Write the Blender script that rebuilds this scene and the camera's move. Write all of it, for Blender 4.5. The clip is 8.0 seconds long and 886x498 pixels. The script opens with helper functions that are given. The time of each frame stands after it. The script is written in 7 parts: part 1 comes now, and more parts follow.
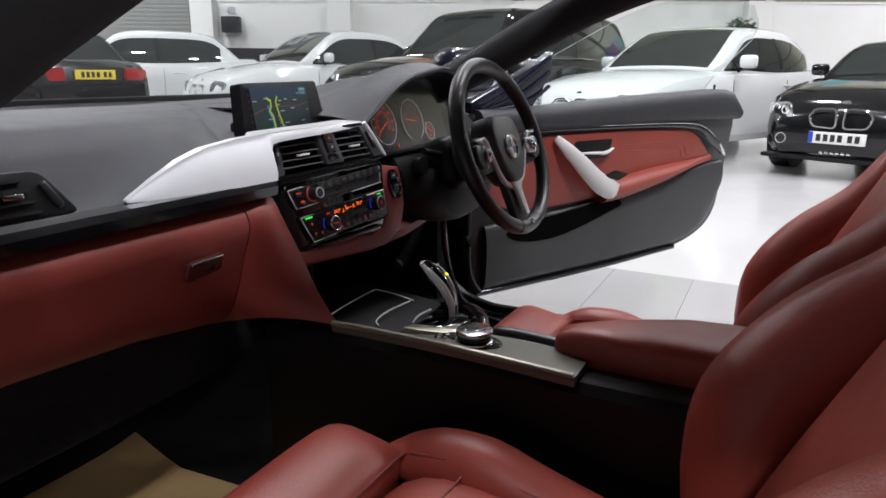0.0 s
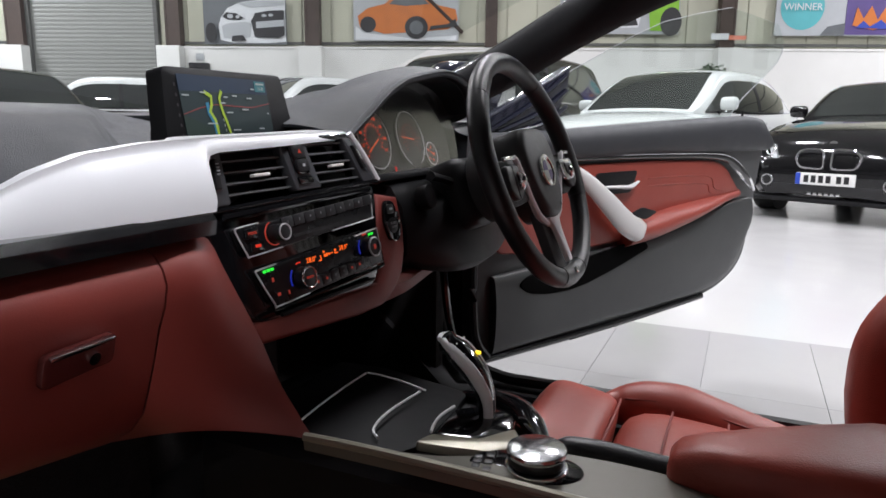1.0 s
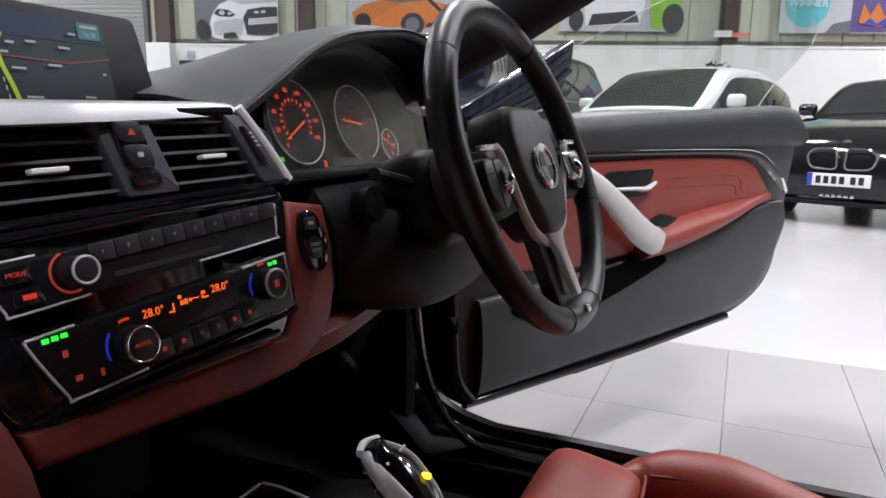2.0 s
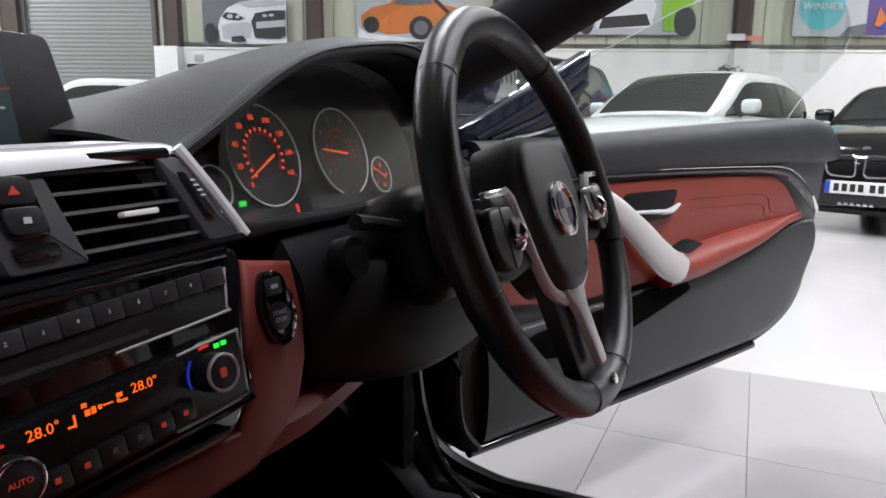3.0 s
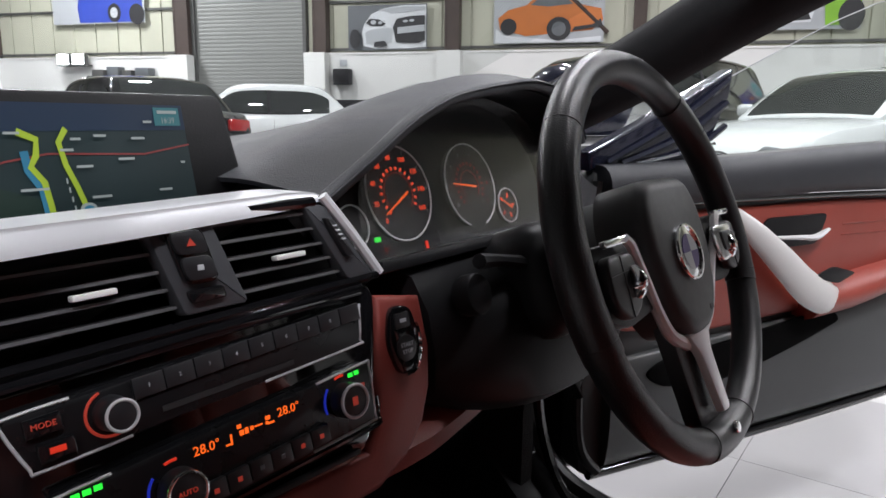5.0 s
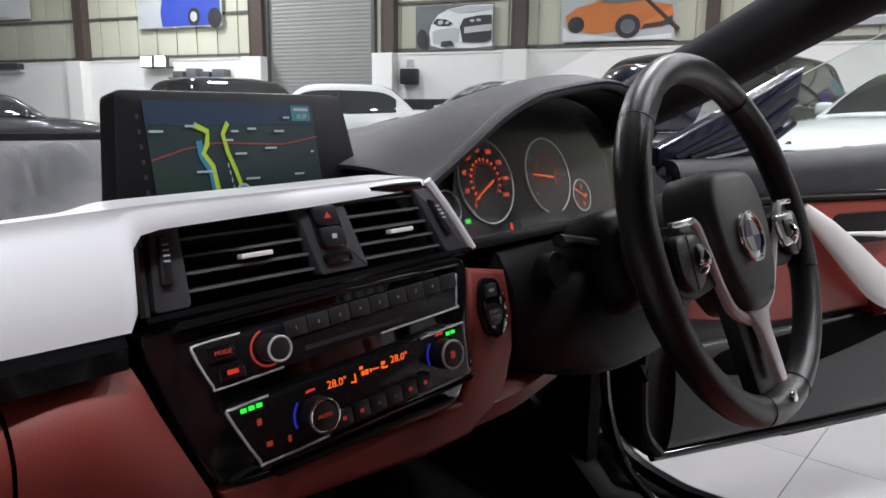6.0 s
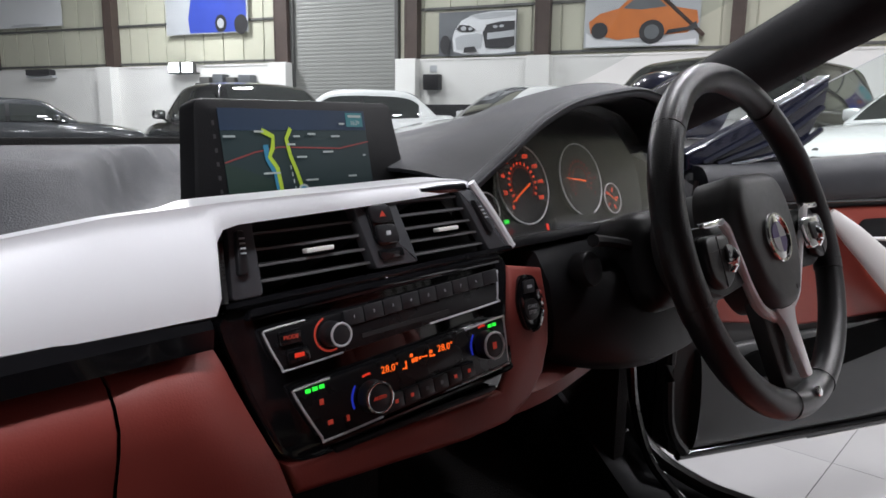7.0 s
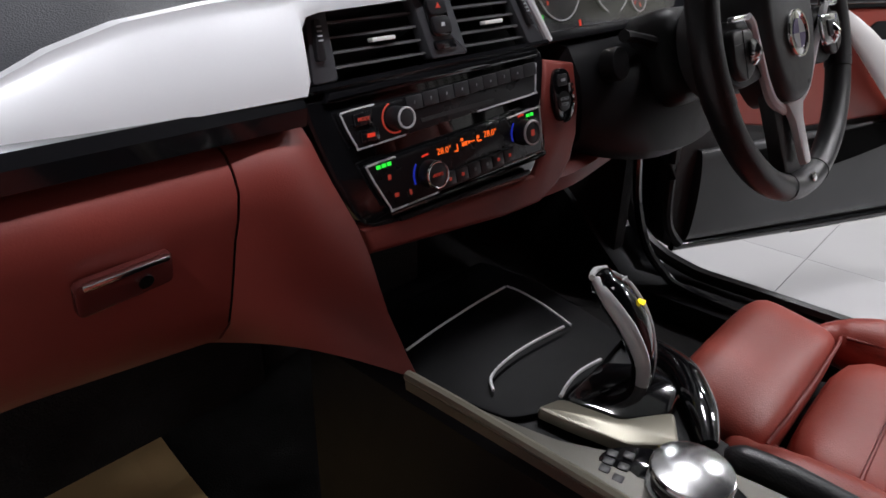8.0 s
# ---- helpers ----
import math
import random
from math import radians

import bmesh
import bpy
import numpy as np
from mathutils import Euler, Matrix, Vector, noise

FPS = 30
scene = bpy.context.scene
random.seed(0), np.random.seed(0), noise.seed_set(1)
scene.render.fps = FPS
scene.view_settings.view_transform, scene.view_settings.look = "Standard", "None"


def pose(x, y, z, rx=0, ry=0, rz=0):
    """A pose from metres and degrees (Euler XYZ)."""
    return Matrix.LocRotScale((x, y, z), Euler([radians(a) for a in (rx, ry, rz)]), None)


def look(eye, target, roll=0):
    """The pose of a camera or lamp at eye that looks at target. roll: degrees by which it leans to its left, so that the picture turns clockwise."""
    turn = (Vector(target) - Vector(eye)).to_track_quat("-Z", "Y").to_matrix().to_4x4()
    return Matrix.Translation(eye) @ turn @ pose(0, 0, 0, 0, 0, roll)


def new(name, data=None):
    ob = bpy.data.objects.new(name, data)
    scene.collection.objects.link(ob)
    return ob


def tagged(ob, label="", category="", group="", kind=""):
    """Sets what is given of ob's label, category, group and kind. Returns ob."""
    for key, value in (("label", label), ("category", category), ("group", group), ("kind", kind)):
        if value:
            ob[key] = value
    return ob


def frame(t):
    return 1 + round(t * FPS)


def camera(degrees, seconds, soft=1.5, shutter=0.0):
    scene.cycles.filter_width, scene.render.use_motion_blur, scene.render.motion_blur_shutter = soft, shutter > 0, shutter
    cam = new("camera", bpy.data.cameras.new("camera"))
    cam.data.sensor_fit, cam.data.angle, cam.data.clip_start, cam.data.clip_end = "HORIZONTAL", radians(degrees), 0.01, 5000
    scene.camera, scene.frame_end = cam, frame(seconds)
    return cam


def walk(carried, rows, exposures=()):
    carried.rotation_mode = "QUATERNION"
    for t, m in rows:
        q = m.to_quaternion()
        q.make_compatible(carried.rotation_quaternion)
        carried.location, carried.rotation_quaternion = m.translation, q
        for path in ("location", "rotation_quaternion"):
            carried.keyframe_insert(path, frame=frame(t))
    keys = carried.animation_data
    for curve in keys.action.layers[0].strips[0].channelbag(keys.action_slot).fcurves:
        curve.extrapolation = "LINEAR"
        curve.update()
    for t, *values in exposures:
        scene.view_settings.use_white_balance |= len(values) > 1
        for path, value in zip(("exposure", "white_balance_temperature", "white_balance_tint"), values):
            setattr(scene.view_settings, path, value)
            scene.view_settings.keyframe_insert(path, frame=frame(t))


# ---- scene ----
# ---------------------------------------------------------------- camera and walk
cam = camera(67.0, 8.0, soft=1.6)
PATH = [
    (0, (-0.949, -0.493, 0.987), (0.782, 0.370, 0.476), 0.7),
    (0.2, (-0.886, -0.428, 0.995), (0.862, 0.442, 0.563), 1.0),
    (0.4, (-0.825, -0.377, 0.987), (0.936, 0.493, 0.610), 0.8),
    (0.6, (-0.764, -0.329, 0.967), (1.009, 0.518, 0.595), 0.7),
    (0.8, (-0.712, -0.303, 0.935), (1.072, 0.523, 0.567), 0.4),
    (1, (-0.642, -0.268, 0.909), (1.152, 0.534, 0.537), 0.5),
    (1.2, (-0.571, -0.249, 0.886), (1.226, 0.548, 0.515), 0.5),
    (2.3, (-0.275, -0.165, 0.882), (1.519, 0.638, 0.513), 0.5),
    (2.5, (-0.249, -0.156, 0.888), (1.544, 0.651, 0.524), 0.4),
    (3, (-0.209, -0.140, 0.910), (1.577, 0.684, 0.547), 0.6),
    (3.5, (-0.185, -0.124, 0.930), (1.595, 0.715, 0.570), 0.7),
    (4, (-0.181, -0.121, 0.943), (1.585, 0.747, 0.584), 0.8),
    (4.5, (-0.196, -0.139, 0.946), (1.502, 0.854, 0.585), 0.9),
    (5, (-0.224, -0.155, 0.948), (1.366, 1.000, 0.581), 0.6),
    (6.3, (-0.329, -0.193, 0.944), (1.132, 1.124, 0.584), 0.7),
    (6.5, (-0.340, -0.193, 0.948), (1.114, 1.135, 0.598), 0.8),
    (7, (-0.353, -0.202, 0.945), (1.083, 1.144, 0.588), 0.7),
    (7.2, (-0.357, -0.219, 0.946), (1.032, 1.143, 0.484), 0.3),
    (7.4, (-0.371, -0.212, 0.942), (1.017, 1.111, 0.373), 0.8),
    (7.6, (-0.391, -0.206, 0.939), (0.993, 1.067, 0.259), 0.9),
    (7.8, (-0.415, -0.209, 0.940), (0.951, 1.026, 0.158), 1.1),
    (8, (-0.446, -0.214, 0.940), (0.891, 0.988, 0.063), 1.1),
]
EXPO = [(0.0, 0.0), (8.0, 0.0)]
walk(cam, [(t, look(eye, target, roll)) for t, eye, target, roll in PATH], EXPO)

# ---------------------------------------------------------------- world and lights
world = bpy.data.worlds.new("night_hall")
scene.world = world
world.use_nodes = True
world.node_tree.nodes["Background"].inputs[0].default_value = (0.02, 0.022, 0.026, 1)
world.node_tree.nodes["Background"].inputs[1].default_value = 1.0


# ---------------------------------------------------------------- materials
def material(name, base, rough=0.5, metal=0.0, var=0.12, scale=8.0, grain=0.0, grain_scale=300.0, coat=0.0, spec=0.5, rvar=0.08, depth=0.001, kind="noise", per_object=0.0):
    m = bpy.data.materials.new(name)
    m.use_nodes = True
    nt = m.node_tree
    b = nt.nodes["Principled BSDF"]
    co = nt.nodes.new("ShaderNodeTexCoord")
    n1 = nt.nodes.new("ShaderNodeTexNoise")
    n1.inputs["Scale"].default_value = scale
    n1.inputs["Detail"].default_value = 4
    nt.links.new(co.outputs["Object"], n1.inputs["Vector"])
    mix = nt.nodes.new("ShaderNodeMix")
    mix.data_type = "RGBA"
    lo = [max(0, c * (1 - var)) for c in base]
    hi = [min(1, c * (1 + var)) for c in base]
    mix.inputs["A"].default_value = (*lo, 1)
    mix.inputs["B"].default_value = (*hi, 1)
    nt.links.new(n1.outputs["Fac"], mix.inputs["Factor"])
    out = mix.outputs["Result"]
    if per_object:
        info = nt.nodes.new("ShaderNodeObjectInfo")
        hsv = nt.nodes.new("ShaderNodeHueSaturation")
        mr = nt.nodes.new("ShaderNodeMapRange")
        mr.inputs["To Min"].default_value = 1 - per_object
        mr.inputs["To Max"].default_value = 1 + per_object
        nt.links.new(info.outputs["Random"], mr.inputs["Value"])
        nt.links.new(mr.outputs["Result"], hsv.inputs["Value"])
        nt.links.new(out, hsv.inputs["Color"])
        out = hsv.outputs["Color"]
    nt.links.new(out, b.inputs["Base Color"])
    r = nt.nodes.new("ShaderNodeMapRange")
    r.inputs["To Min"].default_value = max(0.02, rough - rvar)
    r.inputs["To Max"].default_value = min(1.0, rough + rvar)
    n2 = nt.nodes.new("ShaderNodeTexNoise")
    n2.inputs["Scale"].default_value = scale * 4.3
    n2.inputs["Detail"].default_value = 3
    nt.links.new(co.outputs["Object"], n2.inputs["Vector"])
    nt.links.new(n2.outputs["Fac"], r.inputs["Value"])
    nt.links.new(r.outputs["Result"], b.inputs["Roughness"])
    b.inputs["Metallic"].default_value = metal
    b.inputs["Specular IOR Level"].default_value = spec
    b.inputs["Coat Weight"].default_value = coat
    b.inputs["Coat Roughness"].default_value = 0.04
    if grain:
        if kind == "leather":
            g = nt.nodes.new("ShaderNodeTexVoronoi")
            g.inputs["Scale"].default_value = grain_scale
            gout = g.outputs["Distance"]
        elif kind == "brushed":
            mp = nt.nodes.new("ShaderNodeMapping")
            mp.inputs["Scale"].default_value = (1, 40, 40)
            nt.links.new(co.outputs["Object"], mp.inputs["Vector"])
            g = nt.nodes.new("ShaderNodeTexNoise")
            g.inputs["Scale"].default_value = grain_scale
            nt.links.new(mp.outputs["Vector"], g.inputs["Vector"])
            gout = g.outputs["Fac"]
        else:
            g = nt.nodes.new("ShaderNodeTexNoise")
            g.inputs["Scale"].default_value = grain_scale
            gout = g.outputs["Fac"]
        if kind != "brushed":
            nt.links.new(co.outputs["Object"], g.inputs["Vector"])
        bump = nt.nodes.new("ShaderNodeBump")
        bump.inputs["Strength"].default_value = grain
        bump.inputs["Distance"].default_value = depth
        nt.links.new(gout, bump.inputs["Height"])
        nt.links.new(bump.outputs["Normal"], b.inputs["Normal"])
    return m


def glowing(name, colour, strength):
    m = bpy.data.materials.new(name)
    m.use_nodes = True
    b = m.node_tree.nodes["Principled BSDF"]
    b.inputs["Base Color"].default_value = (*[c * 0.3 for c in colour], 1)
    b.inputs["Emission Color"].default_value = (*colour, 1)
    b.inputs["Emission Strength"].default_value = strength
    return m


def glass_material(name, tint=(1, 1, 1), mixing=0.03, rough=0.02):
    m = bpy.data.materials.new(name)
    m.use_nodes = True
    nt = m.node_tree
    nt.nodes.remove(nt.nodes["Principled BSDF"])
    tr = nt.nodes.new("ShaderNodeBsdfTransparent")
    tr.inputs[0].default_value = (*tint, 1)
    gl = nt.nodes.new("ShaderNodeBsdfGlossy")
    gl.inputs["Roughness"].default_value = rough
    lw = nt.nodes.new("ShaderNodeLayerWeight")
    lw.inputs[0].default_value = 0.5
    pw = nt.nodes.new("ShaderNodeMath")
    pw.operation = "POWER"
    pw.inputs[1].default_value = 4.0
    nt.links.new(lw.outputs["Facing"], pw.inputs[0])
    fr = nt.nodes.new("ShaderNodeMath")
    fr.operation = "MULTIPLY_ADD"
    fr.inputs[1].default_value = 0.75
    fr.inputs[2].default_value = mixing
    nt.links.new(pw.outputs[0], fr.inputs[0])
    mx = nt.nodes.new("ShaderNodeMixShader")
    nt.links.new(fr.outputs[0], mx.inputs[0])
    nt.links.new(tr.outputs[0], mx.inputs[1])
    nt.links.new(gl.outputs[0], mx.inputs[2])
    nt.links.new(mx.outputs[0], nt.nodes["Material Output"].inputs[0])
    return m


RED = material("coral_red_leather", (0.32, 0.056, 0.039), 0.42, var=0.14, scale=9, grain=0.35, grain_scale=520, kind="leather", depth=0.0006)
REDP = material("coral_red_soft_plastic", (0.21, 0.033, 0.025), 0.52, var=0.1, scale=7, grain=0.3, grain_scale=700, depth=0.0005)
DASH = material("dark_grey_soft_dash", (0.030, 0.032, 0.038), 0.58, var=0.12, scale=6, grain=0.5, grain_scale=900, kind="leather", depth=0.0006)
DOORGREY = material("dark_grey_door_plastic", (0.050, 0.052, 0.053), 0.42, var=0.12, scale=5, grain=0.4, grain_scale=800, depth=0.0005)
BLACKP = material("matt_black_plastic", (0.010, 0.010, 0.011), 0.45, spec=0.18, var=0.2, scale=9, grain=0.3, grain_scale=700, depth=0.0004)
VENTGREY = material("grey_vent_plastic", (0.050, 0.052, 0.058), 0.4, var=0.08, scale=20, grain=0.2, grain_scale=800, depth=0.0003)
PANELBLACK = material("satin_black_panel", (0.008, 0.008, 0.009), 0.28, spec=0.3, var=0.1, scale=12, rvar=0.05)
TRAYBLACK = material("satin_black_tray", (0.006, 0.006, 0.007), 0.5, spec=0.08, var=0.15, scale=14, rvar=0.06)
# near-zero black that paints the shade inside hollows
SHADEBLACK = material("painted_shade_black", (0.003, 0.003, 0.003), 0.9, spec=0.05, var=0.2, scale=20)
SATIN = material("satin_silver_spoke", (0.80, 0.80, 0.81), 0.40, metal=0.05, var=0.05, scale=14, rvar=0.05)
EDGE = material("thin_silver_edge", (0.55, 0.55, 0.57), 0.35, metal=0.3, var=0.08, scale=20, rvar=0.05)
PIANO = material("piano_black", (0.006, 0.006, 0.007), 0.09, var=0.1, scale=10, coat=0.6, rvar=0.04)
WLEATHER = material("black_wheel_leather", (0.016, 0.016, 0.018), 0.36, var=0.15, scale=12, grain=0.4, grain_scale=650, kind="leather", depth=0.0004)
SILVER = material("satin_silver_trim", (0.86, 0.87, 0.90), 0.34, metal=0.35, var=0.04, scale=5, grain=0.06, grain_scale=900, depth=0.0002, rvar=0.04)
ALU = material("satin_chrome", (0.72, 0.72, 0.73), 0.16, metal=1.0, var=0.05, scale=10, rvar=0.05)
CHROME = material("bright_chrome", (0.85, 0.85, 0.86), 0.06, metal=1.0, var=0.03, scale=10, rvar=0.03)
TRIMSATIN = material("pearl_satin_trim", (0.135, 0.128, 0.106), 0.38, metal=0.3, var=0.06, scale=12, rvar=0.05)
PEARL = material("pale_pearl_wedge", (0.30, 0.28, 0.22), 0.32, metal=0.35, var=0.05, scale=16, rvar=0.05)
PULLGREY = material("light_grey_grab_handle", (0.78, 0.77, 0.75), 0.36, metal=0.1, var=0.05, scale=12)
CARPET = material("black_carpet", (0.022, 0.021, 0.021), 0.95, spec=0.15, var=0.3, scale=40, grain=0.8, grain_scale=420, depth=0.003)
RUBBER = material("black_rubber_seal", (0.012, 0.012, 0.012), 0.4, var=0.2, scale=14)
HEADLINER = material("anthracite_headliner", (0.018, 0.018, 0.020), 0.9, var=0.15, scale=20, grain=0.4, grain_scale=600, depth=0.0008)
BUTTON = material("dark_grey_button", (0.014, 0.014, 0.016), 0.4, var=0.1, scale=20)
LATCHRED = material("dark_red_gloss_latch", (0.10, 0.022, 0.020), 0.22, var=0.1, scale=20)
# paler grey that paints the highlight along the slat fronts
SLATGLINT = material("painted_slat_highlight", (0.10, 0.10, 0.105), 0.35, var=0.08, scale=30)
TAN = material("tan_paper_mat", (0.62, 0.42, 0.20), 0.8, var=0.12, scale=14, grain=0.3, grain_scale=120, depth=0.0008)
BLUEPAINT = material("dark_blue_body_paint", (0.012, 0.014, 0.030), 0.18, var=0.08, scale=6, coat=0.8, rvar=0.03)
GLASS = glass_material("clear_glass", (0.93, 0.96, 0.95))
CLUSTERGLASS = glass_material("cluster_lens", (0.9, 0.9, 0.9), 0.15, 0.16)
# dark glass; its broad tone patches stand in for reflections in the panes
CARGLASS = material("dark_car_glass_painted_reflections", (0.022, 0.026, 0.025), 0.03, var=0.55, scale=1.3, spec=1.0, rvar=0.015, coat=1.0)
WHITEPAINT = material("white_car_paint", (0.72, 0.74, 0.74), 0.22, var=0.03, scale=3, coat=0.8, rvar=0.04)
BLACKPAINT = material("black_car_paint", (0.006, 0.006, 0.007), 0.12, var=0.1, scale=3, coat=0.9, rvar=0.03)
GREYPAINT = material("dark_grey_car_paint", (0.035, 0.038, 0.042), 0.2, var=0.1, scale=3, coat=0.8, rvar=0.03)
TYRE = material("tyre_rubber", (0.014, 0.014, 0.014), 0.75, var=0.2, scale=20)
LAMPGLASS = material("headlamp_glass", (0.5, 0.52, 0.54), 0.08, metal=0.6, var=0.2, scale=30, coat=0.8)
TAILRED = material("red_tail_lamp", (0.35, 0.012, 0.012), 0.1, var=0.2, scale=30, coat=0.8)
PLATEWHITE = material("white_number_plate", (0.78, 0.78, 0.76), 0.35, var=0.04, scale=12)
PLATEYELLOW = material("yellow_number_plate", (0.80, 0.62, 0.03), 0.35, var=0.04, scale=12)
INK = material("black_print", (0.015, 0.015, 0.016), 0.5, var=0.1, scale=20)
EUBLUE = material("blue_print", (0.02, 0.06, 0.42), 0.5, var=0.1, scale=20)
WALLWHITE = material("white_painted_block_wall", (0.74, 0.74, 0.72), 0.7, var=0.06, scale=1.5, grain=0.4, grain_scale=26, depth=0.004)
CREAM = material("cream_profiled_cladding", (0.50, 0.50, 0.40), 0.55, var=0.08, scale=1.2, grain=0.2, grain_scale=20, depth=0.003, per_object=0.06)
STEEL = material("brown_painted_steel_post", (0.060, 0.040, 0.032), 0.6, var=0.3, scale=4, grain=0.3, grain_scale=30, depth=0.002)
RAIL = material("grey_steel_rail", (0.10, 0.10, 0.095), 0.55, metal=0.3, var=0.2, scale=6)
SHUTTER = material("light_grey_shutter_slat", (0.23, 0.235, 0.222), 0.5, metal=0.2, var=0.06, scale=3, per_object=0.04)
FLOORW = material("white_polished_floor", (0.56, 0.555, 0.555), 0.17, var=0.05, scale=0.8, rvar=0.08, coat=0.2)
FLOORG = material("pale_grey_floor_tile", (0.40, 0.395, 0.40), 0.15, var=0.05, scale=3, rvar=0.08, per_object=0.04, coat=0.2)
JOINT = material("grey_tile_joint", (0.40, 0.40, 0.395), 0.8, var=0.15, scale=8)
CEIL = material("grey_roof_sheet", (0.25, 0.25, 0.24), 0.8, var=0.1, scale=1)
LEAF = material("dark_green_leaf", (0.025, 0.075, 0.022), 0.5, var=0.35, scale=9)
POT = material("dark_plant_pot", (0.05, 0.05, 0.05), 0.5, var=0.2, scale=9)
P_GREY = material("print_dark_grey", (0.12, 0.13, 0.14), 0.5, var=0.25, scale=3)
P_WHITE = material("print_white", (0.66, 0.68, 0.70), 0.5, var=0.08, scale=3)
P_LIGHT = material("print_light_grey", (0.42, 0.44, 0.46), 0.5, var=0.12, scale=3)
P_BLACK = material("print_black", (0.02, 0.02, 0.022), 0.5, var=0.2, scale=6)
P_ORANGE = material("print_orange", (0.55, 0.16, 0.03), 0.5, var=0.2, scale=4)
P_GREEN = material("print_lime_green", (0.22, 0.48, 0.03), 0.5, var=0.15, scale=4)
P_BLUE = material("print_blue", (0.03, 0.06, 0.36), 0.5, var=0.2, scale=4)
P_TEAL = material("print_teal", (0.10, 0.42, 0.46), 0.5, var=0.1, scale=4)
P_PURPLE = material("print_purple", (0.09, 0.06, 0.20), 0.5, var=0.2, scale=4)
P_RED = material("print_coral", (0.70, 0.22, 0.14), 0.5, var=0.1, scale=4)
E_LAMP = glowing("lamp_lens_glow", (1.0, 0.97, 0.92), 12.0)
E_FLOOD = glowing("floodlight_lens_glow", (0.95, 0.98, 1.0), 30.0)
E_ORANGE = glowing("orange_backlight", (1.0, 0.12, 0.015), 0.9)
E_RED = glowing("red_backlight", (1.0, 0.05, 0.02), 0.42)
E_DIAL = glowing("dial_backlight", (1.0, 0.085, 0.028), 1.1)
E_REDDIM = glowing("dim_red_backlight", (1.0, 0.10, 0.06), 0.16)
E_GREEN = glowing("green_backlight", (0.03, 1.0, 0.06), 0.9)
E_YELLOW = glowing("yellow_backlight", (1.0, 0.72, 0.03), 1.6)
E_BLUE = glowing("blue_backlight", (0.03, 0.06, 1.0), 0.25)
E_AMBER = glowing("amber_display", (1.0, 0.13, 0.012), 1.1)


# ---------------------------------------------------------------- mesh helpers
def obj(name, bm, mat, smooth=True, angle=40):
    me = bpy.data.meshes.new(name)
    bm.normal_update()
    bm.to_mesh(me)
    bm.free()
    if mat:
        me.materials.append(mat)
    if smooth:
        me.polygons.foreach_set("use_smooth", [True] * len(me.polygons))
        me.set_sharp_from_angle(angle=radians(angle))
    return new(name, me)


def part(name, bm, mat, parent, label="", smooth=True, angle=40):
    ob = obj(name, bm, mat, smooth, angle)
    ob.parent = parent
    if label:
        ob["label"] = label
    return ob


def thing(name, label, category, group="", m=None):
    ob = new(name)
    if m is not None:
        ob.matrix_world = m
    return tagged(ob, label, category, group)


def box(bm, cx, cy, cz, sx, sy, sz, bevel=0.0, m=None, segs=2):
    r = bmesh.ops.create_cube(bm, size=1.0)
    vs = r["verts"]
    bmesh.ops.scale(bm, vec=(sx, sy, sz), verts=vs)
    if bevel:
        es = list({e for v in vs for e in v.link_edges})
        vs = list({v for f in bmesh.ops.bevel(bm, geom=es, offset=bevel, segments=segs, affect="EDGES", profile=0.5)["faces"] for v in f.verts} | {v for v in vs if v.is_valid})
    mm = Matrix.Translation((cx, cy, cz))
    bmesh.ops.transform(bm, matrix=(m @ mm) if m is not None else mm, verts=vs)
    return bm


def boxm(*a, **k):
    return box(bmesh.new(), *a, **k)


def disc(bm, r, depth, m=None, n=32, r2=None, bevel=0.0):
    """A round slab about z, from 0 to depth."""
    k = bmesh.ops.create_cone(bm, cap_ends=True, segments=n, radius1=r, radius2=r if r2 is None else r2, depth=depth)
    vs = k["verts"]
    if bevel:
        es = [e for e in {e for v in vs for e in v.link_edges} if len(e.link_faces) == 2 and e.calc_face_angle(0) > 0.7]
        vs = list({v for f in bmesh.ops.bevel(bm, geom=es, offset=bevel, segments=2, affect="EDGES", profile=0.5)["faces"] for v in f.verts} | {v for v in vs if v.is_valid})
    mm = Matrix.Translation((0, 0, depth / 2))
    bmesh.ops.transform(bm, matrix=(m @ mm) if m is not None else mm, verts=vs)
    return bm


def ring(bm, r, tube, m=None, n=48, k=10, a0=0.0, a1=360.0, squash=1.0):
    """A round bar bent to a circle about z."""
    full = abs(a1 - a0) > 359
    cnt = n if full else n + 1
    rows = []
    for i in range(cnt):
        a = radians(a0 + (a1 - a0) * i / n)
        row = []
        for j in range(k):
            b = 2 * math.pi * j / k
            rr = r + tube * math.cos(b)
            v = Vector((rr * math.cos(a), rr * math.sin(a), tube * squash * math.sin(b)))
            row.append(bm.verts.new(m @ v if m is not None else v))
        rows.append(row)
    for i in range(cnt if full else cnt - 1):
        p, q = rows[i], rows[(i + 1) % cnt]
        for j in range(k):
            bm.faces.new((p[j], q[j], q[(j + 1) % k], p[(j + 1) % k]))
    if not full:
        bm.faces.new(rows[0][::-1])
        bm.faces.new(rows[-1])
    return bm


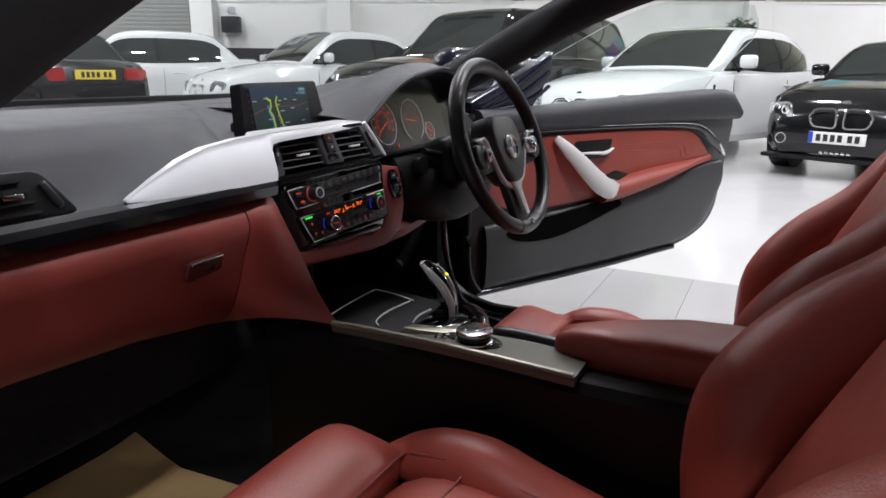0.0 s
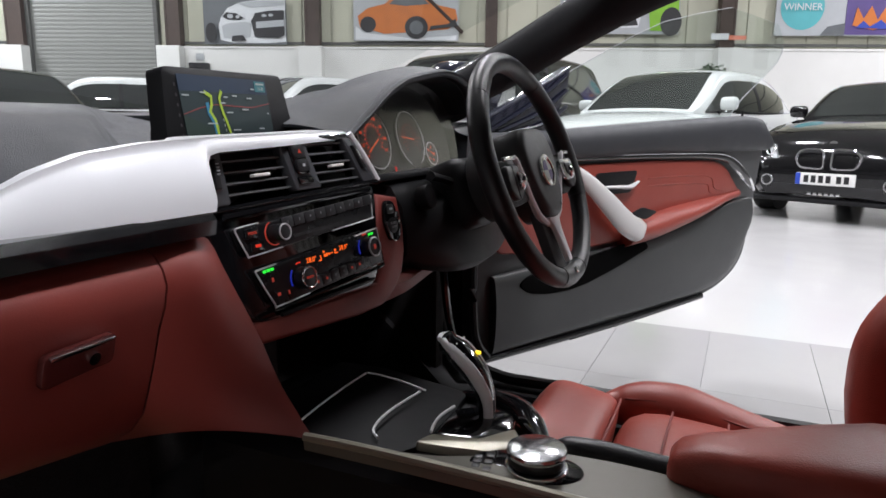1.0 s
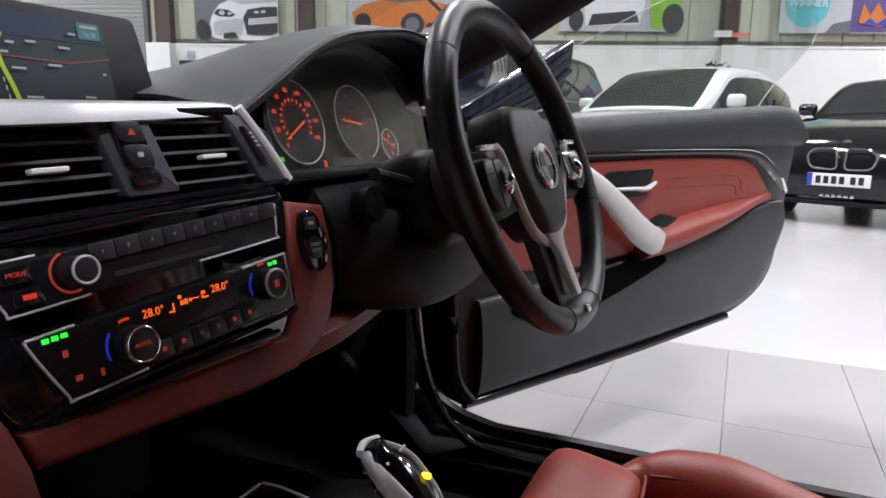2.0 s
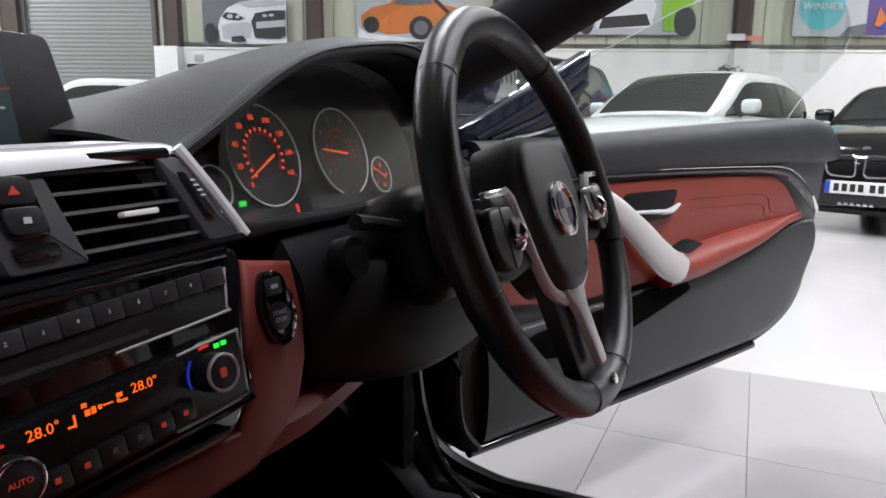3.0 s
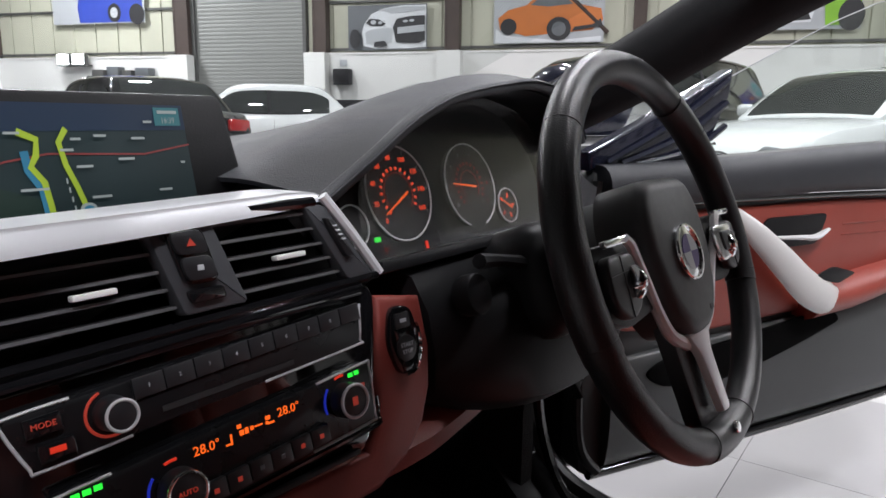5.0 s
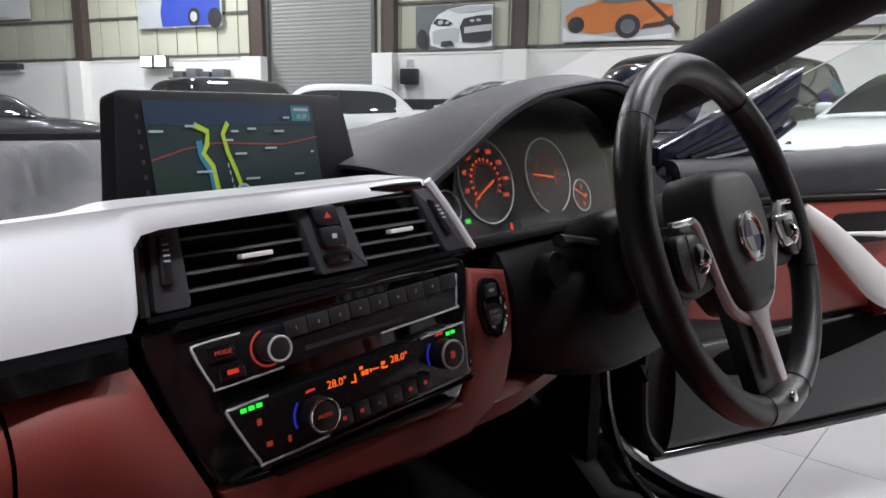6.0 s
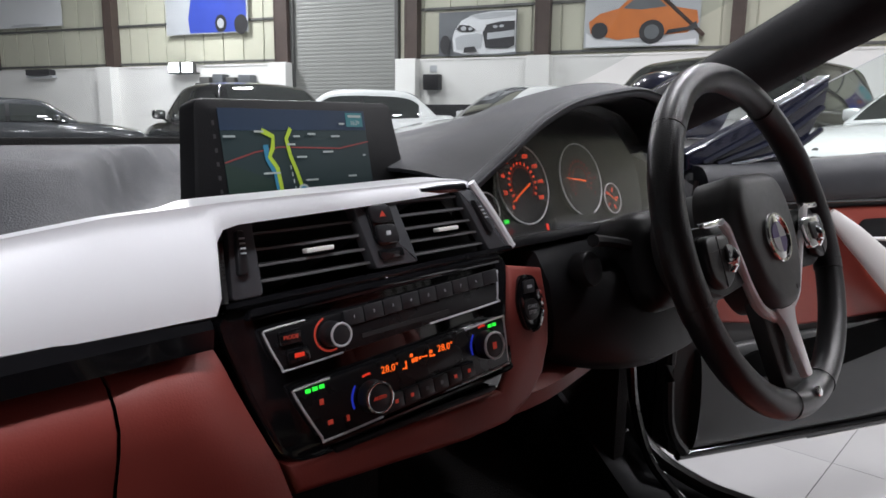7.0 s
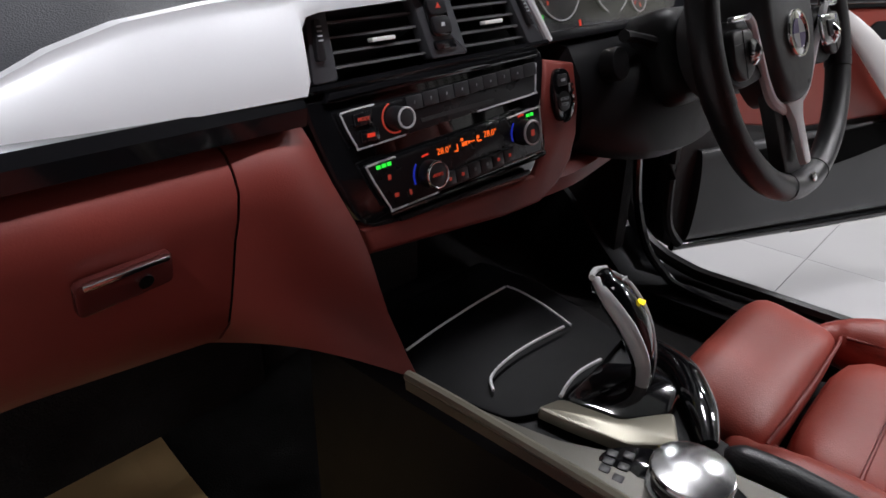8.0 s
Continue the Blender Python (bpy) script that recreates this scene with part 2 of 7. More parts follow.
def smooth_path(pts, n):
    """Points along a smooth curve through pts."""
    pts = [Vector(p) for p in pts]
    if len(pts) == 2:
        return [pts[0].lerp(pts[1], i / n) for i in range(n + 1)]
    out = []
    for s in range(len(pts) - 1):
        p0, p1, p2, p3 = pts[max(0, s - 1)], pts[s], pts[s + 1], pts[min(len(pts) - 1, s + 2)]
        for i in range(n):
            t = i / n
            out.append(0.5 * ((2 * p1) + (p2 - p0) * t + (2 * p0 - 5 * p1 + 4 * p2 - p3) * t * t + (3 * p1 - p0 - 3 * p2 + p3) * t ** 3))
    out.append(pts[-1])
    return out


def bar(bm, pts, r, k=8, n=6, flat=1.0, up=(0, 0, 1)):
    """A bar of radius r (a number, or one for each point) along a smooth path."""
    path = smooth_path(pts, n)
    rows = []
    for i, p in enumerate(path):
        d = (path[min(i + 1, len(path) - 1)] - path[max(i - 1, 0)]).normalized()
        s = d.cross(Vector(up))
        s = s.normalized() if s.length > 1e-5 else Vector((1, 0, 0))
        u = s.cross(d).normalized()
        if isinstance(r, (int, float)):
            rr = r
        else:
            q = i / (len(path) - 1) * (len(r) - 1)
            j = min(int(q), len(r) - 2)
            rr = r[j] + (r[j + 1] - r[j]) * (q - j)
        rows.append([bm.verts.new(p + s * rr * math.cos(2 * math.pi * j / k) + u * rr * flat * math.sin(2 * math.pi * j / k)) for j in range(k)])
    for a, b in zip(rows, rows[1:]):
        for j in range(k):
            bm.faces.new((a[j], a[(j + 1) % k], b[(j + 1) % k], b[j]))
    bm.faces.new(rows[0][::-1])
    bm.faces.new(rows[-1])
    bmesh.ops.recalc_face_normals(bm, faces=bm.faces[:])
    return bm


def loft(bm, sections, closed=True, caps=True):
    """Skins rows of points, each of one length."""
    rows = [[bm.verts.new(Vector(p)) for p in s] for s in sections]
    n = len(rows[0])
    for a, b in zip(rows, rows[1:]):
        for j in range(n if closed else n - 1):
            k = (j + 1) % n
            bm.faces.new((a[j], a[k], b[k], b[j]))
    if caps and closed:
        bm.faces.new(rows[0][::-1])
        bm.faces.new(rows[-1])
    bmesh.ops.recalc_face_normals(bm, faces=bm.faces[:])
    return bm


def slab(bm, outline, thick, m=None, bevel=0.0, segs=2):
    """A plate of the given outline (x, y) from z = 0 to thick."""
    vs = [bm.verts.new((x, y, 0)) for x, y in outline]
    f = bm.faces.new(vs)
    r = bmesh.ops.extrude_face_region(bm, geom=[f])
    top = [g for g in r["geom"] if isinstance(g, bmesh.types.BMVert)]
    bmesh.ops.translate(bm, vec=(0, 0, thick), verts=top)
    every = vs + top
    if bevel:
        tops = set(top)
        es = [e for e in {e for v in top for e in v.link_edges} if e.verts[0] in tops and e.verts[1] in tops]
        every = list({v for g in bmesh.ops.bevel(bm, geom=es, offset=bevel, segments=segs, affect="EDGES", profile=0.5)["faces"] for v in g.verts} | {v for v in every if v.is_valid})
    bmesh.ops.recalc_face_normals(bm, faces=bm.faces[:])
    if m is not None:
        bmesh.ops.transform(bm, matrix=m, verts=[v for v in every if v.is_valid])
    return bm


def rounded(pts, r, n=4):
    """A closed outline with rounded corners."""
    out = []
    c = len(pts)
    for i in range(c):
        p, a, b = Vector(pts[i]), Vector(pts[i - 1]), Vector(pts[(i + 1) % c])
        da, db = (a - p), (b - p)
        q = min(r, da.length * 0.45, db.length * 0.45)
        s, e = p + da.normalized() * q, p + db.normalized() * q
        for k in range(n + 1):
            t = k / n
            out.append(tuple((1 - t) ** 2 * s + 2 * t * (1 - t) * p + t * t * e))
    return out


def frame_m(o, x, y):
    """A matrix with origin o, first axis x, second axis near y."""
    x, y = Vector(x).normalized(), Vector(y)
    z = x.cross(y).normalized()
    y = z.cross(x)
    m = Matrix((x, y, z)).transposed().to_4x4()
    m.translation = Vector(o)
    return m


def text_bm(words, size, m, depth=0.0004):
    """Letters of the built-in font as a mesh, centred, in the plane of m."""
    c = bpy.data.curves.new("letters", "FONT")
    c.body, c.size, c.align_x, c.align_y, c.extrude, c.resolution_u = words, size, "CENTER", "CENTER", depth, 2
    o = bpy.data.objects.new("letters", c)
    me = bpy.data.meshes.new_from_object(o)
    bm = bmesh.new()
    bm.from_mesh(me)
    bpy.data.objects.remove(o)
    bpy.data.curves.remove(c)
    bpy.data.meshes.remove(me)
    bmesh.ops.transform(bm, matrix=m, verts=bm.verts[:])
    return bm


def joined(*bms):
    out = bmesh.new()
    for b in bms:
        me = bpy.data.meshes.new("tmp")
        b.to_mesh(me)
        b.free()
        out.from_mesh(me)
        bpy.data.meshes.remove(me)
    return out


# ---------------------------------------------------------------- the hall
WQ, WD, WN = Vector((9.0, 13.5, 0)), Vector((0.371, -0.928, 0)), Vector((-0.928, -0.371, 0))
WTOP = 2.36


def wall_m(s, z, off=0.0):
    """On the long wall: x along it, y up, z out of it towards the cars."""
    o = WQ + WD * s + WN * off
    m = Matrix((WD, Vector((0, 0, 1)), WN)).transposed().to_4x4()
    m.translation = Vector((o.x, o.y, z))
    return m


def on_wall(s0, s1, z0, z1, off0, off1, bevel=0.0):
    bm = bmesh.new()
    return box(bm, 0, 0, (off0 + off1) / 2, s1 - s0, z1 - z0, off1 - off0, bevel, m=wall_m((s0 + s1) / 2, (z0 + z1) / 2))


def structure(name, bm, mat, label, smooth=False, category=""):
    return tagged(obj(name, bm, mat, smooth), label, category or name.split("_")[0], kind="structure")


bm = bmesh.new()
box(bm, 10, 0, -0.056, 80, 80, 0.1)
floor_ob = structure("floor", bm, FLOORW, "white polished showroom floor with pale grey tiles")
bm = bmesh.new()
box(bm, 1.73, 0.005, -0.0095, 1.455, 3.505, 0.014)
part("joint_bed", bm, JOINT, floor_ob, "grey recessed tile joints", False)
TILE = None
for i in range(2):
    for j in range(9):
        if TILE is None:
            b = bmesh.new()
            box(b, 0, 0, 0, 0.7285, 0.3885, 0.012, 0.0008, segs=1)
            o = part("tile", b, FLOORG, floor_ob, "", False)
            TILE = o
        else:
            o = new("tile", TILE.data)
            o.parent = floor_ob
        o.location = (2.095 - 0.73 * i, -1.555 + 0.39 * j, -0.0005)

structure("ceiling", boxm(6, 0, 6.6, 60, 80, 0.1), CEIL, "grey sheeted hall roof")
structure("wall_south", boxm(4, -16, 3.3, 60, 0.2, 6.6), WALLWHITE, "white painted hall wall")
structure("wall_west", boxm(-16, 0, 3.3, 0.2, 60, 6.6), WALLWHITE, "white painted hall wall")
structure("wall_north", boxm(-4, 30, 3.3, 40, 0.2, 6.6), WALLWHITE, "white painted hall wall")
wall = structure("wall_east", on_wall(2.72, 40, 0, WTOP, -0.3, 0), WALLWHITE, "white painted block wall below cream cladding")
part("wall_panel", on_wall(-17, -0.06, 0, WTOP, -0.3, 0.0), WALLWHITE, wall, "", False)
# white buttresses under the posts
for s in (5.95, 14.25, -5.6, -0.22, 3.05):
    part("buttress", on_wall(s - 0.24, s + 0.24, 0, WTOP + 0.03, 0.002, 0.28 if s not in (3.0, -0.30) else 0.10, 0.01), WALLWHITE, wall, "", False)
part("wall_coping", on_wall(2.72, 40, WTOP, WTOP + 0.04, -0.3, 0.02), WALLWHITE, wall, "", False)
part("wall_coping", on_wall(-17, -0.06, WTOP, WTOP + 0.04, -0.3, 0.02), WALLWHITE, wall, "", False)
# cladding panels above the wall
clad = structure("wall_cladding", on_wall(-17, 40, WTOP + 0.04, 6.6, -0.34, -0.24), CREAM, "cream profiled sheet cladding")
CL = None
for i in range(95):
    s = -16.8 + 0.6 * i
    if -0.35 < s < 2.95:
        continue
    b = on_wall(-0.285, 0.285, 0, 4.1, 0, 0.03, 0.008) if CL is None else None
    if CL is None:
        b.transform(wall_m(0, 0).inverted())
        o = CL = part("cladding_sheet", b, CREAM, clad, "", False)
    else:
        o = new("cladding_sheet", CL.data)
        o.parent = clad
    o.matrix_local = wall_m(s, WTOP + 0.06, -0.235)
# ribs of the cladding on the walls behind the car
for nm, far, along in (("wall_west", -15.88, "y"), ("wall_south", -15.88, "x")):
    b = bmesh.new()
    for i in range(34):
        q = -14 + 1.1 * i
        if along == "y":
            box(b, far, q, 4.5, 0.06, 0.42, 4.1)
        else:
            box(b, q, far, 4.5, 0.42, 0.06, 4.1)
    tagged(obj("cladding_rib", b, STEEL, False), "dark upright ribs of the cladding", "rib", kind="structure")
# steel posts, rails and the roller shutter
for s, w in ((5.95, 0.3), (9.58, 0.24), (14.25, 0.3), (-5.6, 0.3), (-0.26, 0.36), (3.07, 0.3), (-10.2, 0.3), (18.8, 0.3)):
    p = thing("steel_post", "brown painted steel post of the hall wall", "post", "steel posts")
    b = on_wall(s - w / 2, s + w / 2, WTOP + 0.04, 6.55, -0.2, -0.18)
    part("web", b, STEEL, p, "", False)
    part("flange", on_wall(s - w / 2, s - w / 2 + 0.04, WTOP + 0.04, 6.55, -0.18, 0.04), STEEL, p, "", False)
    part("flange", on_wall(s + w / 2 - 0.04, s + w / 2, WTOP + 0.04, 6.55, -0.18, 0.04), STEEL, p, "", False)
    part("face", on_wall(s - w / 2 + 0.041, s + w / 2 - 0.041, WTOP + 0.04, 6.55, -0.02, 0.03), STEEL, p, "", False)
for z in (WTOP + 0.10, 3.42, 4.6):
    for s0, s1 in ((-17, -0.52), (3.2, 40)):
        tagged(obj("cladding_rail", on_wall(s0, s1, z, z + 0.05, -0.199, -0.15), RAIL, False), "grey steel rail across the cladding", "rail", "cladding rails", "structure")
bm = bmesh.new()
for (s0, z0), (s1, z1) in (((6.1, 5.4), (9.0, 2.7)), ((13.6, 5.2), (15.3, 3.6))):
    bar(bm, [wall_m(s0, z0, -0.1).translation, wall_m(s1, z1, -0.1).translation], 0.045, 6)
tagged(obj("wind_brace", bm, STEEL), "brown diagonal steel brace on the cladding", "brace", kind="structure")
shutter = thing("roller_shutter", "closed light grey roller shutter of narrow slats", "shutter")
SL = None
for i in range(52):
    if SL is None:
        b = bmesh.new()
        bar(b, [(-1.37, 0, 0), (1.37, 0, 0)], 0.0450, 8, 1, 0.13, up=(0, 0, 1))
        SL = o = part("slat", b, SHUTTER, shutter)
    else:
        o = new("slat", SL.data)
        o.parent = shutter
    o.matrix_local = wall_m(1.33, 0.05 + i * 0.085, -0.14)
part("backing", on_wall(-0.03, 2.69, 0, 4.5, -0.2, -0.18), SHUTTER, shutter)
part("guide", on_wall(-0.06, 0.02, 0, 4.6, -0.2, -0.06), RAIL, shutter)
part("guide", on_wall(2.64, 2.72, 0, 4.6, -0.2, -0.06), RAIL, shutter)
part("hood_box", on_wall(-0.06, 2.72, 4.45, 4.95, -0.24, 0.1, 0.02), SHUTTER, shutter)


def put(ob, m):
    ob.matrix_local = m
    return ob


def oval(cx, cy, rx, ry, n=20):
    return [(cx + rx * math.cos(2 * math.pi * i / n), cy + ry * math.sin(2 * math.pi * i / n)) for i in range(n)]


def poster(s0, s1, z0, z1, mat, label, prints):
    """s0 is the end that shows at the right of a viewer in the hall; shapes run from the viewer's left."""
    p = thing("banner", label, "banner", "wall banners")
    part("sheet", on_wall(s0, s1, z0, z1, -0.10, -0.085), mat, p, "", False)
    w, h = s1 - s0, z1 - z0
    for k, (out, pm) in enumerate(prints):
        b = bmesh.new()
        slab(b, [(x * w, y * h) for x, y in out], 0.004)
        o = part("print", b, pm, p, "", False)
        # viewer's left is the smaller s
        o.matrix_local = Matrix.Translation(WQ + WD * s0 + WN * (-0.084 + 0.005 * k) + Vector((0, 0, z0))) @ Matrix((WD, Vector((0, 0, 1)), WN)).transposed().to_4x4()
    return p


BODY_SIDE = [(0.06, 0.28), (0.04, 0.5), (0.14, 0.66), (0.3, 0.74), (0.42, 0.97), (0.62, 0.99), (0.8, 0.72), (0.97, 0.64), (0.99, 0.42), (0.9, 0.24), (0.3, 0.14)]
poster(3.68, 5.40, 2.45, 3.35, P_GREY, "banner with a white sports car front on dark grey", [
    ([(0.20, 0.10), (0.18, 0.40), (0.21, 0.58), (0.30, 0.80), (0.46, 0.92), (0.70, 0.975), (0.99, 0.97), (0.99, 0.06), (0.75, 0.03), (0.36, 0.03)], P_WHITE),
    ([(0.22, 0.40), (0.30, 0.46), (0.50, 0.50), (0.58, 0.46), (0.56, 0.16), (0.40, 0.10), (0.24, 0.14)], P_LIGHT),
    ([(0.40, 0.90), (0.56, 0.80), (0.76, 0.82), (0.98, 0.86), (0.98, 0.94), (0.70, 0.95)], P_LIGHT),
    ([(0.23, 0.60), (0.28, 0.70), (0.40, 0.68), (0.49, 0.58), (0.44, 0.53), (0.30, 0.54)], P_BLACK),
    (oval(0.33, 0.615, 0.035, 0.05), P_LIGHT), (oval(0.42, 0.60, 0.025, 0.035), P_LIGHT),
    ([(0.62, 0.16), (0.58, 0.50), (0.63, 0.68), (0.80, 0.735), (0.98, 0.74), (0.98, 0.20), (0.90, 0.14)], P_BLACK),
    ([(0.64, 0.35), (0.64, 0.49), (0.98, 0.54), (0.98, 0.40)], P_LIGHT),
    (oval(0.74, 0.625, 0.03, 0.03), P_LIGHT), (oval(0.82, 0.635, 0.03, 0.03), P_LIGHT),
    ([(0.34, 0.06), (0.35, 0.18), (0.48, 0.20), (0.52, 0.08)], P_BLACK),
    (oval(0.10, 0.25, 0.07, 0.22), P_BLACK)])
poster(6.78, 8.92, 2.53, 3.50, P_LIGHT, "banner with an orange sports car on pale grey", [
    ([(0.02, 0.3), (0.1, 0.16), (0.6, 0.05), (0.98, 0.12), (0.98, 0.02), (0.02, 0.02)], P_WHITE),
    (BODY_SIDE, P_ORANGE),
    ([(0.34, 0.74), (0.44, 0.92), (0.62, 0.94), (0.72, 0.74), (0.5, 0.70)], P_GREY),
    (oval(0.14, 0.33, 0.075, 0.16), P_BLACK), (oval(0.60, 0.27, 0.11, 0.23), P_BLACK), (oval(0.60, 0.27, 0.065, 0.14), P_GREY),
    ([(0.72, 0.22), (0.99, 0.3), (0.97, 0.45), (0.9, 0.34), (0.74, 0.3)], P_BLACK)])
poster(10.95, 13.32, 2.68, 3.75, P_LIGHT, "banner with a white car and a lime green car", [
    ([(0.22, 0.1), (0.2, 0.5), (0.3, 0.8), (0.62, 0.82), (0.7, 0.5), (0.66, 0.12)], P_WHITE),
    ([(0.24, 0.1), (0.27, 0.3), (0.62, 0.36), (0.66, 0.16)], P_BLACK),
    (oval(0.14, 0.2, 0.06, 0.2), P_BLACK),
    ([(0.76, 0.06), (0.74, 0.5), (0.8, 0.96), (0.99, 0.96), (0.99, 0.06)], P_GREEN),
    (oval(0.93, 0.22, 0.09, 0.26), P_BLACK)])
poster(-3.75, -1.25, 3.15, 4.3, P_LIGHT, "banner with a dark blue car on pale grey", [
    ([(0.3, 0.02), (0.28, 0.3), (0.34, 0.9), (0.98, 0.98), (0.98, 0.02)], P_BLUE),
    (oval(0.68, 0.2, 0.07, 0.18), P_BLACK), (oval(0.92, 0.16, 0.08, 0.2), P_BLACK), (oval(0.68, 0.2, 0.04, 0.1), P_LIGHT)])
poster(-10.2, -7.35, 3.55, 4.6, P_WHITE, "white banner with pale grey shapes", [
    ([(0.3, 0.03), (0.34, 0.08), (0.6, 0.09), (0.8, 0.04)], P_LIGHT)])
WIN = poster(15.2, 18.6, 2.66, 3.75, P_LIGHT, "pale banner with a teal disc reading WINNER and a blue car", [
    (oval(0.15, 0.50, 0.125, 0.40, 36), P_TEAL),
    ([(0.40, 0.02), (0.40, 0.98), (0.99, 0.98), (0.99, 0.02)], P_PURPLE),
    ([(0.26, 0.0), (0.30, 0.16), (0.40, 0.22), (0.40, 0.0)], P_GREY),
    ([(0.72, 0.06), (0.74, 0.3), (0.84, 0.44), (0.99, 0.5), (0.99, 0.02)], P_BLUE),
    ([(0.44, 0.18), (0.46, 0.5), (0.50, 0.3), (0.54, 0.52), (0.58, 0.28), (0.62, 0.5), (0.64, 0.18), (0.56, 0.1)], P_ORANGE),
    ([(0.46, 0.14), (0.5, 0.26), (0.54, 0.16), (0.60, 0.28), (0.66, 0.12)], P_BLUE),
    ([(0.46, 0.70), (0.46, 0.76), (0.64, 0.76), (0.64, 0.70)], P_WHITE)])
wm = Matrix.Translation(WQ + WD * (15.2 + 0.15 * 3.4) + WN * -0.05 + Vector((0, 0, 3.20))) @ Matrix((WD, Vector((0, 0, 1)), WN)).transposed().to_4x4()
part("lettering", text_bm("WINNER", 0.19, wm, 0.002), P_WHITE, WIN, "white letters", False)

# small things on the wall
sign = thing("wall_sign", "small white and coral sign above the wall", "sign")
part("white_panel", on_wall(13.92, 14.26, 2.56, 2.68, 0.06, 0.09), P_WHITE, sign, "", False)
part("coral_panel", on_wall(14.27, 14.60, 2.56, 2.64, 0.06, 0.09), P_RED, sign, "coral panel", False)
s = 3.44
screenw = thing("wall_cabinet", "black wall box with a small notice above", "cabinet")
part("case", on_wall(s, s + 0.36, 1.74, 2.06, 0.002, 0.22, 0.01), BLACKP, screenw)
part("notice", on_wall(s + 0.08, s + 0.24, 2.12, 2.26, 0.002, 0.02), P_LIGHT, screenw)
part("counter", on_wall(s - 0.9, s + 1.5, 1.0, 1.42, 0.1, 0.5, 0.02), BLACKP, screenw)
heater = thing("wall_heater", "white wall heater with a dark grille", "heater")
part("case", on_wall(-8.6, -7.6, 2.16, 2.22, 0.002, 0.16, 0.01), P_LIGHT, heater)
part("grille", on_wall(-8.55, -7.65, 2.23, 2.38, 0.002, 0.21), P_BLACK, heater)
shelf = thing("wall_shelf", "low grey shelf unit with small boxes along the wall", "shelf")
part("board", on_wall(-2.6, -0.9, 1.9, 1.95, 0.002, 0.3), RAIL, shelf)
for i, (a, b, h) in enumerate(((-2.5, -2.2, 0.14), (-2.1, -1.8, 0.2), (-1.7, -1.45, 0.12), (-1.35, -1.0, 0.17))):
    part("box", on_wall(a, b, 1.952, 1.952 + h, 0.02, 0.26, 0.005), P_GREY if i % 2 else RAIL, shelf)


def potted_plant(m):
    p = thing("potted_plant", "bushy dark green plant in a dark pot", "plant", m=m)
    b = bmesh.new()
    disc(b, 0.19, 0.5, r2=0.26, n=20, bevel=0.015)
    part("pot", b, POT, p)
    b = bmesh.new()
    rng = random.Random(5)
    for i in range(11):
        a = rng.uniform(0, 6.28)
        bar(b, [(0, 0, 0.45), (0.07 * math.cos(a), 0.07 * math.sin(a), 1.25), (0.26 * math.cos(a), 0.26 * math.sin(a), 1.9 + rng.uniform(-0.1, 0.2))], 0.012, 5, 3)
    part("stem", b, STEEL, p)
    b = bmesh.new()
    for i in range(900):
        a, r, z = rng.uniform(0, 6.28), 0.36 * math.sqrt(rng.random()), rng.uniform(-0.28, 0.24)
        if (r / 0.36) ** 2 + (z / 0.3) ** 2 > rng.uniform(0.55, 1.1):
            continue
        lm = Matrix.Translation((r * math.cos(a), r * math.sin(a), 1.86 + z)) @ Euler((rng.uniform(-1, 1), rng.uniform(-1, 1), rng.uniform(0, 6.28))).to_matrix().to_4x4()
        l, w = rng.uniform(0.09, 0.17), rng.uniform(0.025, 0.045)
        vs = [b.verts.new(lm @ Vector(q)) for q in ((0, 0, 0), (w, l * 0.45, 0.012), (0, l, -0.01), (-w, l * 0.45, 0.012))]
        b.faces.new(vs)
    part("foliage", b, LEAF, p, "", False)
    return p


def ceiling_lamp(x, y, watts, size=1.1):
    p = thing("ceiling_lamp", "bright white high bay lamp under the hall roof", "lamp", "high bay lamps", m=pose(x, y, 6.0))
    b = bmesh.new()
    disc(b, 0.34, 0.22, r2=0.12, n=24)
    part("housing", b, RAIL, p)
    b = bmesh.new()
    disc(b, 0.02, 0.36, m=pose(0, 0, 0.2), n=8)
    part("hanger", b, RAIL, p)
    b = bmesh.new()
    disc(b, 0.30, 0.012, m=pose(0, 0, -0.014), n=24)
    part("lens", b, E_LAMP, p)
    l = bpy.data.lights.new("lamp_light", "AREA")
    l.shape, l.size, l.energy, l.color = "DISK", 0.6, watts, (0.95, 0.945, 1.0)
    o = new("lamp_light", l)
    o.parent = p
    o.location = (0, 0, -0.03)
    return p


LAMPW = 262
for x, y, k in ((3.4, -4.6, 0.5), (3.4, -2.2, 0.5), (2.6, 1.6, 0.5), (5.0, 1.6, 0.5), (3.4, 6.0, 0.4), (3.4, 8.8, 0.4), (8.0, -5.4, 0.6), (8.0, -2.6, 0.6), (8.4, 0.8, 0.4), (8.4, 4.0, 0.4), (6.8, 10.2, 0.8),
                (2.4, 14.6, 1.5), (6.0, 14.6, 1.4), (13.5, -5.0, 1.3), (-0.9, -2.55, 0.80), (-4.0, -2.6, 0.70), (-7.6, -8.4, 0.17)):
    ceiling_lamp(x, y, LAMPW * k)
flood = thing("floodlight", "twin bright white floodlight on a wall bracket", "floodlight")
part("bracket", on_wall(-3.42, -2.68, 2.18, 2.22, 0.002, 0.25), RAIL, flood)
for s in (-3.27, -2.85):
    part("head", on_wall(s - 0.17, s + 0.17, 2.2, 2.46, 0.12, 0.26, 0.02), RAIL, flood)
    part("lens", on_wall(s - 0.15, s + 0.15, 2.22, 2.44, 0.262, 0.268), E_FLOOD, flood)
potted_plant(Matrix.Translation(WQ + WD * 13.72 + WN * 0.9) @ Matrix.Diagonal((0.85, 0.85, 0.94, 1)))


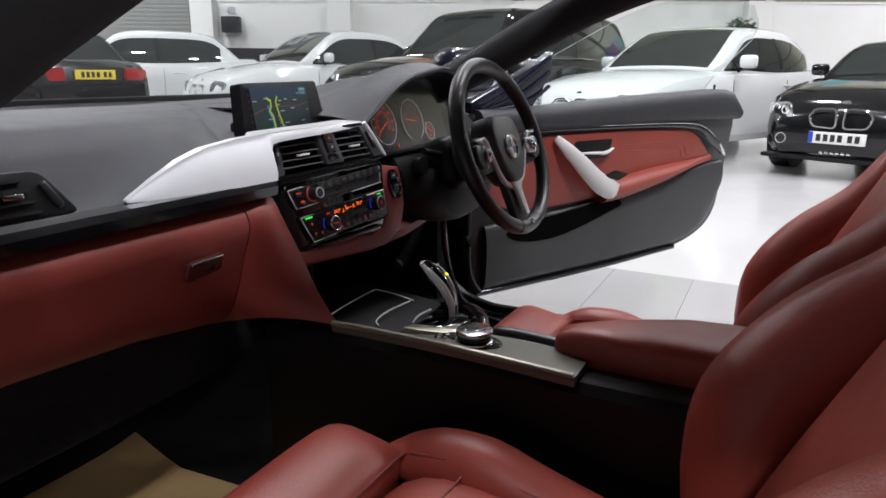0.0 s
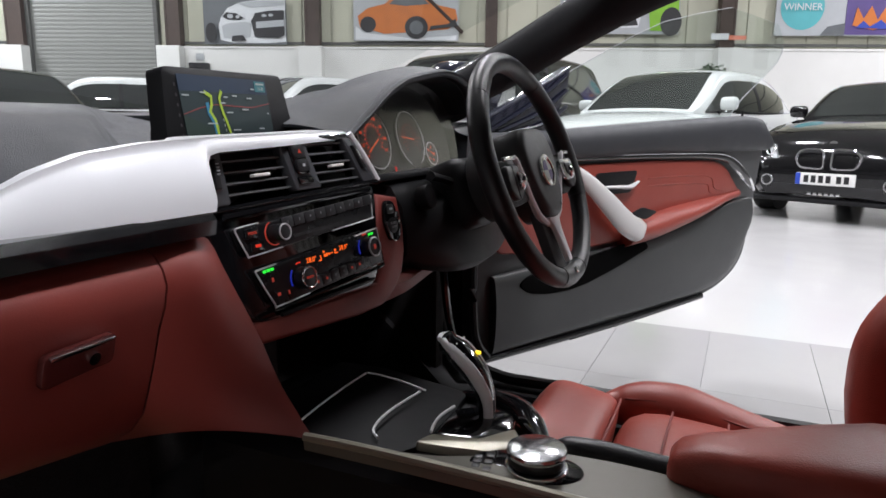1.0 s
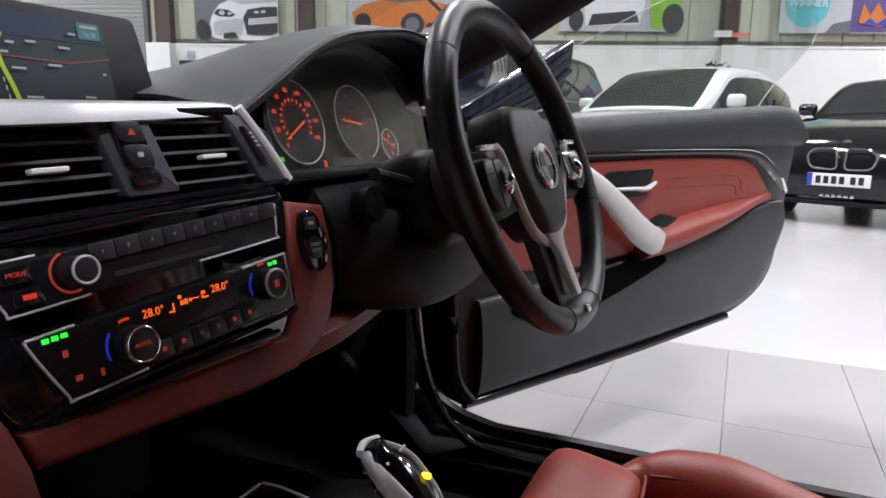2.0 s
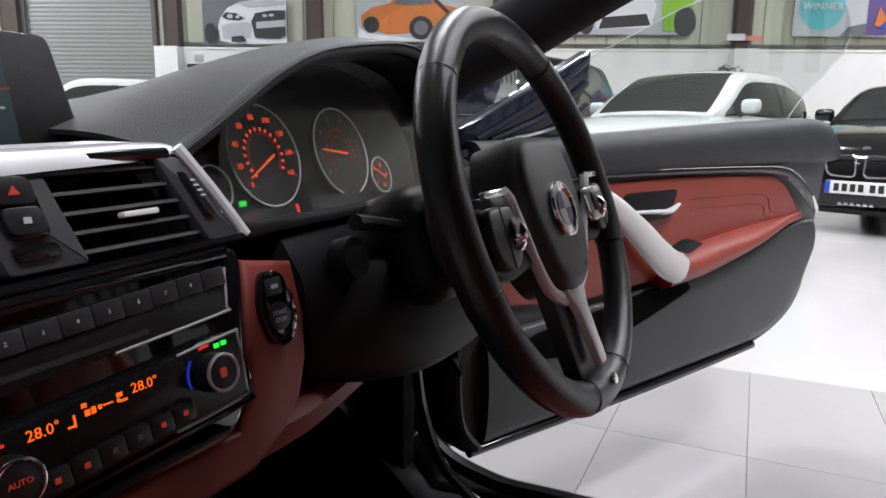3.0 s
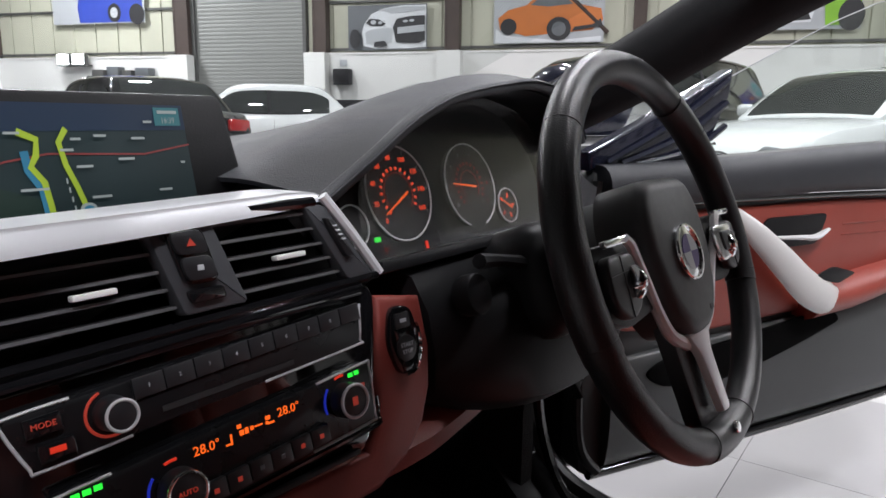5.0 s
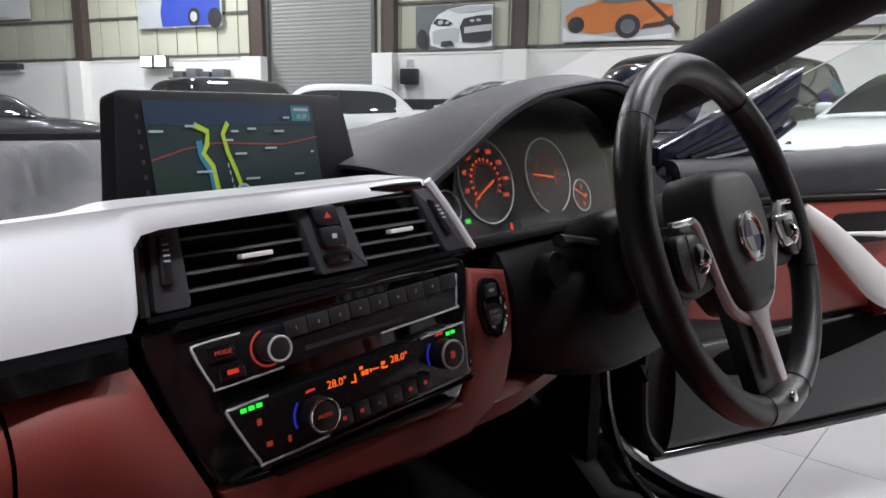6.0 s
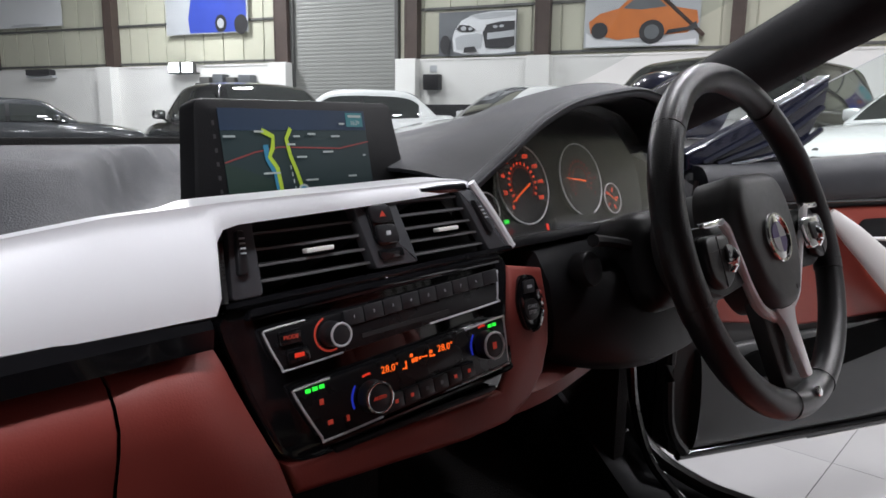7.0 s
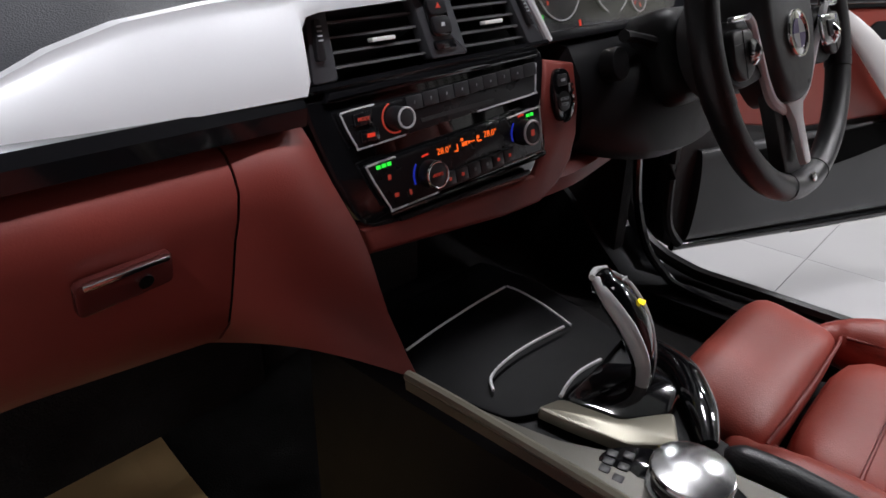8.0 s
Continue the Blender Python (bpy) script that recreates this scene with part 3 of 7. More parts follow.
# ---------------------------------------------------------------- parked cars
def parked_car(label, m, paint, L=4.6, W=1.82, H=1.43, style="sedan", roof_paint=None, plate=None, front=True, chrome=False, spoiler=False, group="parked cars"):
    """A parked car, its nose towards +y of m, standing on the floor."""
    car = thing("parked_car", label, "car", group, m=m)
    roof_paint = roof_paint or paint
    hw = W / 2
    if style == "sedan":
        prof = [(-0.500, 0.74, 0.74), (-0.490, 0.93, 0.82), (-0.44, 1.02, 0.92), (-0.36, 1.02, 0.97), (-0.2, 0.99, 1.0), (0.0, 0.97, 1.0), (0.16, 0.96, 1.0), (0.22, 0.95, 0.99), (0.34, 0.89, 0.96), (0.44, 0.79, 0.90), (0.485, 0.66, 0.80), (0.5, 0.52, 0.70)]
        g = dict(rb=-0.395, rr=-0.26, rf=0.035, fb=0.185, bel=0.965)
    elif style == "coupe":
        prof = [(-0.500, 0.70, 0.74), (-0.490, 0.90, 0.82), (-0.44, 0.98, 0.92), (-0.34, 0.99, 0.98), (-0.2, 0.97, 1.0), (0.0, 0.94, 1.0), (0.14, 0.93, 1.0), (0.20, 0.93, 0.99), (0.34, 0.87, 0.96), (0.44, 0.77, 0.90), (0.485, 0.64, 0.80), (0.5, 0.50, 0.70)]
        g = dict(rb=-0.41, rr=-0.245, rf=0.0, fb=0.175, bel=0.955)
    elif style == "sports":
        prof = [(-0.500, 0.66, 0.80), (-0.490, 0.84, 0.88), (-0.44, 0.92, 0.95), (-0.34, 0.95, 1.0), (-0.2, 0.92, 0.99), (0.0, 0.88, 0.97), (0.14, 0.87, 0.98), (0.22, 0.85, 1.0), (0.34, 0.78, 0.98), (0.44, 0.66, 0.92), (0.485, 0.55, 0.84), (0.5, 0.44, 0.76)]
        g = dict(rb=-0.44, rr=-0.20, rf=0.03, fb=0.25, bel=0.89)
    else:
        prof = [(-0.500, 0.80, 0.84), (-0.490, 1.09, 0.92), (-0.46, 1.15, 0.96), (-0.36, 1.16, 1.0), (-0.2, 1.15, 1.0), (0.0, 1.14, 1.0), (0.16, 1.13, 1.0), (0.21, 1.12, 0.99), (0.34, 1.08, 0.97), (0.44, 1.0, 0.93), (0.485, 0.86, 0.85), (0.5, 0.66, 0.76)]
        g = dict(rb=-0.485, rr=-0.41, rf=0.07, fb=0.215, bel=1.14)
    secs = []
    for y, zt, wf in prof:
        w, zb = hw * wf, 0.20 + (0.05 if abs(y) > 0.47 else 0)
        half = [(w * 0.88, zb), (w * 0.965, zb + 0.08), (w * 0.985, 0.42), (w, zt * 0.70), (w * 0.985, zt - 0.10), (w * 0.945, zt - 0.03), (w * 0.86, zt), (w * 0.5, zt + 0.030), (w * 0.2, zt + 0.038)]
        half = [(x, min(z, zt + 0.04)) for x, z in half]
        secs.append([(x, y * L, z) for x, z in half] + [(-x, y * L, z) for x, z in half[::-1]])
    dense = []
    for a, b in zip(secs, secs[1:]):
        dense += [a, [tuple((Vector(p) + Vector(q)) / 2) for p, q in zip(a, b)]]
    part("body", loft(bmesh.new(), dense + [secs[-1]]), paint, car, angle=35)
    # cabin: a shell with a round roofline, glazed with panes
    bel = g["bel"]
    hh = H - 0.02 - bel
    bw, rw = hw * 0.93, hw * 0.69
    yb, yr, yf, yt = g["rb"] * L, g["rr"] * L, g["rf"] * L, g["fb"] * L
    ym = (yr + yf) / 2
    line = smooth_path([(yb, 0, 0), (yb + (yr - yb) * 0.52, 0, 0.60), (yr, 0, 0.93), (ym - 0.05, 0, 1.0), (yf, 0, 0.945), (yf + (yt - yf) * 0.5, 0, 0.56), (yt, 0, 0)], 8)
    roofline = [(p.x, p.z) for p in line]

    def lerp_line(y):
        for (a, u), (c, v) in zip(roofline, roofline[1:]):
            if y <= c:
                return max(0.0, u + (v - u) * (y - a) / max(1e-6, c - a))
        return 0.0

    def top(y):
        return bel + hh * lerp_line(y)

    def side_x(y, z):
        q = abs(y - (yb + yt) / 2) / ((yt - yb) / 2)
        w0 = bw * (1 - 0.10 * min(1, q) ** 3)
        k = max(0.0, min(1.0, (z - bel) / hh))
        return w0 - (bw - rw) * k ** 1.5

    def side_point(y, k, s, grow=0.0):
        return (s * (side_x(y, bel) + grow), y, bel)

    secs = []
    for y, k in roofline:
        t = top(y)
        d = min(0.075, (t - bel) * 0.35)
        half = [(side_x(y, bel), bel - 0.05), (side_x(y, bel), bel), (side_x(y, bel + (t - d - bel) * 0.5), bel + (t - d - bel) * 0.5), (side_x(y, t - d), t - d)]
        xe = half[-1][0]
        half += [(xe * 0.965, t - d * 0.42), (xe * 0.88, t - d * 0.10), (xe * 0.5, t + 0.014), (xe * 0.15, t + 0.02)]
        secs.append([(x, y, z) for x, z in half] + [(-x, y, z) for x, z in half[::-1]])
    part("cabin_shell", loft(bmesh.new(), secs), roof_paint, car, angle=50)

    def screen(name, y0, y1, n=9):
        rows = []
        for a in range(n):
            y = y0 + (y1 - y0) * a / (n - 1)
            t = top(y)
            xe = side_x(y, t) * 0.885
            rows.append([(xe * (c / 4 - 1), y, t + 0.0245 - 0.022 * (c / 4 - 1) ** 2) for c in range(9)])
        q = loft(bmesh.new(), rows, closed=False, caps=False)
        bmesh.ops.solidify(q, geom=q.faces[:], thickness=0.006)
        return part(name, q, CARGLASS, car, angle=60)

    screen("windscreen", yf + 0.06, yt - 0.03)
    screen("rear_window", yb + 0.05, yr - 0.03)

    def side_pane(name, y0, y1, s):
        rows = []
        for a in range(15):
            y = y0 + (y1 - y0) * a / 14
            z0, z1 = bel + 0.012, max(bel + 0.018, top(y) - 0.115)
            rows.append([(s * (side_x(y, z0 + (z1 - z0) * c / 5) + 0.013), y, z0 + (z1 - z0) * c / 5) for c in range(6)])
        q = loft(bmesh.new(), rows, closed=False, caps=False)
        bmesh.ops.recalc_face_normals(q, faces=q.faces[:])
        bmesh.ops.solidify(q, geom=q.faces[:], thickness=0.004)
        return part(name, q, CARGLASS, car, angle=60)

    f0, r0 = yt, yb
    for s in (1, -1):
        ya, yz = yt - 0.20, (yb + 0.42 if style != "suv" else yb + 0.20)
        if style in ("sedan", "suv"):
            split = ya + (yz - ya) * 0.50
            side_pane("side_window", split + 0.035, ya, s)
            side_pane("side_window", yz, split - 0.035, s)
        else:
            split = ya + (yz - ya) * 0.62
            side_pane("side_window", split + 0.02, ya, s)
            side_pane("quarter_window", yz, split - 0.02, s)
        b = bmesh.new()
        rows = []
        for a in range(5):
            z = bel + 0.012 + (top(split) - 0.12 - bel) * a / 4
            rows.append([(s * (side_x(split, z) + 0.016), split + w, z) for w in (0.035, -0.035)] + [(s * (side_x(split, z) - 0.02), split + w, z) for w in (-0.035, 0.035)])
        part("centre_pillar", loft(b, rows), BLACKP, car)
        # window sill strip
        b = bmesh.new()
        bar(b, [side_point(yz, 0.0, s, 0.006), side_point((f0 + r0) / 2, 0.0, s, 0.006), side_point(ya, 0.0, s, 0.006)], 0.012, 6, 5)
        part("window_strip", b, CHROME if chrome else BLACKP, car)
        # mirror
        mx, my = s * (hw + 0.06), f0 - 0.40
        b = bmesh.new()
        box(b, mx, my, bel + 0.085, 0.20, 0.11, 0.135, 0.045, segs=3)
        mir = part("mirror_housing", b, paint, car)
        part("mirror_glass", boxm(mx, my - 0.056, bel + 0.085, 0.15, 0.006, 0.09, 0.002), CHROME, mir)
        b = bmesh.new()
        bar(b, [(s * (hw - 0.06), my, bel - 0.01), (s * (hw + 0.02), my, bel + 0.05)], 0.022, 6, 2)
        part("mirror_arm", b, BLACKP, car)
        # door handle and shut line
        part("door_handle", boxm(s * (hw * 0.99), (f0 + r0) / 2 - 0.25, bel - 0.16, 0.035, 0.2, 0.025, 0.008), paint, car)
        # lamps
        b = bmesh.new()
        slab(b, rounded([(0, 0), (0.30, 0.02), (0.34, 0.13), (0.10, 0.16)], 0.04), 0.05, frame_m((s * hw * 0.50, L * 0.5 - (0.0 if s > 0 else 0.045), prof[-2][1] - 0.085), (s * 0.93, -0.36, 0.0), (0, -0.25, 1)), 0.01)
        hl = part("headlamp", b, LAMPGLASS, car)
        for u in (0.1, 0.22):
            b = bmesh.new()
            ring(b, 0.045, 0.008, frame_m(Vector((s * hw * 0.50, L * 0.5, prof[-2][1] - 0.085)) + Vector((s * 0.93, -0.36, 0)).normalized() * u + Vector((0, -0.012, 0.078)), (s * 0.93, -0.36, 0), (0, -0.25, 1)), 20, 6)
            part("lamp_ring", b, CHROME, hl)
        b = bmesh.new()
        slab(b, rounded([(0, 0), (0.34, -0.01), (0.36, 0.13), (0.02, 0.15)], 0.04), 0.045, frame_m((s * hw * 0.42, -L * 0.5 - (0.0 if s > 0 else 0.03), prof[1][1] - 0.13), (s * 0.97, 0.24, 0), (0, 0.1, 1)), 0.012)
        part("tail_lamp", b, TAILRED, car)
    # nose
    zn = prof[-2][1]
    if front:
        for s in (1, -1):
            b = bmesh.new()
            kid = rounded([(s * 0.03, -0.11), (s * 0.25, -0.10), (s * 0.29, 0.01), (s * 0.22, 0.07), (s * 0.04, 0.075)], 0.05)
            slab(b, kid, 0.03, frame_m((0, L * 0.492, zn - 0.06), (1, 0, 0), (0, -0.12, 1)), 0.004)
            gr = part("grille", b, INK, car)
            b = bmesh.new()
            pts = [Vector((x, L * 0.492 + 0.035, zn - 0.06 + y)) for x, y in kid]
            bar(b, pts + [pts[0]], 0.011, 6, 1, up=(0, 1, 0))
            part("grille_frame", b, CHROME, gr)
        part("lower_intake", boxm(0, L * 0.494, 0.30, W * 0.56, 0.06, 0.11, 0.02), INK, car)
        part("front_spoiler", boxm(0, L * 0.487, 0.195, W * 0.80, 0.18, 0.045, 0.02), BLACKP, car)
        b = bmesh.new()
        disc(b, 0.036, 0.008, frame_m((0, L * 0.475, zn + 0.065), (1, 0, 0), (0, -0.6, 0.8)), 20)
        part("badge", b, CHROME, car)
        for s in (1, -1):
            b = bmesh.new()
            ring(b, 0.05, 0.009, frame_m((s * hw * 0.60, L * 0.5 + 0.004, 0.37), (1, 0, 0), (0, 0, 1)), 20, 6)
            part("fog_lamp", b, CHROME, car)
        for s in (1, -1):
            b = bmesh.new()
            slab(b, rounded([(s * 0.60 * hw, 0.235), (s * 0.36 * hw, 0.25), (s * 0.40 * hw, 0.31), (s * 0.62 * hw, 0.30)], 0.02), 0.02, frame_m((0, L * 0.5 + 0.004, 0), (1, 0, 0), (0, 0, 1)), 0.004)
            part("side_intake", b, INK, car)
    if plate:
        py, s, pm = (L * 0.50 + 0.012, 1, PLATEWHITE) if plate == "front" else (-L * 0.50 - 0.006, -1, PLATEYELLOW)
        pz = 0.40 if plate == "front" else 0.87
        pl = part("number_plate", boxm(0, py, pz, 0.52, 0.012, 0.112, 0.004), pm, car)
        for k, x in enumerate((-0.165, -0.10, -0.035, 0.03, 0.12, 0.185)):
            part("plate_bar", boxm(-s * x, py + s * 0.0075, pz, 0.042, 0.003, 0.066), INK, pl, "", False)
        if plate == "front":
            part("plate_band", boxm(0.238, py + 0.0075, pz, 0.042, 0.003, 0.108), EUBLUE, pl, "", False)
            for k in range(6):
                part("lettering_bar", boxm(-0.125 + 0.05 * k, py - 0.006, 0.262, 0.036, 0.02, 0.03, 0.004), ALU, car)
    if spoiler:
        b = bmesh.new()
        bar(b, [(-hw * 0.72, -L * 0.485, prof[2][1] + 0.10), (0, -L * 0.492, prof[2][1] + 0.13), (hw * 0.72, -L * 0.485, prof[2][1] + 0.10)], 0.03, 8, 5, 0.5)
        sp = part("boot_spoiler", b, paint, car)
        for s in (1, -1):
            part("spoiler_foot", boxm(s * hw * 0.55, -L * 0.475, prof[2][1] + 0.05, 0.04, 0.10, 0.10, 0.01), paint, sp)
    # shut lines of the doors
    for s in (1, -1):
        for y in ((0.12, -0.10, -0.29) if style in ("sedan", "suv") else (0.12, -0.17)):
            w = hw * 1.0
            b = bmesh.new()
            bar(b, [(s * w * 0.986, y * L, 0.40), (s * (w + 0.001), y * L, g["bel"] * 0.70), (s * w * 0.985, y * L, g["bel"] - 0.10)], 0.004, 5, 3)
            part("shut_line", b, INK, car)
    # wheels
    for s in (1, -1):
        for y in (0.315, -0.30):
            wm = frame_m((s * (hw - 0.20), y * L, 0.325), (0, 1, 0), (0, 0, s))
            b = bmesh.new()
            disc(b, 0.345, 0.205, frame_m((s * (hw - 0.205), y * L, 0.335), (0, 1, 0), (0, 0, s)), 28)
            part("wheel_arch", b, BLACKP, car)
            b = bmesh.new()
            ring(b, 0.265, 0.06, wm @ Matrix.Translation((0, 0, 0.12)), 36, 10, squash=1.65)
            ty = part("tyre", b, TYRE, car)
            b = bmesh.new()
            disc(b, 0.215, 0.03, wm @ Matrix.Translation((0, 0, 0.13)), 28)
            part("rim", b, GREYPAINT, ty)
            b = bmesh.new()
            for k in range(10):
                a = 2 * math.pi * k / 10
                bar(b, [(0.03 * math.cos(a), 0.03 * math.sin(a), 0), (0.22 * math.cos(a), 0.22 * math.sin(a), 0.012)], 0.014, 5, 1)
            bmesh.ops.transform(b, matrix=wm @ Matrix.Translation((0, 0, 0.175)), verts=b.verts[:])
            part("spoke", b, ALU, ty)
    return car


def facing(x, y, nose, tall=1.0):
    """A car's pose: its middle, the compass way of its nose in degrees from +y towards +x, and its height factor."""
    return pose(x, y, 0, 0, 0, -nose) @ Matrix.Diagonal((1, 1, tall, 1))


parked_car("glossy black saloon with chrome twin grille and front plate", facing(8.72, -1.86, 293, 1.02), BLACKPAINT, 4.54, 1.78, 1.40, "sedan", plate="front")
parked_car("white two-door coupe with dark windows", facing(8.47, 0.68, 294, 1.10), WHITEPAINT, 4.58, 1.84, 1.44, "coupe")
parked_car("black sport utility car with a chrome window line", facing(8.0, 3.2, 287, 1.04), BLACKPAINT, 4.8, 1.92, 1.76, "suv", chrome=True)
parked_car("white two-door car with a pale soft roof", facing(9.14, 7.08, 292, 1.15), WHITEPAINT, 4.5, 1.86, 1.46, "coupe")
parked_car("white saloon with a small boot spoiler", facing(8.45, 10.9, 312, 1.14), WHITEPAINT, 4.9, 1.88, 1.48, "sedan", front=False, spoiler=True)
parked_car("black saloon with a yellow rear plate", facing(5.2, 9.62, 8, 1.04), BLACKPAINT, 4.6, 1.82, 1.50, "sedan", plate="rear", front=False)
parked_car("dark grey saloon by the far wall", facing(4.2, 16.2, 105), GREYPAINT, 4.7, 1.82, 1.45, "sedan")


# ---------------------------------------------------------------- the open coupe that the camera enters
COUPE = thing("open_coupe_car", "dark blue right-hand-drive coupe with coral red leather and both doors open", "car")


def interp(x, pts):
    """A value on the straight runs through (x, value) pairs."""
    if x <= pts[0][0]:
        return pts[0][1]
    for (a, u), (b, v) in zip(pts, pts[1:]):
        if x <= b:
            return u + (v - u) * (x - a) / (b - a)
    return pts[-1][1]


def ease(t):
    t = max(0.0, min(1.0, t))
    return t * t * (3 - 2 * t)


# ---- dashboard
FRONT_EDGE = [(-0.74, 0.818), (-0.43, 0.818), (-0.395, 0.826), (-0.350, 0.848), (-0.305, 0.8665), (-0.262, 0.8785), (-0.20, 0.886), (-0.12, 0.890), (0.0, 0.8925), (0.14, 0.895), (0.20, 0.890), (0.74, 0.88)]


def dash_z(x, y):
    base = interp(y, [(0.215, 0.892), (0.26, 0.905), (0.31, 0.917), (0.36, 0.924), (0.45, 0.926), (0.6, 0.921), (0.72, 0.913), (0.84, 0.892)])
    # hollow in which the screen stands
    rim = interp(y, [(0.20, -0.285), (0.243, -0.250), (0.285, -0.20), (0.36, -0.15), (0.44, -0.09), (0.52, -0.01), (0.60, 0.07), (0.66, 0.12)])
    hollow = ease((x - rim) / 0.032) * (1 - ease((x - 0.085) / 0.06)) * (1 - ease((y - 0.6) / 0.06)) * ease((y - 0.224) / 0.03)
    base -= hollow * (base - 0.880 - 0.04 * ease((y - 0.3) / 0.3))
    side = ease((abs(x) - 0.60) / 0.16) * 0.05
    return base - side


def dash_section(x):
    zf = interp(x, FRONT_EDGE)
    rows = []
    ys = [0.222, 0.226, 0.235, 0.25, 0.27, 0.295, 0.32, 0.345, 0.37, 0.385, 0.40, 0.42, 0.46, 0.53, 0.61, 0.70, 0.78, 0.84]
    inside = 0.135 * ease((x - 0.150) / 0.012) * (1 - ease((x - 0.64) / 0.012))
    inside = max(inside, 0.034 * ease((x + 0.150) / 0.012))
    for i, y in enumerate(ys):
        y = y + inside * (1 - (y - 0.222) / 0.618)
        z = dash_z(x, y)
        drop = (z - zf) * (1 - ease((y - 0.222 - inside) / 0.075)) if zf < z and inside < 0.05 else 0
        rows.append((x, y, z - drop))
    return rows + [(x, 0.84, 0.80), (x, 0.25 + inside, 0.80), (x, 0.226 + inside, 0.805)]


b = bmesh.new()
loft(b, [dash_section(-0.74 + 1.48 * i / 148) for i in range(149)])
DASHB = part("dashboard", b, DASH, COUPE, "dark grey soft dashboard with a satin silver sweep", angle=50)

# cluster hood: a vault over the dials that runs out towards the windscreen
LIP = [(0.134, 0.890), (0.160, 0.904), (0.196, 0.924), (0.245, 0.952), (0.300, 0.973), (0.350, 0.983), (0.405, 0.991), (0.46, 0.996), (0.515, 0.991), (0.565, 0.972), (0.60, 0.93)]
CREST = [(0.10, 0.905), (0.14, 0.919), (0.19, 0.939), (0.25, 0.961), (0.32, 0.981), (0.385, 0.995), (0.445, 1.005), (0.515, 1.009), (0.575, 1.0), (0.63, 0.966), (0.67, 0.91)]
MID = [(0.06, 0.915), (0.12, 0.920), (0.19, 0.924), (0.27, 0.929), (0.34, 0.942), (0.41, 0.959), (0.47, 0.972), (0.54, 0.976), (0.60, 0.965), (0.66, 0.942), (0.71, 0.91)]
FAR = [(0.02, 0.912), (0.10, 0.916), (0.18, 0.918), (0.27, 0.920), (0.35, 0.922), (0.43, 0.924), (0.50, 0.925), (0.57, 0.924), (0.63, 0.922), (0.68, 0.918), (0.73, 0.91)]
rows = []
for y, row, k in ((0.262, LIP, 0.955), (0.225, LIP, 0.985), (0.214, LIP, 1.0), (0.222, LIP, 1.004)):
    rows.append([(0.40 + (x - 0.40) * k, y, 0.88 + (z - 0.88) * k) for x, z in row])
for i in range(1, 7):
    u = i / 6
    rows.append([(a[0] + (c[0] - a[0]) * u, 0.222 + (0.30 - 0.222) * u, a[1] + (c[1] - a[1]) * math.sin(u * math.pi / 2)) for a, c in zip(LIP, CREST)])
for i in range(1, 6):
    u = i / 5
    rows.append([(a[0] + (c[0] - a[0]) * u, 0.30 + (0.45 - 0.30) * u, a[1] + (c[1] - a[1]) * ease(u)) for a, c in zip(CREST, MID)])
for i in range(1, 6):
    u = i / 5
    rows.append([(a[0] + (c[0] - a[0]) * u, 0.45 + 0.27 * u, a[1] + (c[1] - a[1]) * ease(u)) for a, c in zip(MID, FAR)])
dense = []
for r in rows:
    dense.append([tuple(p) for p in smooth_path(r, 4)])
b = bmesh.new()
loft(b, dense, closed=False, caps=False)
bmesh.ops.solidify(b, geom=b.faces[:], thickness=0.004)
part("cluster_hood", b, DASH, DASHB, "dark grey soft hood over the dials", angle=60)
b = bmesh.new()
bar(b, [(x, 0.222, z - 0.003) for x, z in LIP], 0.0065, 10, 4, up=(0, 1, 0))
part("hood_edge", b, DASH, DASHB, "rolled edge of the hood")
# inner liner of the hood
b = bmesh.new()
rows = []
for y, k in ((0.232, 0.945), (0.262, 0.90), (0.29, 0.87)):
    rows.append([tuple(p) for p in smooth_path([(0.40 + (x - 0.40) * k, y, 0.875 + (z - 0.875) * k) for x, z in LIP], 4)])
loft(b, rows, closed=False, caps=False)
bmesh.ops.solidify(b, geom=b.faces[:], thickness=0.003)
part("hood_liner", b, BLACKP, DASHB)

# lower carcass that fills the space behind the panels
for x, y, z, w, d, h in ((-0.42, 0.56, 0.64, 0.58, 0.46, 0.32), (0.45, 0.55, 0.75, 0.56, 0.40, 0.16), (0.0, 0.56, 0.64, 0.24, 0.44, 0.30)):
    part("carcass", boxm(x, y, z, w, d, h), CARPET, DASHB)

# silver sweep
TRIM_T = [(-0.395, 0.8275), (-0.350, 0.8495), (-0.305, 0.868), (-0.262, 0.880), (-0.20, 0.8875), (-0.12, 0.8915), (0.0, 0.894), (0.10, 0.8965), (0.125, 0.8955), (0.14, 0.890)]
TRIM_B = [(-0.395, 0.8255), (-0.35, 0.8235), (-0.28, 0.8225), (-0.146, 0.8225), (-0.1405, 0.830), (-0.137, 0.860), (-0.131, 0.8740), (-0.115, 0.8772), (0.0, 0.8810), (0.10, 0.8855), (0.125, 0.889), (0.14, 0.8885)]
rows = []
n = 84
for i in range(n + 1):
    x = -0.395 + 0.535 * i / n
    zt, zb = interp(x, TRIM_T), interp(x, TRIM_B)
    h = zt - zb
    f = min(1.0, h / 0.07)
    sec = []
    for j in range(9):
        v = j / 8
        y = 0.2215 - f * (0.030 - 0.030 * v ** 1.4)
        sec.append((x, y, zb + h * v))
    back = 0.236 + 0.026 * ease((x + 0.17) / 0.04)
    rows.append(sec + [(x, 0.2215, zt + 0.0012), (x, back, zt + 0.001), (x, back, zt - 0.012 if x > -0.13 else zb)])
b = bmesh.new()
loft(b, rows)
part("silver_trim", b, SILVER, DASHB, "satin silver sweep across the dashboard", angle=50)

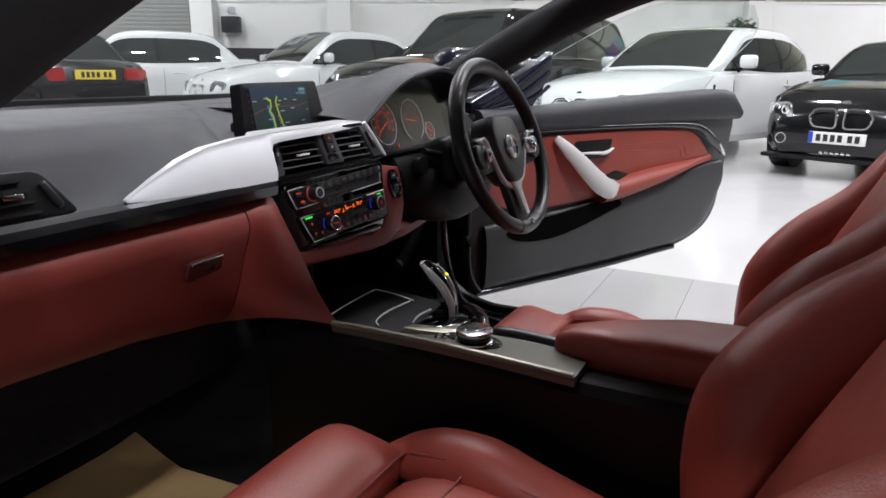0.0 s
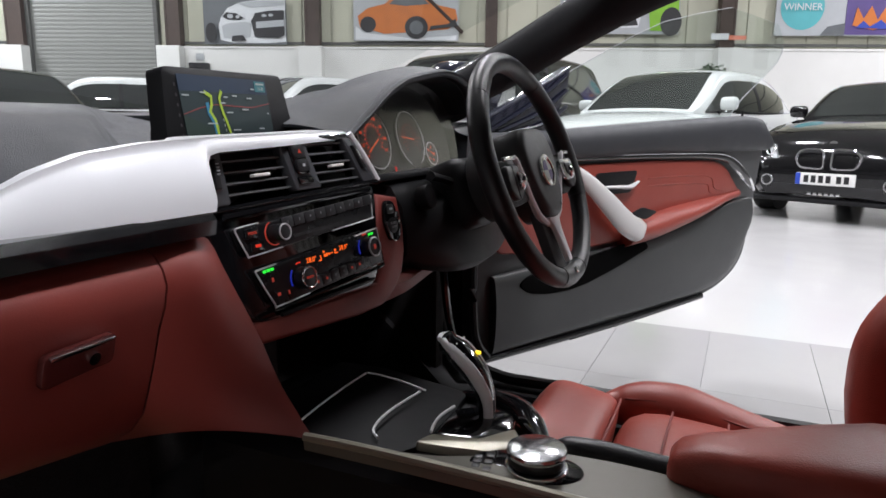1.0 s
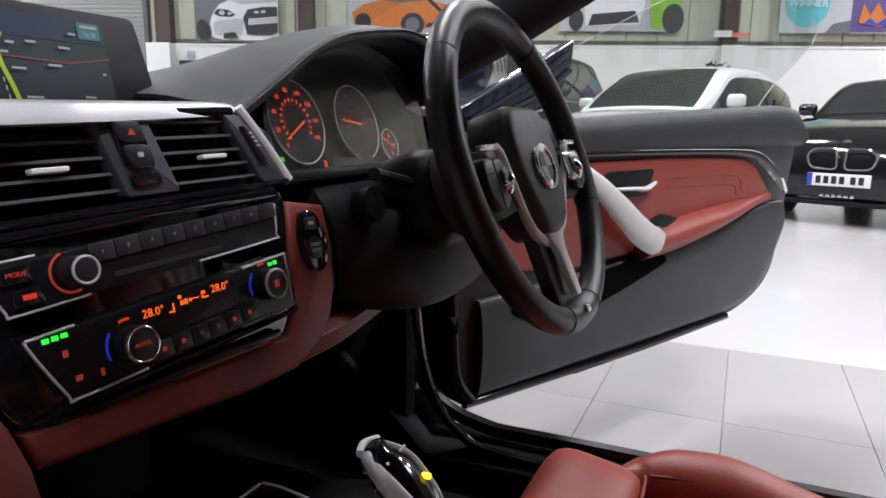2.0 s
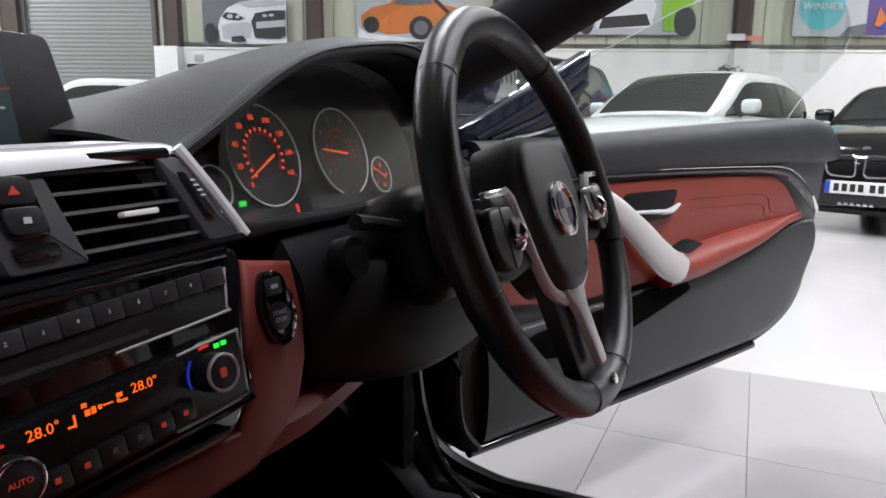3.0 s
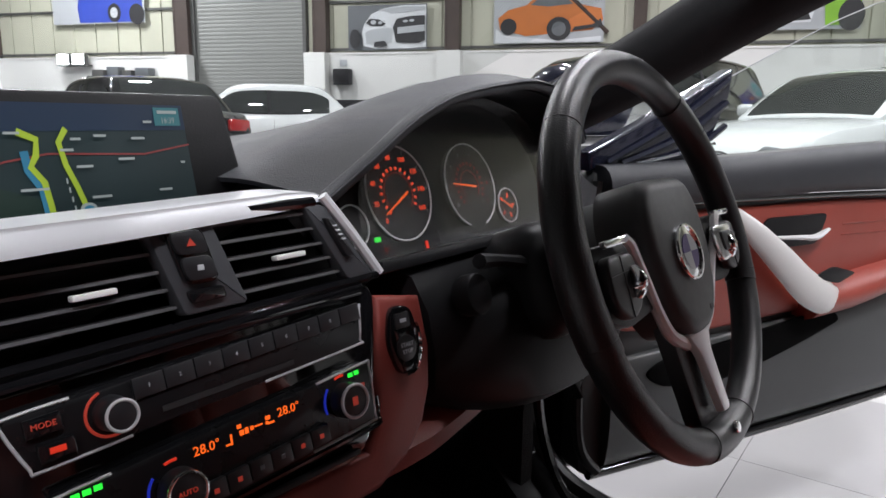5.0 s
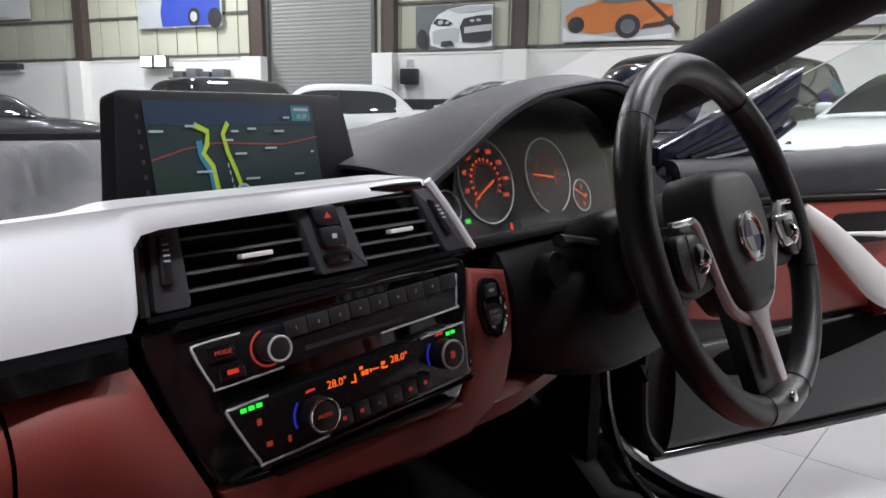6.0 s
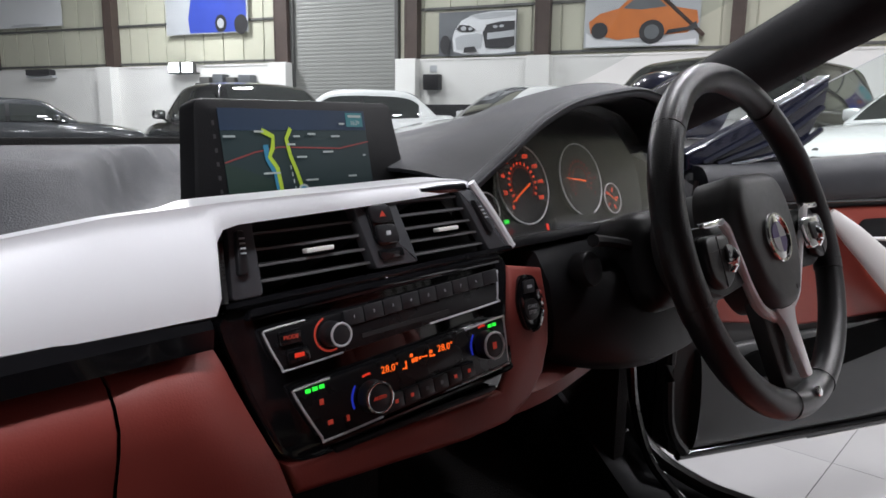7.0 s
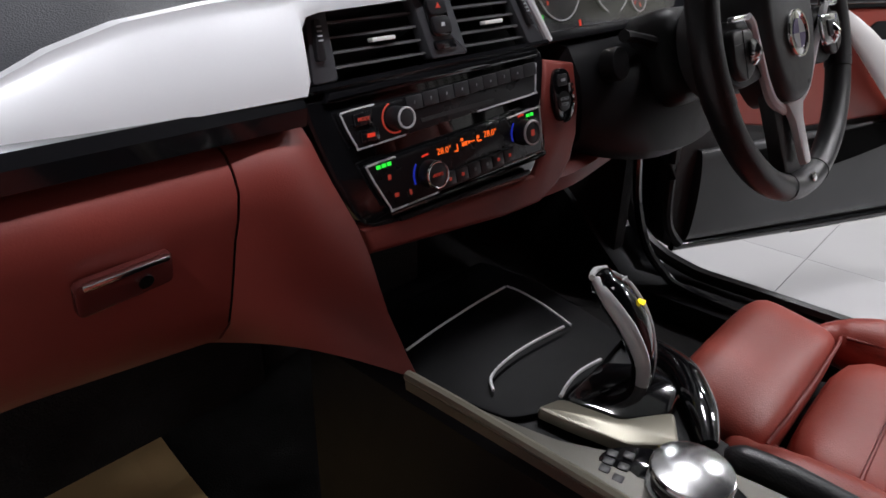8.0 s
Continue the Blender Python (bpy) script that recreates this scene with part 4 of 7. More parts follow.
# black line under the sweep, and the passenger air vent
b = bmesh.new()
rows = []
for i in range(31):
    x = -0.735 + 0.585 * i / 30
    rows.append([(x, 0.226, 0.825), (x, 0.196, 0.8235), (x, 0.190, 0.815), (x, 0.192, 0.801), (x, 0.23, 0.797)])
loft(b, rows)
part("black_line", b, PIANO, DASHB, "gloss black line")
vm = frame_m((-0.560, 0.2135, 0.850), (1, 0.0, 0), (0, 0.25, 1))
b = bmesh.new()
slab(b, rounded([(-0.150, -0.022), (0.088, -0.022), (0.052, 0.030), (-0.150, 0.034)], 0.012), 0.012, vm, 0.003)
sv = part("side_vent", b, BLACKP, DASHB, "black side air vent")
for k in range(4):
    part("slat", box(bmesh.new(), -0.046 - 0.004 * k, -0.014 + 0.0115 * k, 0.013, 0.175, 0.003, 0.008, m=vm), BUTTON, sv, "", False)
part("tab", box(bmesh.new(), 0.014, 0.004, 0.018, 0.022, 0.006, 0.006, 0.002, m=vm), ALU, sv)
part("thumb_wheel", box(bmesh.new(), 0, 0, 0, 0.010, 0.034, 0.008, 0.004, m=vm @ pose(0.058, 0.002, 0.013, 0, 0, 28)), BUTTON, sv)

# red lower panel with the glovebox
RP = [(0.228, 0.7985), (0.218, 0.796), (0.206, 0.789), (0.198, 0.779), (0.194, 0.766), (0.198, 0.748), (0.207, 0.728), (0.216, 0.70), (0.226, 0.672), (0.236, 0.648), (0.256, 0.628), (0.285, 0.614)]


def red_row(x):
    low = interp(x, [(-0.74, 0.012), (-0.55, 0.012), (-0.36, 0.0), (-0.22, -0.020), (-0.16, -0.03)])
    out = []
    for k, (y, z) in enumerate(RP):
        f = k / (len(RP) - 1)
        out.append((x, y, z + low * f * f))
    return out + [(x, 0.31, 0.645 + low), (x, 0.31, 0.79)]


GB = -0.212
for nm, x0, x1, cnt in (("glovebox_lid", -0.735, GB - 0.0012, 28),):
    b = bmesh.new()
    loft(b, [red_row(x0 + (x1 - x0) * i / cnt) for i in range(cnt + 1)])
    gl = part(nm, b, REDP, DASHB, "coral red soft lower panel", angle=60)
    if nm == "glovebox_lid":
        gm = frame_m((-0.298, 0.2055, 0.722), (1, 0.02, 0.03), (0, -0.3, 1))
        b = bmesh.new()
        slab(b, rounded([(-0.033, -0.015), (0.033, -0.013), (0.033, 0.014), (-0.033, 0.014)], 0.006), 0.006, gm, 0.002)
        part("latch", b, LATCHRED, gl, "dark red latch with a silver edge")
b = box(bmesh.new(), 0, 0.0125, 0.0070, 0.058, 0.004, 0.005, 0.001, m=gm)
part("latch_edge", b, ALU, DASHB, "silver latch edge")
b = bmesh.new()
disc(b, 0.0055, 0.003, gm @ Matrix.Translation((0.012, -0.002, 0.005)), 16)
part("latch_lock", b, ALU, DASHB)

# red flank: from the glovebox seam round to the stack and down to the nose of the console
A_EDGE = [Vector(p) for p in red_row(GB + 0.0012)[:12]]
B_EDGE = smooth_path([(-0.146, 0.232, 0.800), (-0.140, 0.212, 0.793), (-0.126, 0.203, 0.755), (-0.100, 0.190, 0.69), (-0.106, 0.155, 0.635), (-0.112, 0.112, 0.588)], 5)
B_EDGE = [B_EDGE[round(k * (len(B_EDGE) - 1) / 11)] for k in range(12)]
rows = []
for i in range(19):
    u = i / 18
    row = []
    for k, (p, q) in enumerate(zip(A_EDGE, B_EDGE)):
        v = k / 11
        m_ = p.lerp(q, u)
        out_ = 0.013 * math.sin(math.pi * u) * math.sin(math.pi * min(1, v * 1.1)) - 0.02 * math.sin(math.pi * u) * max(0, v - 0.75)
        row.append((m_.x, m_.y - out_, m_.z + 0.010 * math.sin(math.pi * u) * v ** 3))
    rows.append(row)
b = bmesh.new()
loft(b, rows, closed=False, caps=False)
bmesh.ops.solidify(b, geom=b.faces[:], thickness=0.005)
part("red_flank", b, REDP, DASHB, "coral red soft knee pad", angle=60)

# ---- centre stack, in the plane of the fascia
FM = frame_m((-0.006, 0.2106, 0.78), (1, -0.1, 0), (0, 0.2, 1))


def fp(x, z, out=0.0):
    return FM @ Matrix.Translation((x, (z - 0.78) * 1.02, out))


def fslab(outline, thick, out=0.0, bevel=0.0, segs=2):
    """A plate on the fascia; outline in (x, z)."""
    return slab(bmesh.new(), [(x, (z - 0.78) * 1.02) for x, z in outline], thick, FM @ Matrix.Translation((0, 0, out)), bevel, segs)


def fbox(x, z, w, h, d, out, bevel=0.0, turn=0.0):
    return box(bmesh.new(), 0, 0, out + d / 2, w, h * 1.02, d, bevel, m=fp(x, z) @ Matrix.Rotation(radians(turn), 4, "Z"))


def fbar(pts, r, k=6, n=3):
    return bar(bmesh.new(), [fp(*p).translation for p in pts], r, k, n)


STACK = part("centre_fascia", fslab(rounded([(-0.128, 0.818), (-0.110, 0.755), (-0.084, 0.689), (0.150, 0.690), (0.166, 0.75), (0.180, 0.826)], 0.026), 0.05, -0.05, 0.005), PIANO, COUPE, "gloss black centre stack with lit controls")
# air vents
# back plate in painted shade, for the dark behind the slats
part("vent_shade_plate", fslab(rounded([(-0.114, 0.818), (-0.111, 0.880), (0.122, 0.888), (0.174, 0.826)], 0.008), 0.02, -0.056), SHADEBLACK, STACK)
part("vent_lower_edge", fbar([(-0.118, 0.8155, 0.004), (0.03, 0.8215, 0.004), (0.178, 0.8275, 0.004)], 0.0035, 6, 6), PIANO, STACK)
part("vent_side_edge", fbar([(0.135, 0.893, 0.004), (0.157, 0.863, 0.005), (0.181, 0.8285, 0.004)], 0.0042, 8, 6), SILVER, STACK, "silver edge beside the vent")
part("vent_surround", fbar([(-0.1185, 0.819, 0.004), (-0.1175, 0.850, 0.004), (-0.1150, 0.874, 0.004), (-0.107, 0.8815, 0.004), (-0.05, 0.8845, 0.003), (0.05, 0.8875, 0.003), (0.126, 0.889, 0.003)], 0.0042, 8, 6), PIANO, STACK, "gloss black vent surround")
for xa, xb, xc, xd in ((-0.0925, -0.004, -0.0905, 0.012), (0.040, 0.117, 0.058, 0.151)):
    for k in range(5):
        v = k / 4
        x0, x1 = xc + (xa - xc) * v, xd + (xb - xd) * v
        za, zb = 0.8305 + 0.0465 * v + 0.022 * (x0 + 0.09), 0.8305 + 0.0465 * v + 0.022 * (x1 + 0.09)
        part("slat", fslab([(x0, za - 0.0015), (x1, zb - 0.0015), (x1, zb + 0.0015), (x0, za + 0.0015)], 0.020, -0.020, 0.0006, 1), BLACKP, STACK, "", False)
        # thin paler strip: the slat's front highlight, put in as colour
        part("slat_glint", fslab([(x0, za - 0.001), (x1, zb - 0.001), (x1, zb + 0.001), (x0, za + 0.001)], 0.0012, 0.0002), SLATGLINT, STACK, "", False)
for x, z in ((-0.036, 0.8490), (0.099, 0.8530)):
    part("vent_tab", fbox(x, z, 0.025, 0.0036, 0.008, -0.002, 0.001, 1.5), PULLGREY, STACK, "satin chrome vent tab")
part("vent_frame", fslab(rounded([(-0.1125, 0.8195), (-0.0875, 0.8205), (-0.0905, 0.8805), (-0.1095, 0.8800)], 0.004), 0.012, -0.006, 0.002), VENTGREY, STACK)
part("vent_frame", fslab(rounded([(0.147, 0.8285), (0.1735, 0.8290), (0.1340, 0.8865), (0.1145, 0.8870)], 0.004), 0.012, -0.006, 0.002), VENTGREY, STACK)
part("thumb_wheel", fslab(rounded([(-0.1075, 0.8365), (-0.0985, 0.8370), (-0.0990, 0.8690), (-0.1055, 0.8690)], 0.003), 0.005, 0.006, 0.002), BUTTON, STACK)
part("thumb_wheel", fslab(rounded([(0.1455, 0.8450), (0.1535, 0.8460), (0.1370, 0.8755), (0.1290, 0.8770)], 0.003), 0.005, 0.006, 0.002), BUTTON, STACK)
for k in range(4):
    part("thumb_mark", fbox(0.1365 + 0.0022 * k, 0.8700 - 0.0035 * k, 0.004, 0.0012, 0.001, 0.0112), P_WHITE, STACK, "", False)
    part("thumb_mark", fbox(-0.1022, 0.8630 - 0.0035 * k, 0.004, 0.0012, 0.001, 0.0112), P_LIGHT, STACK, "", False)
part("switch_block", fslab(rounded([(0.0135, 0.8265), (0.0595, 0.8275), (0.0395, 0.8850), (-0.0045, 0.8840)], 0.004), 0.014, -0.006, 0.003), VENTGREY, STACK, "grey switch block between the vents")
part("switch_bezel", fslab(rounded([(0.0150, 0.8450), (0.0390, 0.8455), (0.0305, 0.8810), (0.0060, 0.8805)], 0.007), 0.003, 0.0085, 0.001), PIANO, STACK)
part("hazard_switch", fslab(rounded([(0.0115, 0.8640), (0.0330, 0.8640), (0.0290, 0.8790), (0.0075, 0.8785)], 0.005), 0.003, 0.0112, 0.001), BUTTON, STACK)
part("lock_switch", fslab(rounded([(0.0160, 0.8475), (0.0370, 0.8480), (0.0335, 0.8625), (0.0125, 0.8625)], 0.005), 0.003, 0.0112, 0.001), BUTTON, STACK)
part("hazard_mark", fslab([(0.0178, 0.8690), (0.0238, 0.8690), (0.0206, 0.8738)], 0.0006, 0.0143), E_REDDIM, STACK, "red triangle", False)
part("lock_mark", fbox(0.0247, 0.8552, 0.0042, 0.0034, 0.0006, 0.0143), P_LIGHT, STACK, "", False)
part("seat_lamp", fslab(rounded([(0.0175, 0.8335), (0.0420, 0.8340), (0.0400, 0.8425), (0.0150, 0.8420)], 0.003), 0.003, 0.0085, 0.001), PIANO, STACK)
# ledge between the vents and the radio, with the chrome-capped pegs that catch the light
part("stack_ledge", fslab(rounded([(-0.104, 0.8035), (-0.100, 0.8125), (0.160, 0.8235), (0.160, 0.8140)], 0.003), 0.009, -0.002, 0.003), PIANO, STACK, "gloss black ledge")

# radio
part("radio_panel", fslab(rounded([(-0.0945, 0.7950), (-0.0815, 0.7635), (0.1460, 0.7790), (0.1490, 0.8075)], 0.006), 0.010, 0.001, 0.002), PANELBLACK, STACK, "gloss black radio panel")
part("radio_edge", fbar([(-0.060, 0.7975, 0.0105), (-0.0905, 0.7955, 0.0105), (-0.0938, 0.7912, 0.0105), (-0.0833, 0.7665, 0.0105), (-0.0785, 0.7640, 0.0105), (-0.030, 0.7672, 0.0105)], 0.0010), EDGE, STACK, "silver edge")
part("radio_edge", fbar([(0.090, 0.8035, 0.0105), (0.1450, 0.8078, 0.0105), (0.1487, 0.8040, 0.0105), (0.1458, 0.7822, 0.0105), (0.1415, 0.7790, 0.0105), (0.060, 0.7735, 0.0105)], 0.0011), EDGE, STACK, "silver edge")
b = bmesh.new()
disc(b, 0.0104, 0.019, fp(-0.0405, 0.7838, 0.010), 32, 0.0092, 0.002)
kn = part("volume_knob", b, BUTTON, STACK, "round dark volume knob")
b = bmesh.new()
ring(b, 0.0086, 0.0010, fp(-0.0405, 0.7838, 0.0288), 32, 8)
part("knob_ring", b, EDGE, kn)
b = bmesh.new()
ring(b, 0.0132, 0.0009, fp(-0.0405, 0.7838, 0.0115), 32, 6, 110, 290)
part("knob_light", b, E_REDDIM, kn)
for k in range(9):
    x, z = -0.0175 + k * 0.0194, 0.7932 + 0.0013 * k
    part("preset_key", fbox(x, z, 0.0188, 0.0125, 0.0026, 0.0105, 0.0008, 3.5), BUTTON, STACK)
    if k < 8:
        part("key_mark", text_bm(str(k + 1), 0.0036, fp(x, z, 0.0134), 0.0002), P_LIGHT, STACK, "", False)
part("disc_slot", fbox(0.0360, 0.7787, 0.095, 0.0035, 0.001, 0.0108, 0, 2.5), INK, STACK)
part("mode_key", fbox(-0.0750, 0.7880, 0.0185, 0.0105, 0.004, 0.0105, 0.001, 3), PIANO, STACK)
part("mode_letters", text_bm("MODE", 0.0044, fp(-0.0750, 0.7880, 0.0148)), E_REDDIM, STACK, "red letters", False)
part("band_key", fbox(-0.0700, 0.7738, 0.0185, 0.0105, 0.004, 0.0105, 0.001, 3), PIANO, STACK)
part("band_mark", fbox(-0.0700, 0.7740, 0.0080, 0.0032, 0.0006, 0.0146), E_RED, STACK, "", False)

# climate panel
part("climate_panel", fslab(rounded([(-0.0770, 0.7480), (-0.0555, 0.7045), (0.1510, 0.7190), (0.1510, 0.7650)], 0.007), 0.010, 0.001, 0.002), PANELBLACK, STACK, "gloss black climate panel")
part("climate_edge", fbar([(-0.045, 0.7505, 0.0105), (-0.0725, 0.7482, 0.0105), (-0.0758, 0.7440, 0.0105), (-0.0575, 0.7080, 0.0105), (-0.0530, 0.7050, 0.0105), (0.000, 0.7085, 0.0105)], 0.0011), EDGE, STACK, "silver edge")
part("climate_edge", fbar([(0.100, 0.7605, 0.0105), (0.1465, 0.7645, 0.0105), (0.1505, 0.7605, 0.0105), (0.1505, 0.7235, 0.0105), (0.1460, 0.7192, 0.0105), (0.090, 0.7150, 0.0105)], 0.0011), EDGE, STACK, "silver edge")
part("climate_rim", fbar([(-0.0560, 0.7005, 0.006), (0.04, 0.7060, 0.006), (0.1480, 0.7130, 0.006), (0.1560, 0.7190, 0.006), (0.1570, 0.735, 0.005)], 0.0026, 8, 5), PIANO, STACK, "gloss black rim below the climate panel")
for x, z, gx, gz, lit in ((-0.0095, 0.7280, -0.0650, 0.7452, 3), (0.1225, 0.7430, 0.1310, 0.7588, 2)):
    b = bmesh.new()
    disc(b, 0.0136, 0.014, fp(x, z, 0.010), 32, 0.0126, 0.002)
    kn = part("temperature_knob", b, BUTTON, STACK, "round temperature knob")
    b = bmesh.new()
    ring(b, 0.0120, 0.0012, fp(x, z, 0.024), 32, 8)
    part("knob_ring", b, EDGE if x > 0 else ALU, kn)
    if x < 0:
        part("knob_letters", text_bm("AUTO", 0.0044, fp(x, z, 0.0245)), E_REDDIM, kn, "", False)
    else:
        part("knob_mark", fbox(x, z, 0.0048, 0.0060, 0.0005, 0.0240), E_REDDIM, kn, "", False)
    b = bmesh.new()
    ring(b, 0.0180, 0.0010, fp(x, z, 0.0112), 24, 6, 140, 200)
    part("cold_arc", b, E_BLUE, kn)
    b = bmesh.new()
    ring(b, 0.0180, 0.0010, fp(x, z, 0.0112), 12, 6, 85, 110)
    part("warm_arc", b, E_RED, kn)
    for k in range(lit):
        part("seat_heat_light", fbox(gx + 0.0060 * k, gz + 0.0004 * k, 0.0046, 0.0032, 0.0006, 0.0108), E_GREEN, STACK, "green light", False)
for nm, x, z, w, h in (("seat_mark", -0.0545, 0.7345, 0.0036, 0.0046), ("fan_mark", -0.0490, 0.7175, 0.0046, 0.0036), ("fan_mark", -0.0330, 0.7165, 0.0026, 0.0046), ("seat_mark", 0.1420, 0.7480, 0.0034, 0.0046)):
    part(nm, fbox(x, z, w, h, 0.0005, 0.0108), E_REDDIM, STACK, "", False)
part("left_temperature", text_bm("28.0°", 0.0086, fp(0.0120, 0.7452, 0.0110)), E_AMBER, STACK, "amber digits", False)
part("right_temperature", text_bm("28.0°", 0.0086, fp(0.0740, 0.7505, 0.0110)), E_AMBER, STACK, "amber digits", False)
b = bmesh.new()
for x, z, w, h in ((0.0290, 0.7445, 0.0012, 0.0070), (0.0270, 0.7420, 0.0045, 0.0012), (0.0355, 0.7510, 0.0030, 0.0026), (0.0368, 0.7465, 0.0030, 0.0034), (0.0405, 0.7468, 0.0026, 0.0040), (0.0445, 0.7472, 0.0022, 0.0026), (0.0495, 0.7474, 0.0060, 0.0010), (0.0570, 0.7500, 0.0036, 0.0026), (0.0560, 0.7470, 0.0020, 0.0020), (0.0590, 0.7462, 0.0050, 0.0014)):
    box(b, x, (z - 0.78) * 1.02, 0.0112, w, h, 0.0006, m=FM)
part("fan_display", b, E_AMBER, STACK, "amber fan bars", False)
for k in range(6):
    x, z = 0.0120 + 0.0166 * k, 0.7188 + 0.0013 * k
    part("climate_key", fbox(x, z, 0.0160, 0.0125, 0.005, 0.0105, 0.001, 4), BUTTON, STACK)
    part("key_mark", fbox(x, z, 0.0032, 0.003, 0.0005, 0.0156), E_REDDIM if k in (0, 1, 4, 5) else P_GREY, STACK, "", False)
part("lower_rim", fbox(0.045, 0.6965, 0.18, 0.005, 0.006, 0.001, 0.002, 2), BLACKP, STACK)

# red strap under and beside the stack
strap = [(-0.084, 0.693), (-0.078, 0.668), (0.10, 0.658), (0.155, 0.660), (0.190, 0.676), (0.212, 0.696), (0.226, 0.724), (0.232, 0.757), (0.228, 0.802), (0.176, 0.811), (0.170, 0.76), (0.158, 0.708), (0.148, 0.692)]
part("red_strap", fslab(strap, 0.035, -0.035, 0.006, 3), REDP, COUPE, "coral red soft surround of the centre stack")
b = fslab(rounded([(0.188, 0.742), (0.209, 0.742), (0.2155, 0.765), (0.209, 0.797), (0.186, 0.800), (0.179, 0.770)], 0.010), 0.005, 0.0005, 0.0015)
pod = part("start_pod", b, PIANO, COUPE, "gloss black start button pod")
part("pod_edge", fbar([(0.193, 0.7425, 0.0062), (0.204, 0.7435, 0.0062), (0.2105, 0.7520, 0.0062), (0.2140, 0.7660, 0.0062), (0.2120, 0.782, 0.0062)], 0.0016, 6, 4), CHROME, pod)
b = bmesh.new()
disc(b, 0.0110, 0.0022, fp(0.1975, 0.7635, 0.005), 28, bevel=0.001)
part("start_button", b, BUTTON, pod)
part("start_letters", text_bm("START", 0.0050, fp(0.1975, 0.7663, 0.0074)), P_LIGHT, pod, "", False)
part("stop_letters", text_bm("STOP", 0.0050, fp(0.1975, 0.7607, 0.0074)), P_LIGHT, pod, "", False)
part("auto_stop_button", fbox(0.1965, 0.7865, 0.017, 0.013, 0.0022, 0.0048, 0.002), BUTTON, pod)
part("button_mark", fbox(0.1965, 0.7865, 0.007, 0.003, 0.0005, 0.0071), P_LIGHT, pod, "", False)

# ---- screen
SM = frame_m((0.005, 0.322, 0.925), (1, 0.045, 0), (0, 0.16, 1))
b = bmesh.new()
slab(b, rounded([(-0.119, -0.066), (0.126, -0.066), (0.107, 0.041), (-0.106, 0.038)], 0.008), 0.022, SM, 0.003)
SCR = part("screen", b, BLACKP, COUPE, "black navigation screen showing a road map")
MAPBG = glowing("map_background", (0.020, 0.055, 0.062), 0.12)
MAPTOP = glowing("map_sky", (0.016, 0.050, 0.115), 0.15)
MAPGREEN = glowing("map_land", (0.020, 0.060, 0.045), 0.12)
MAPROAD = glowing("map_route", (0.52, 0.72, 0.05), 0.32)
MAPRIVER = glowing("map_river", (0.03, 0.20, 0.34), 0.5)
MAPRED = glowing("map_main_road", (0.28, 0.05, 0.05), 0.4)
MAPTEXT = glowing("map_labels", (0.55, 0.62, 0.62), 0.28)
MAPPALE = glowing("map_town", (0.25, 0.46, 0.42), 0.25)
MAPBOX = glowing("map_clock_box", (0.06, 0.26, 0.30), 0.3)


MAPM = SM @ Matrix.Translation((-0.0162, -0.0098, 0)) @ Matrix.Diagonal((0.829, 1, 1, 1))


def scr(outline, mat, name, k):
    return part(name, slab(bmesh.new(), outline, 0.0003, MAPM @ Matrix.Translation((0, 0, 0.0222 + 0.0003 * k))), mat, SCR, "", False)


def ribbon(pts, w):
    pts = [Vector(p) for p in pts]
    left, right = [], []
    for i, p in enumerate(pts):
        d = (pts[min(i + 1, len(pts) - 1)] - pts[max(i - 1, 0)]).normalized()
        nrm = Vector((-d.y, d.x)) * w / 2
        left.append(tuple(p + nrm))
        right.append(tuple(p - nrm))
    return left + right[::-1]


scr(rounded([(-0.084, -0.066), (0.108, -0.066), (0.103, 0.041), (-0.086, 0.040)], 0.003), MAPBG, "map", 1)
scr([(-0.086, 0.022), (0.104, 0.023), (0.103, 0.041), (-0.086, 0.040)], MAPTOP, "map_sky", 2)
scr([(-0.084, -0.066), (-0.02, -0.066), (-0.03, -0.02), (-0.085, -0.004)], MAPGREEN, "map_land", 2)
scr(ribbon([(-0.085, -0.004), (-0.05, 0.004), (-0.02, 0.008), (0.02, 0.007), (0.06, 0.006), (0.105, 0.012)], 0.0012), MAPRED, "map_main_road", 3)
scr(ribbon([(-0.037, 0.010), (-0.036, -0.002), (-0.028, -0.014), (-0.026, -0.034), (-0.024, -0.066)], 0.006), MAPRIVER, "map_river", 4)
scr(ribbon([(-0.040, 0.022), (-0.027, 0.017), (-0.029, 0.007), (-0.034, 0.000), (-0.026, -0.010), (-0.0235, -0.03), (-0.023, -0.066)], 0.0046), MAPROAD, "map_route", 5)
scr(ribbon([(-0.004, 0.024), (-0.011, 0.015), (-0.008, 0.000), (-0.002, -0.014), (0.002, -0.026), (0.010, -0.036), (0.022, -0.044), (0.050, -0.054)], 0.0042), MAPROAD, "map_route", 5)
for k in range(9):
    scr([(-0.010 + 0.001 * k, -0.008 - 0.006 * k), (-0.0088 + 0.001 * k, -0.008 - 0.006 * k), (-0.0088 + 0.001 * k, -0.0115 - 0.006 * k), (-0.010 + 0.001 * k, -0.0115 - 0.006 * k)], MAPTEXT, "map_dash", 6)
scr(oval(0.004, -0.029, 0.0068, 0.0042), MAPTEXT, "map_marker", 6)
scr(oval(0.004, -0.029, 0.0042, 0.0024), MAPRIVER, "map_marker_centre", 7)
scr([(-0.080, -0.058), (-0.078, -0.046), (-0.062, -0.044), (-0.060, -0.047), (-0.040, -0.044), (-0.038, -0.056), (-0.05, -0.0585), (-0.052, -0.062), (-0.076, -0.062)], MAPPALE, "map_town", 4)
scr([(0.074, 0.026), (0.099, 0.026), (0.099, 0.039), (0.074, 0.039)], MAPBOX, "map_clock_box", 4)
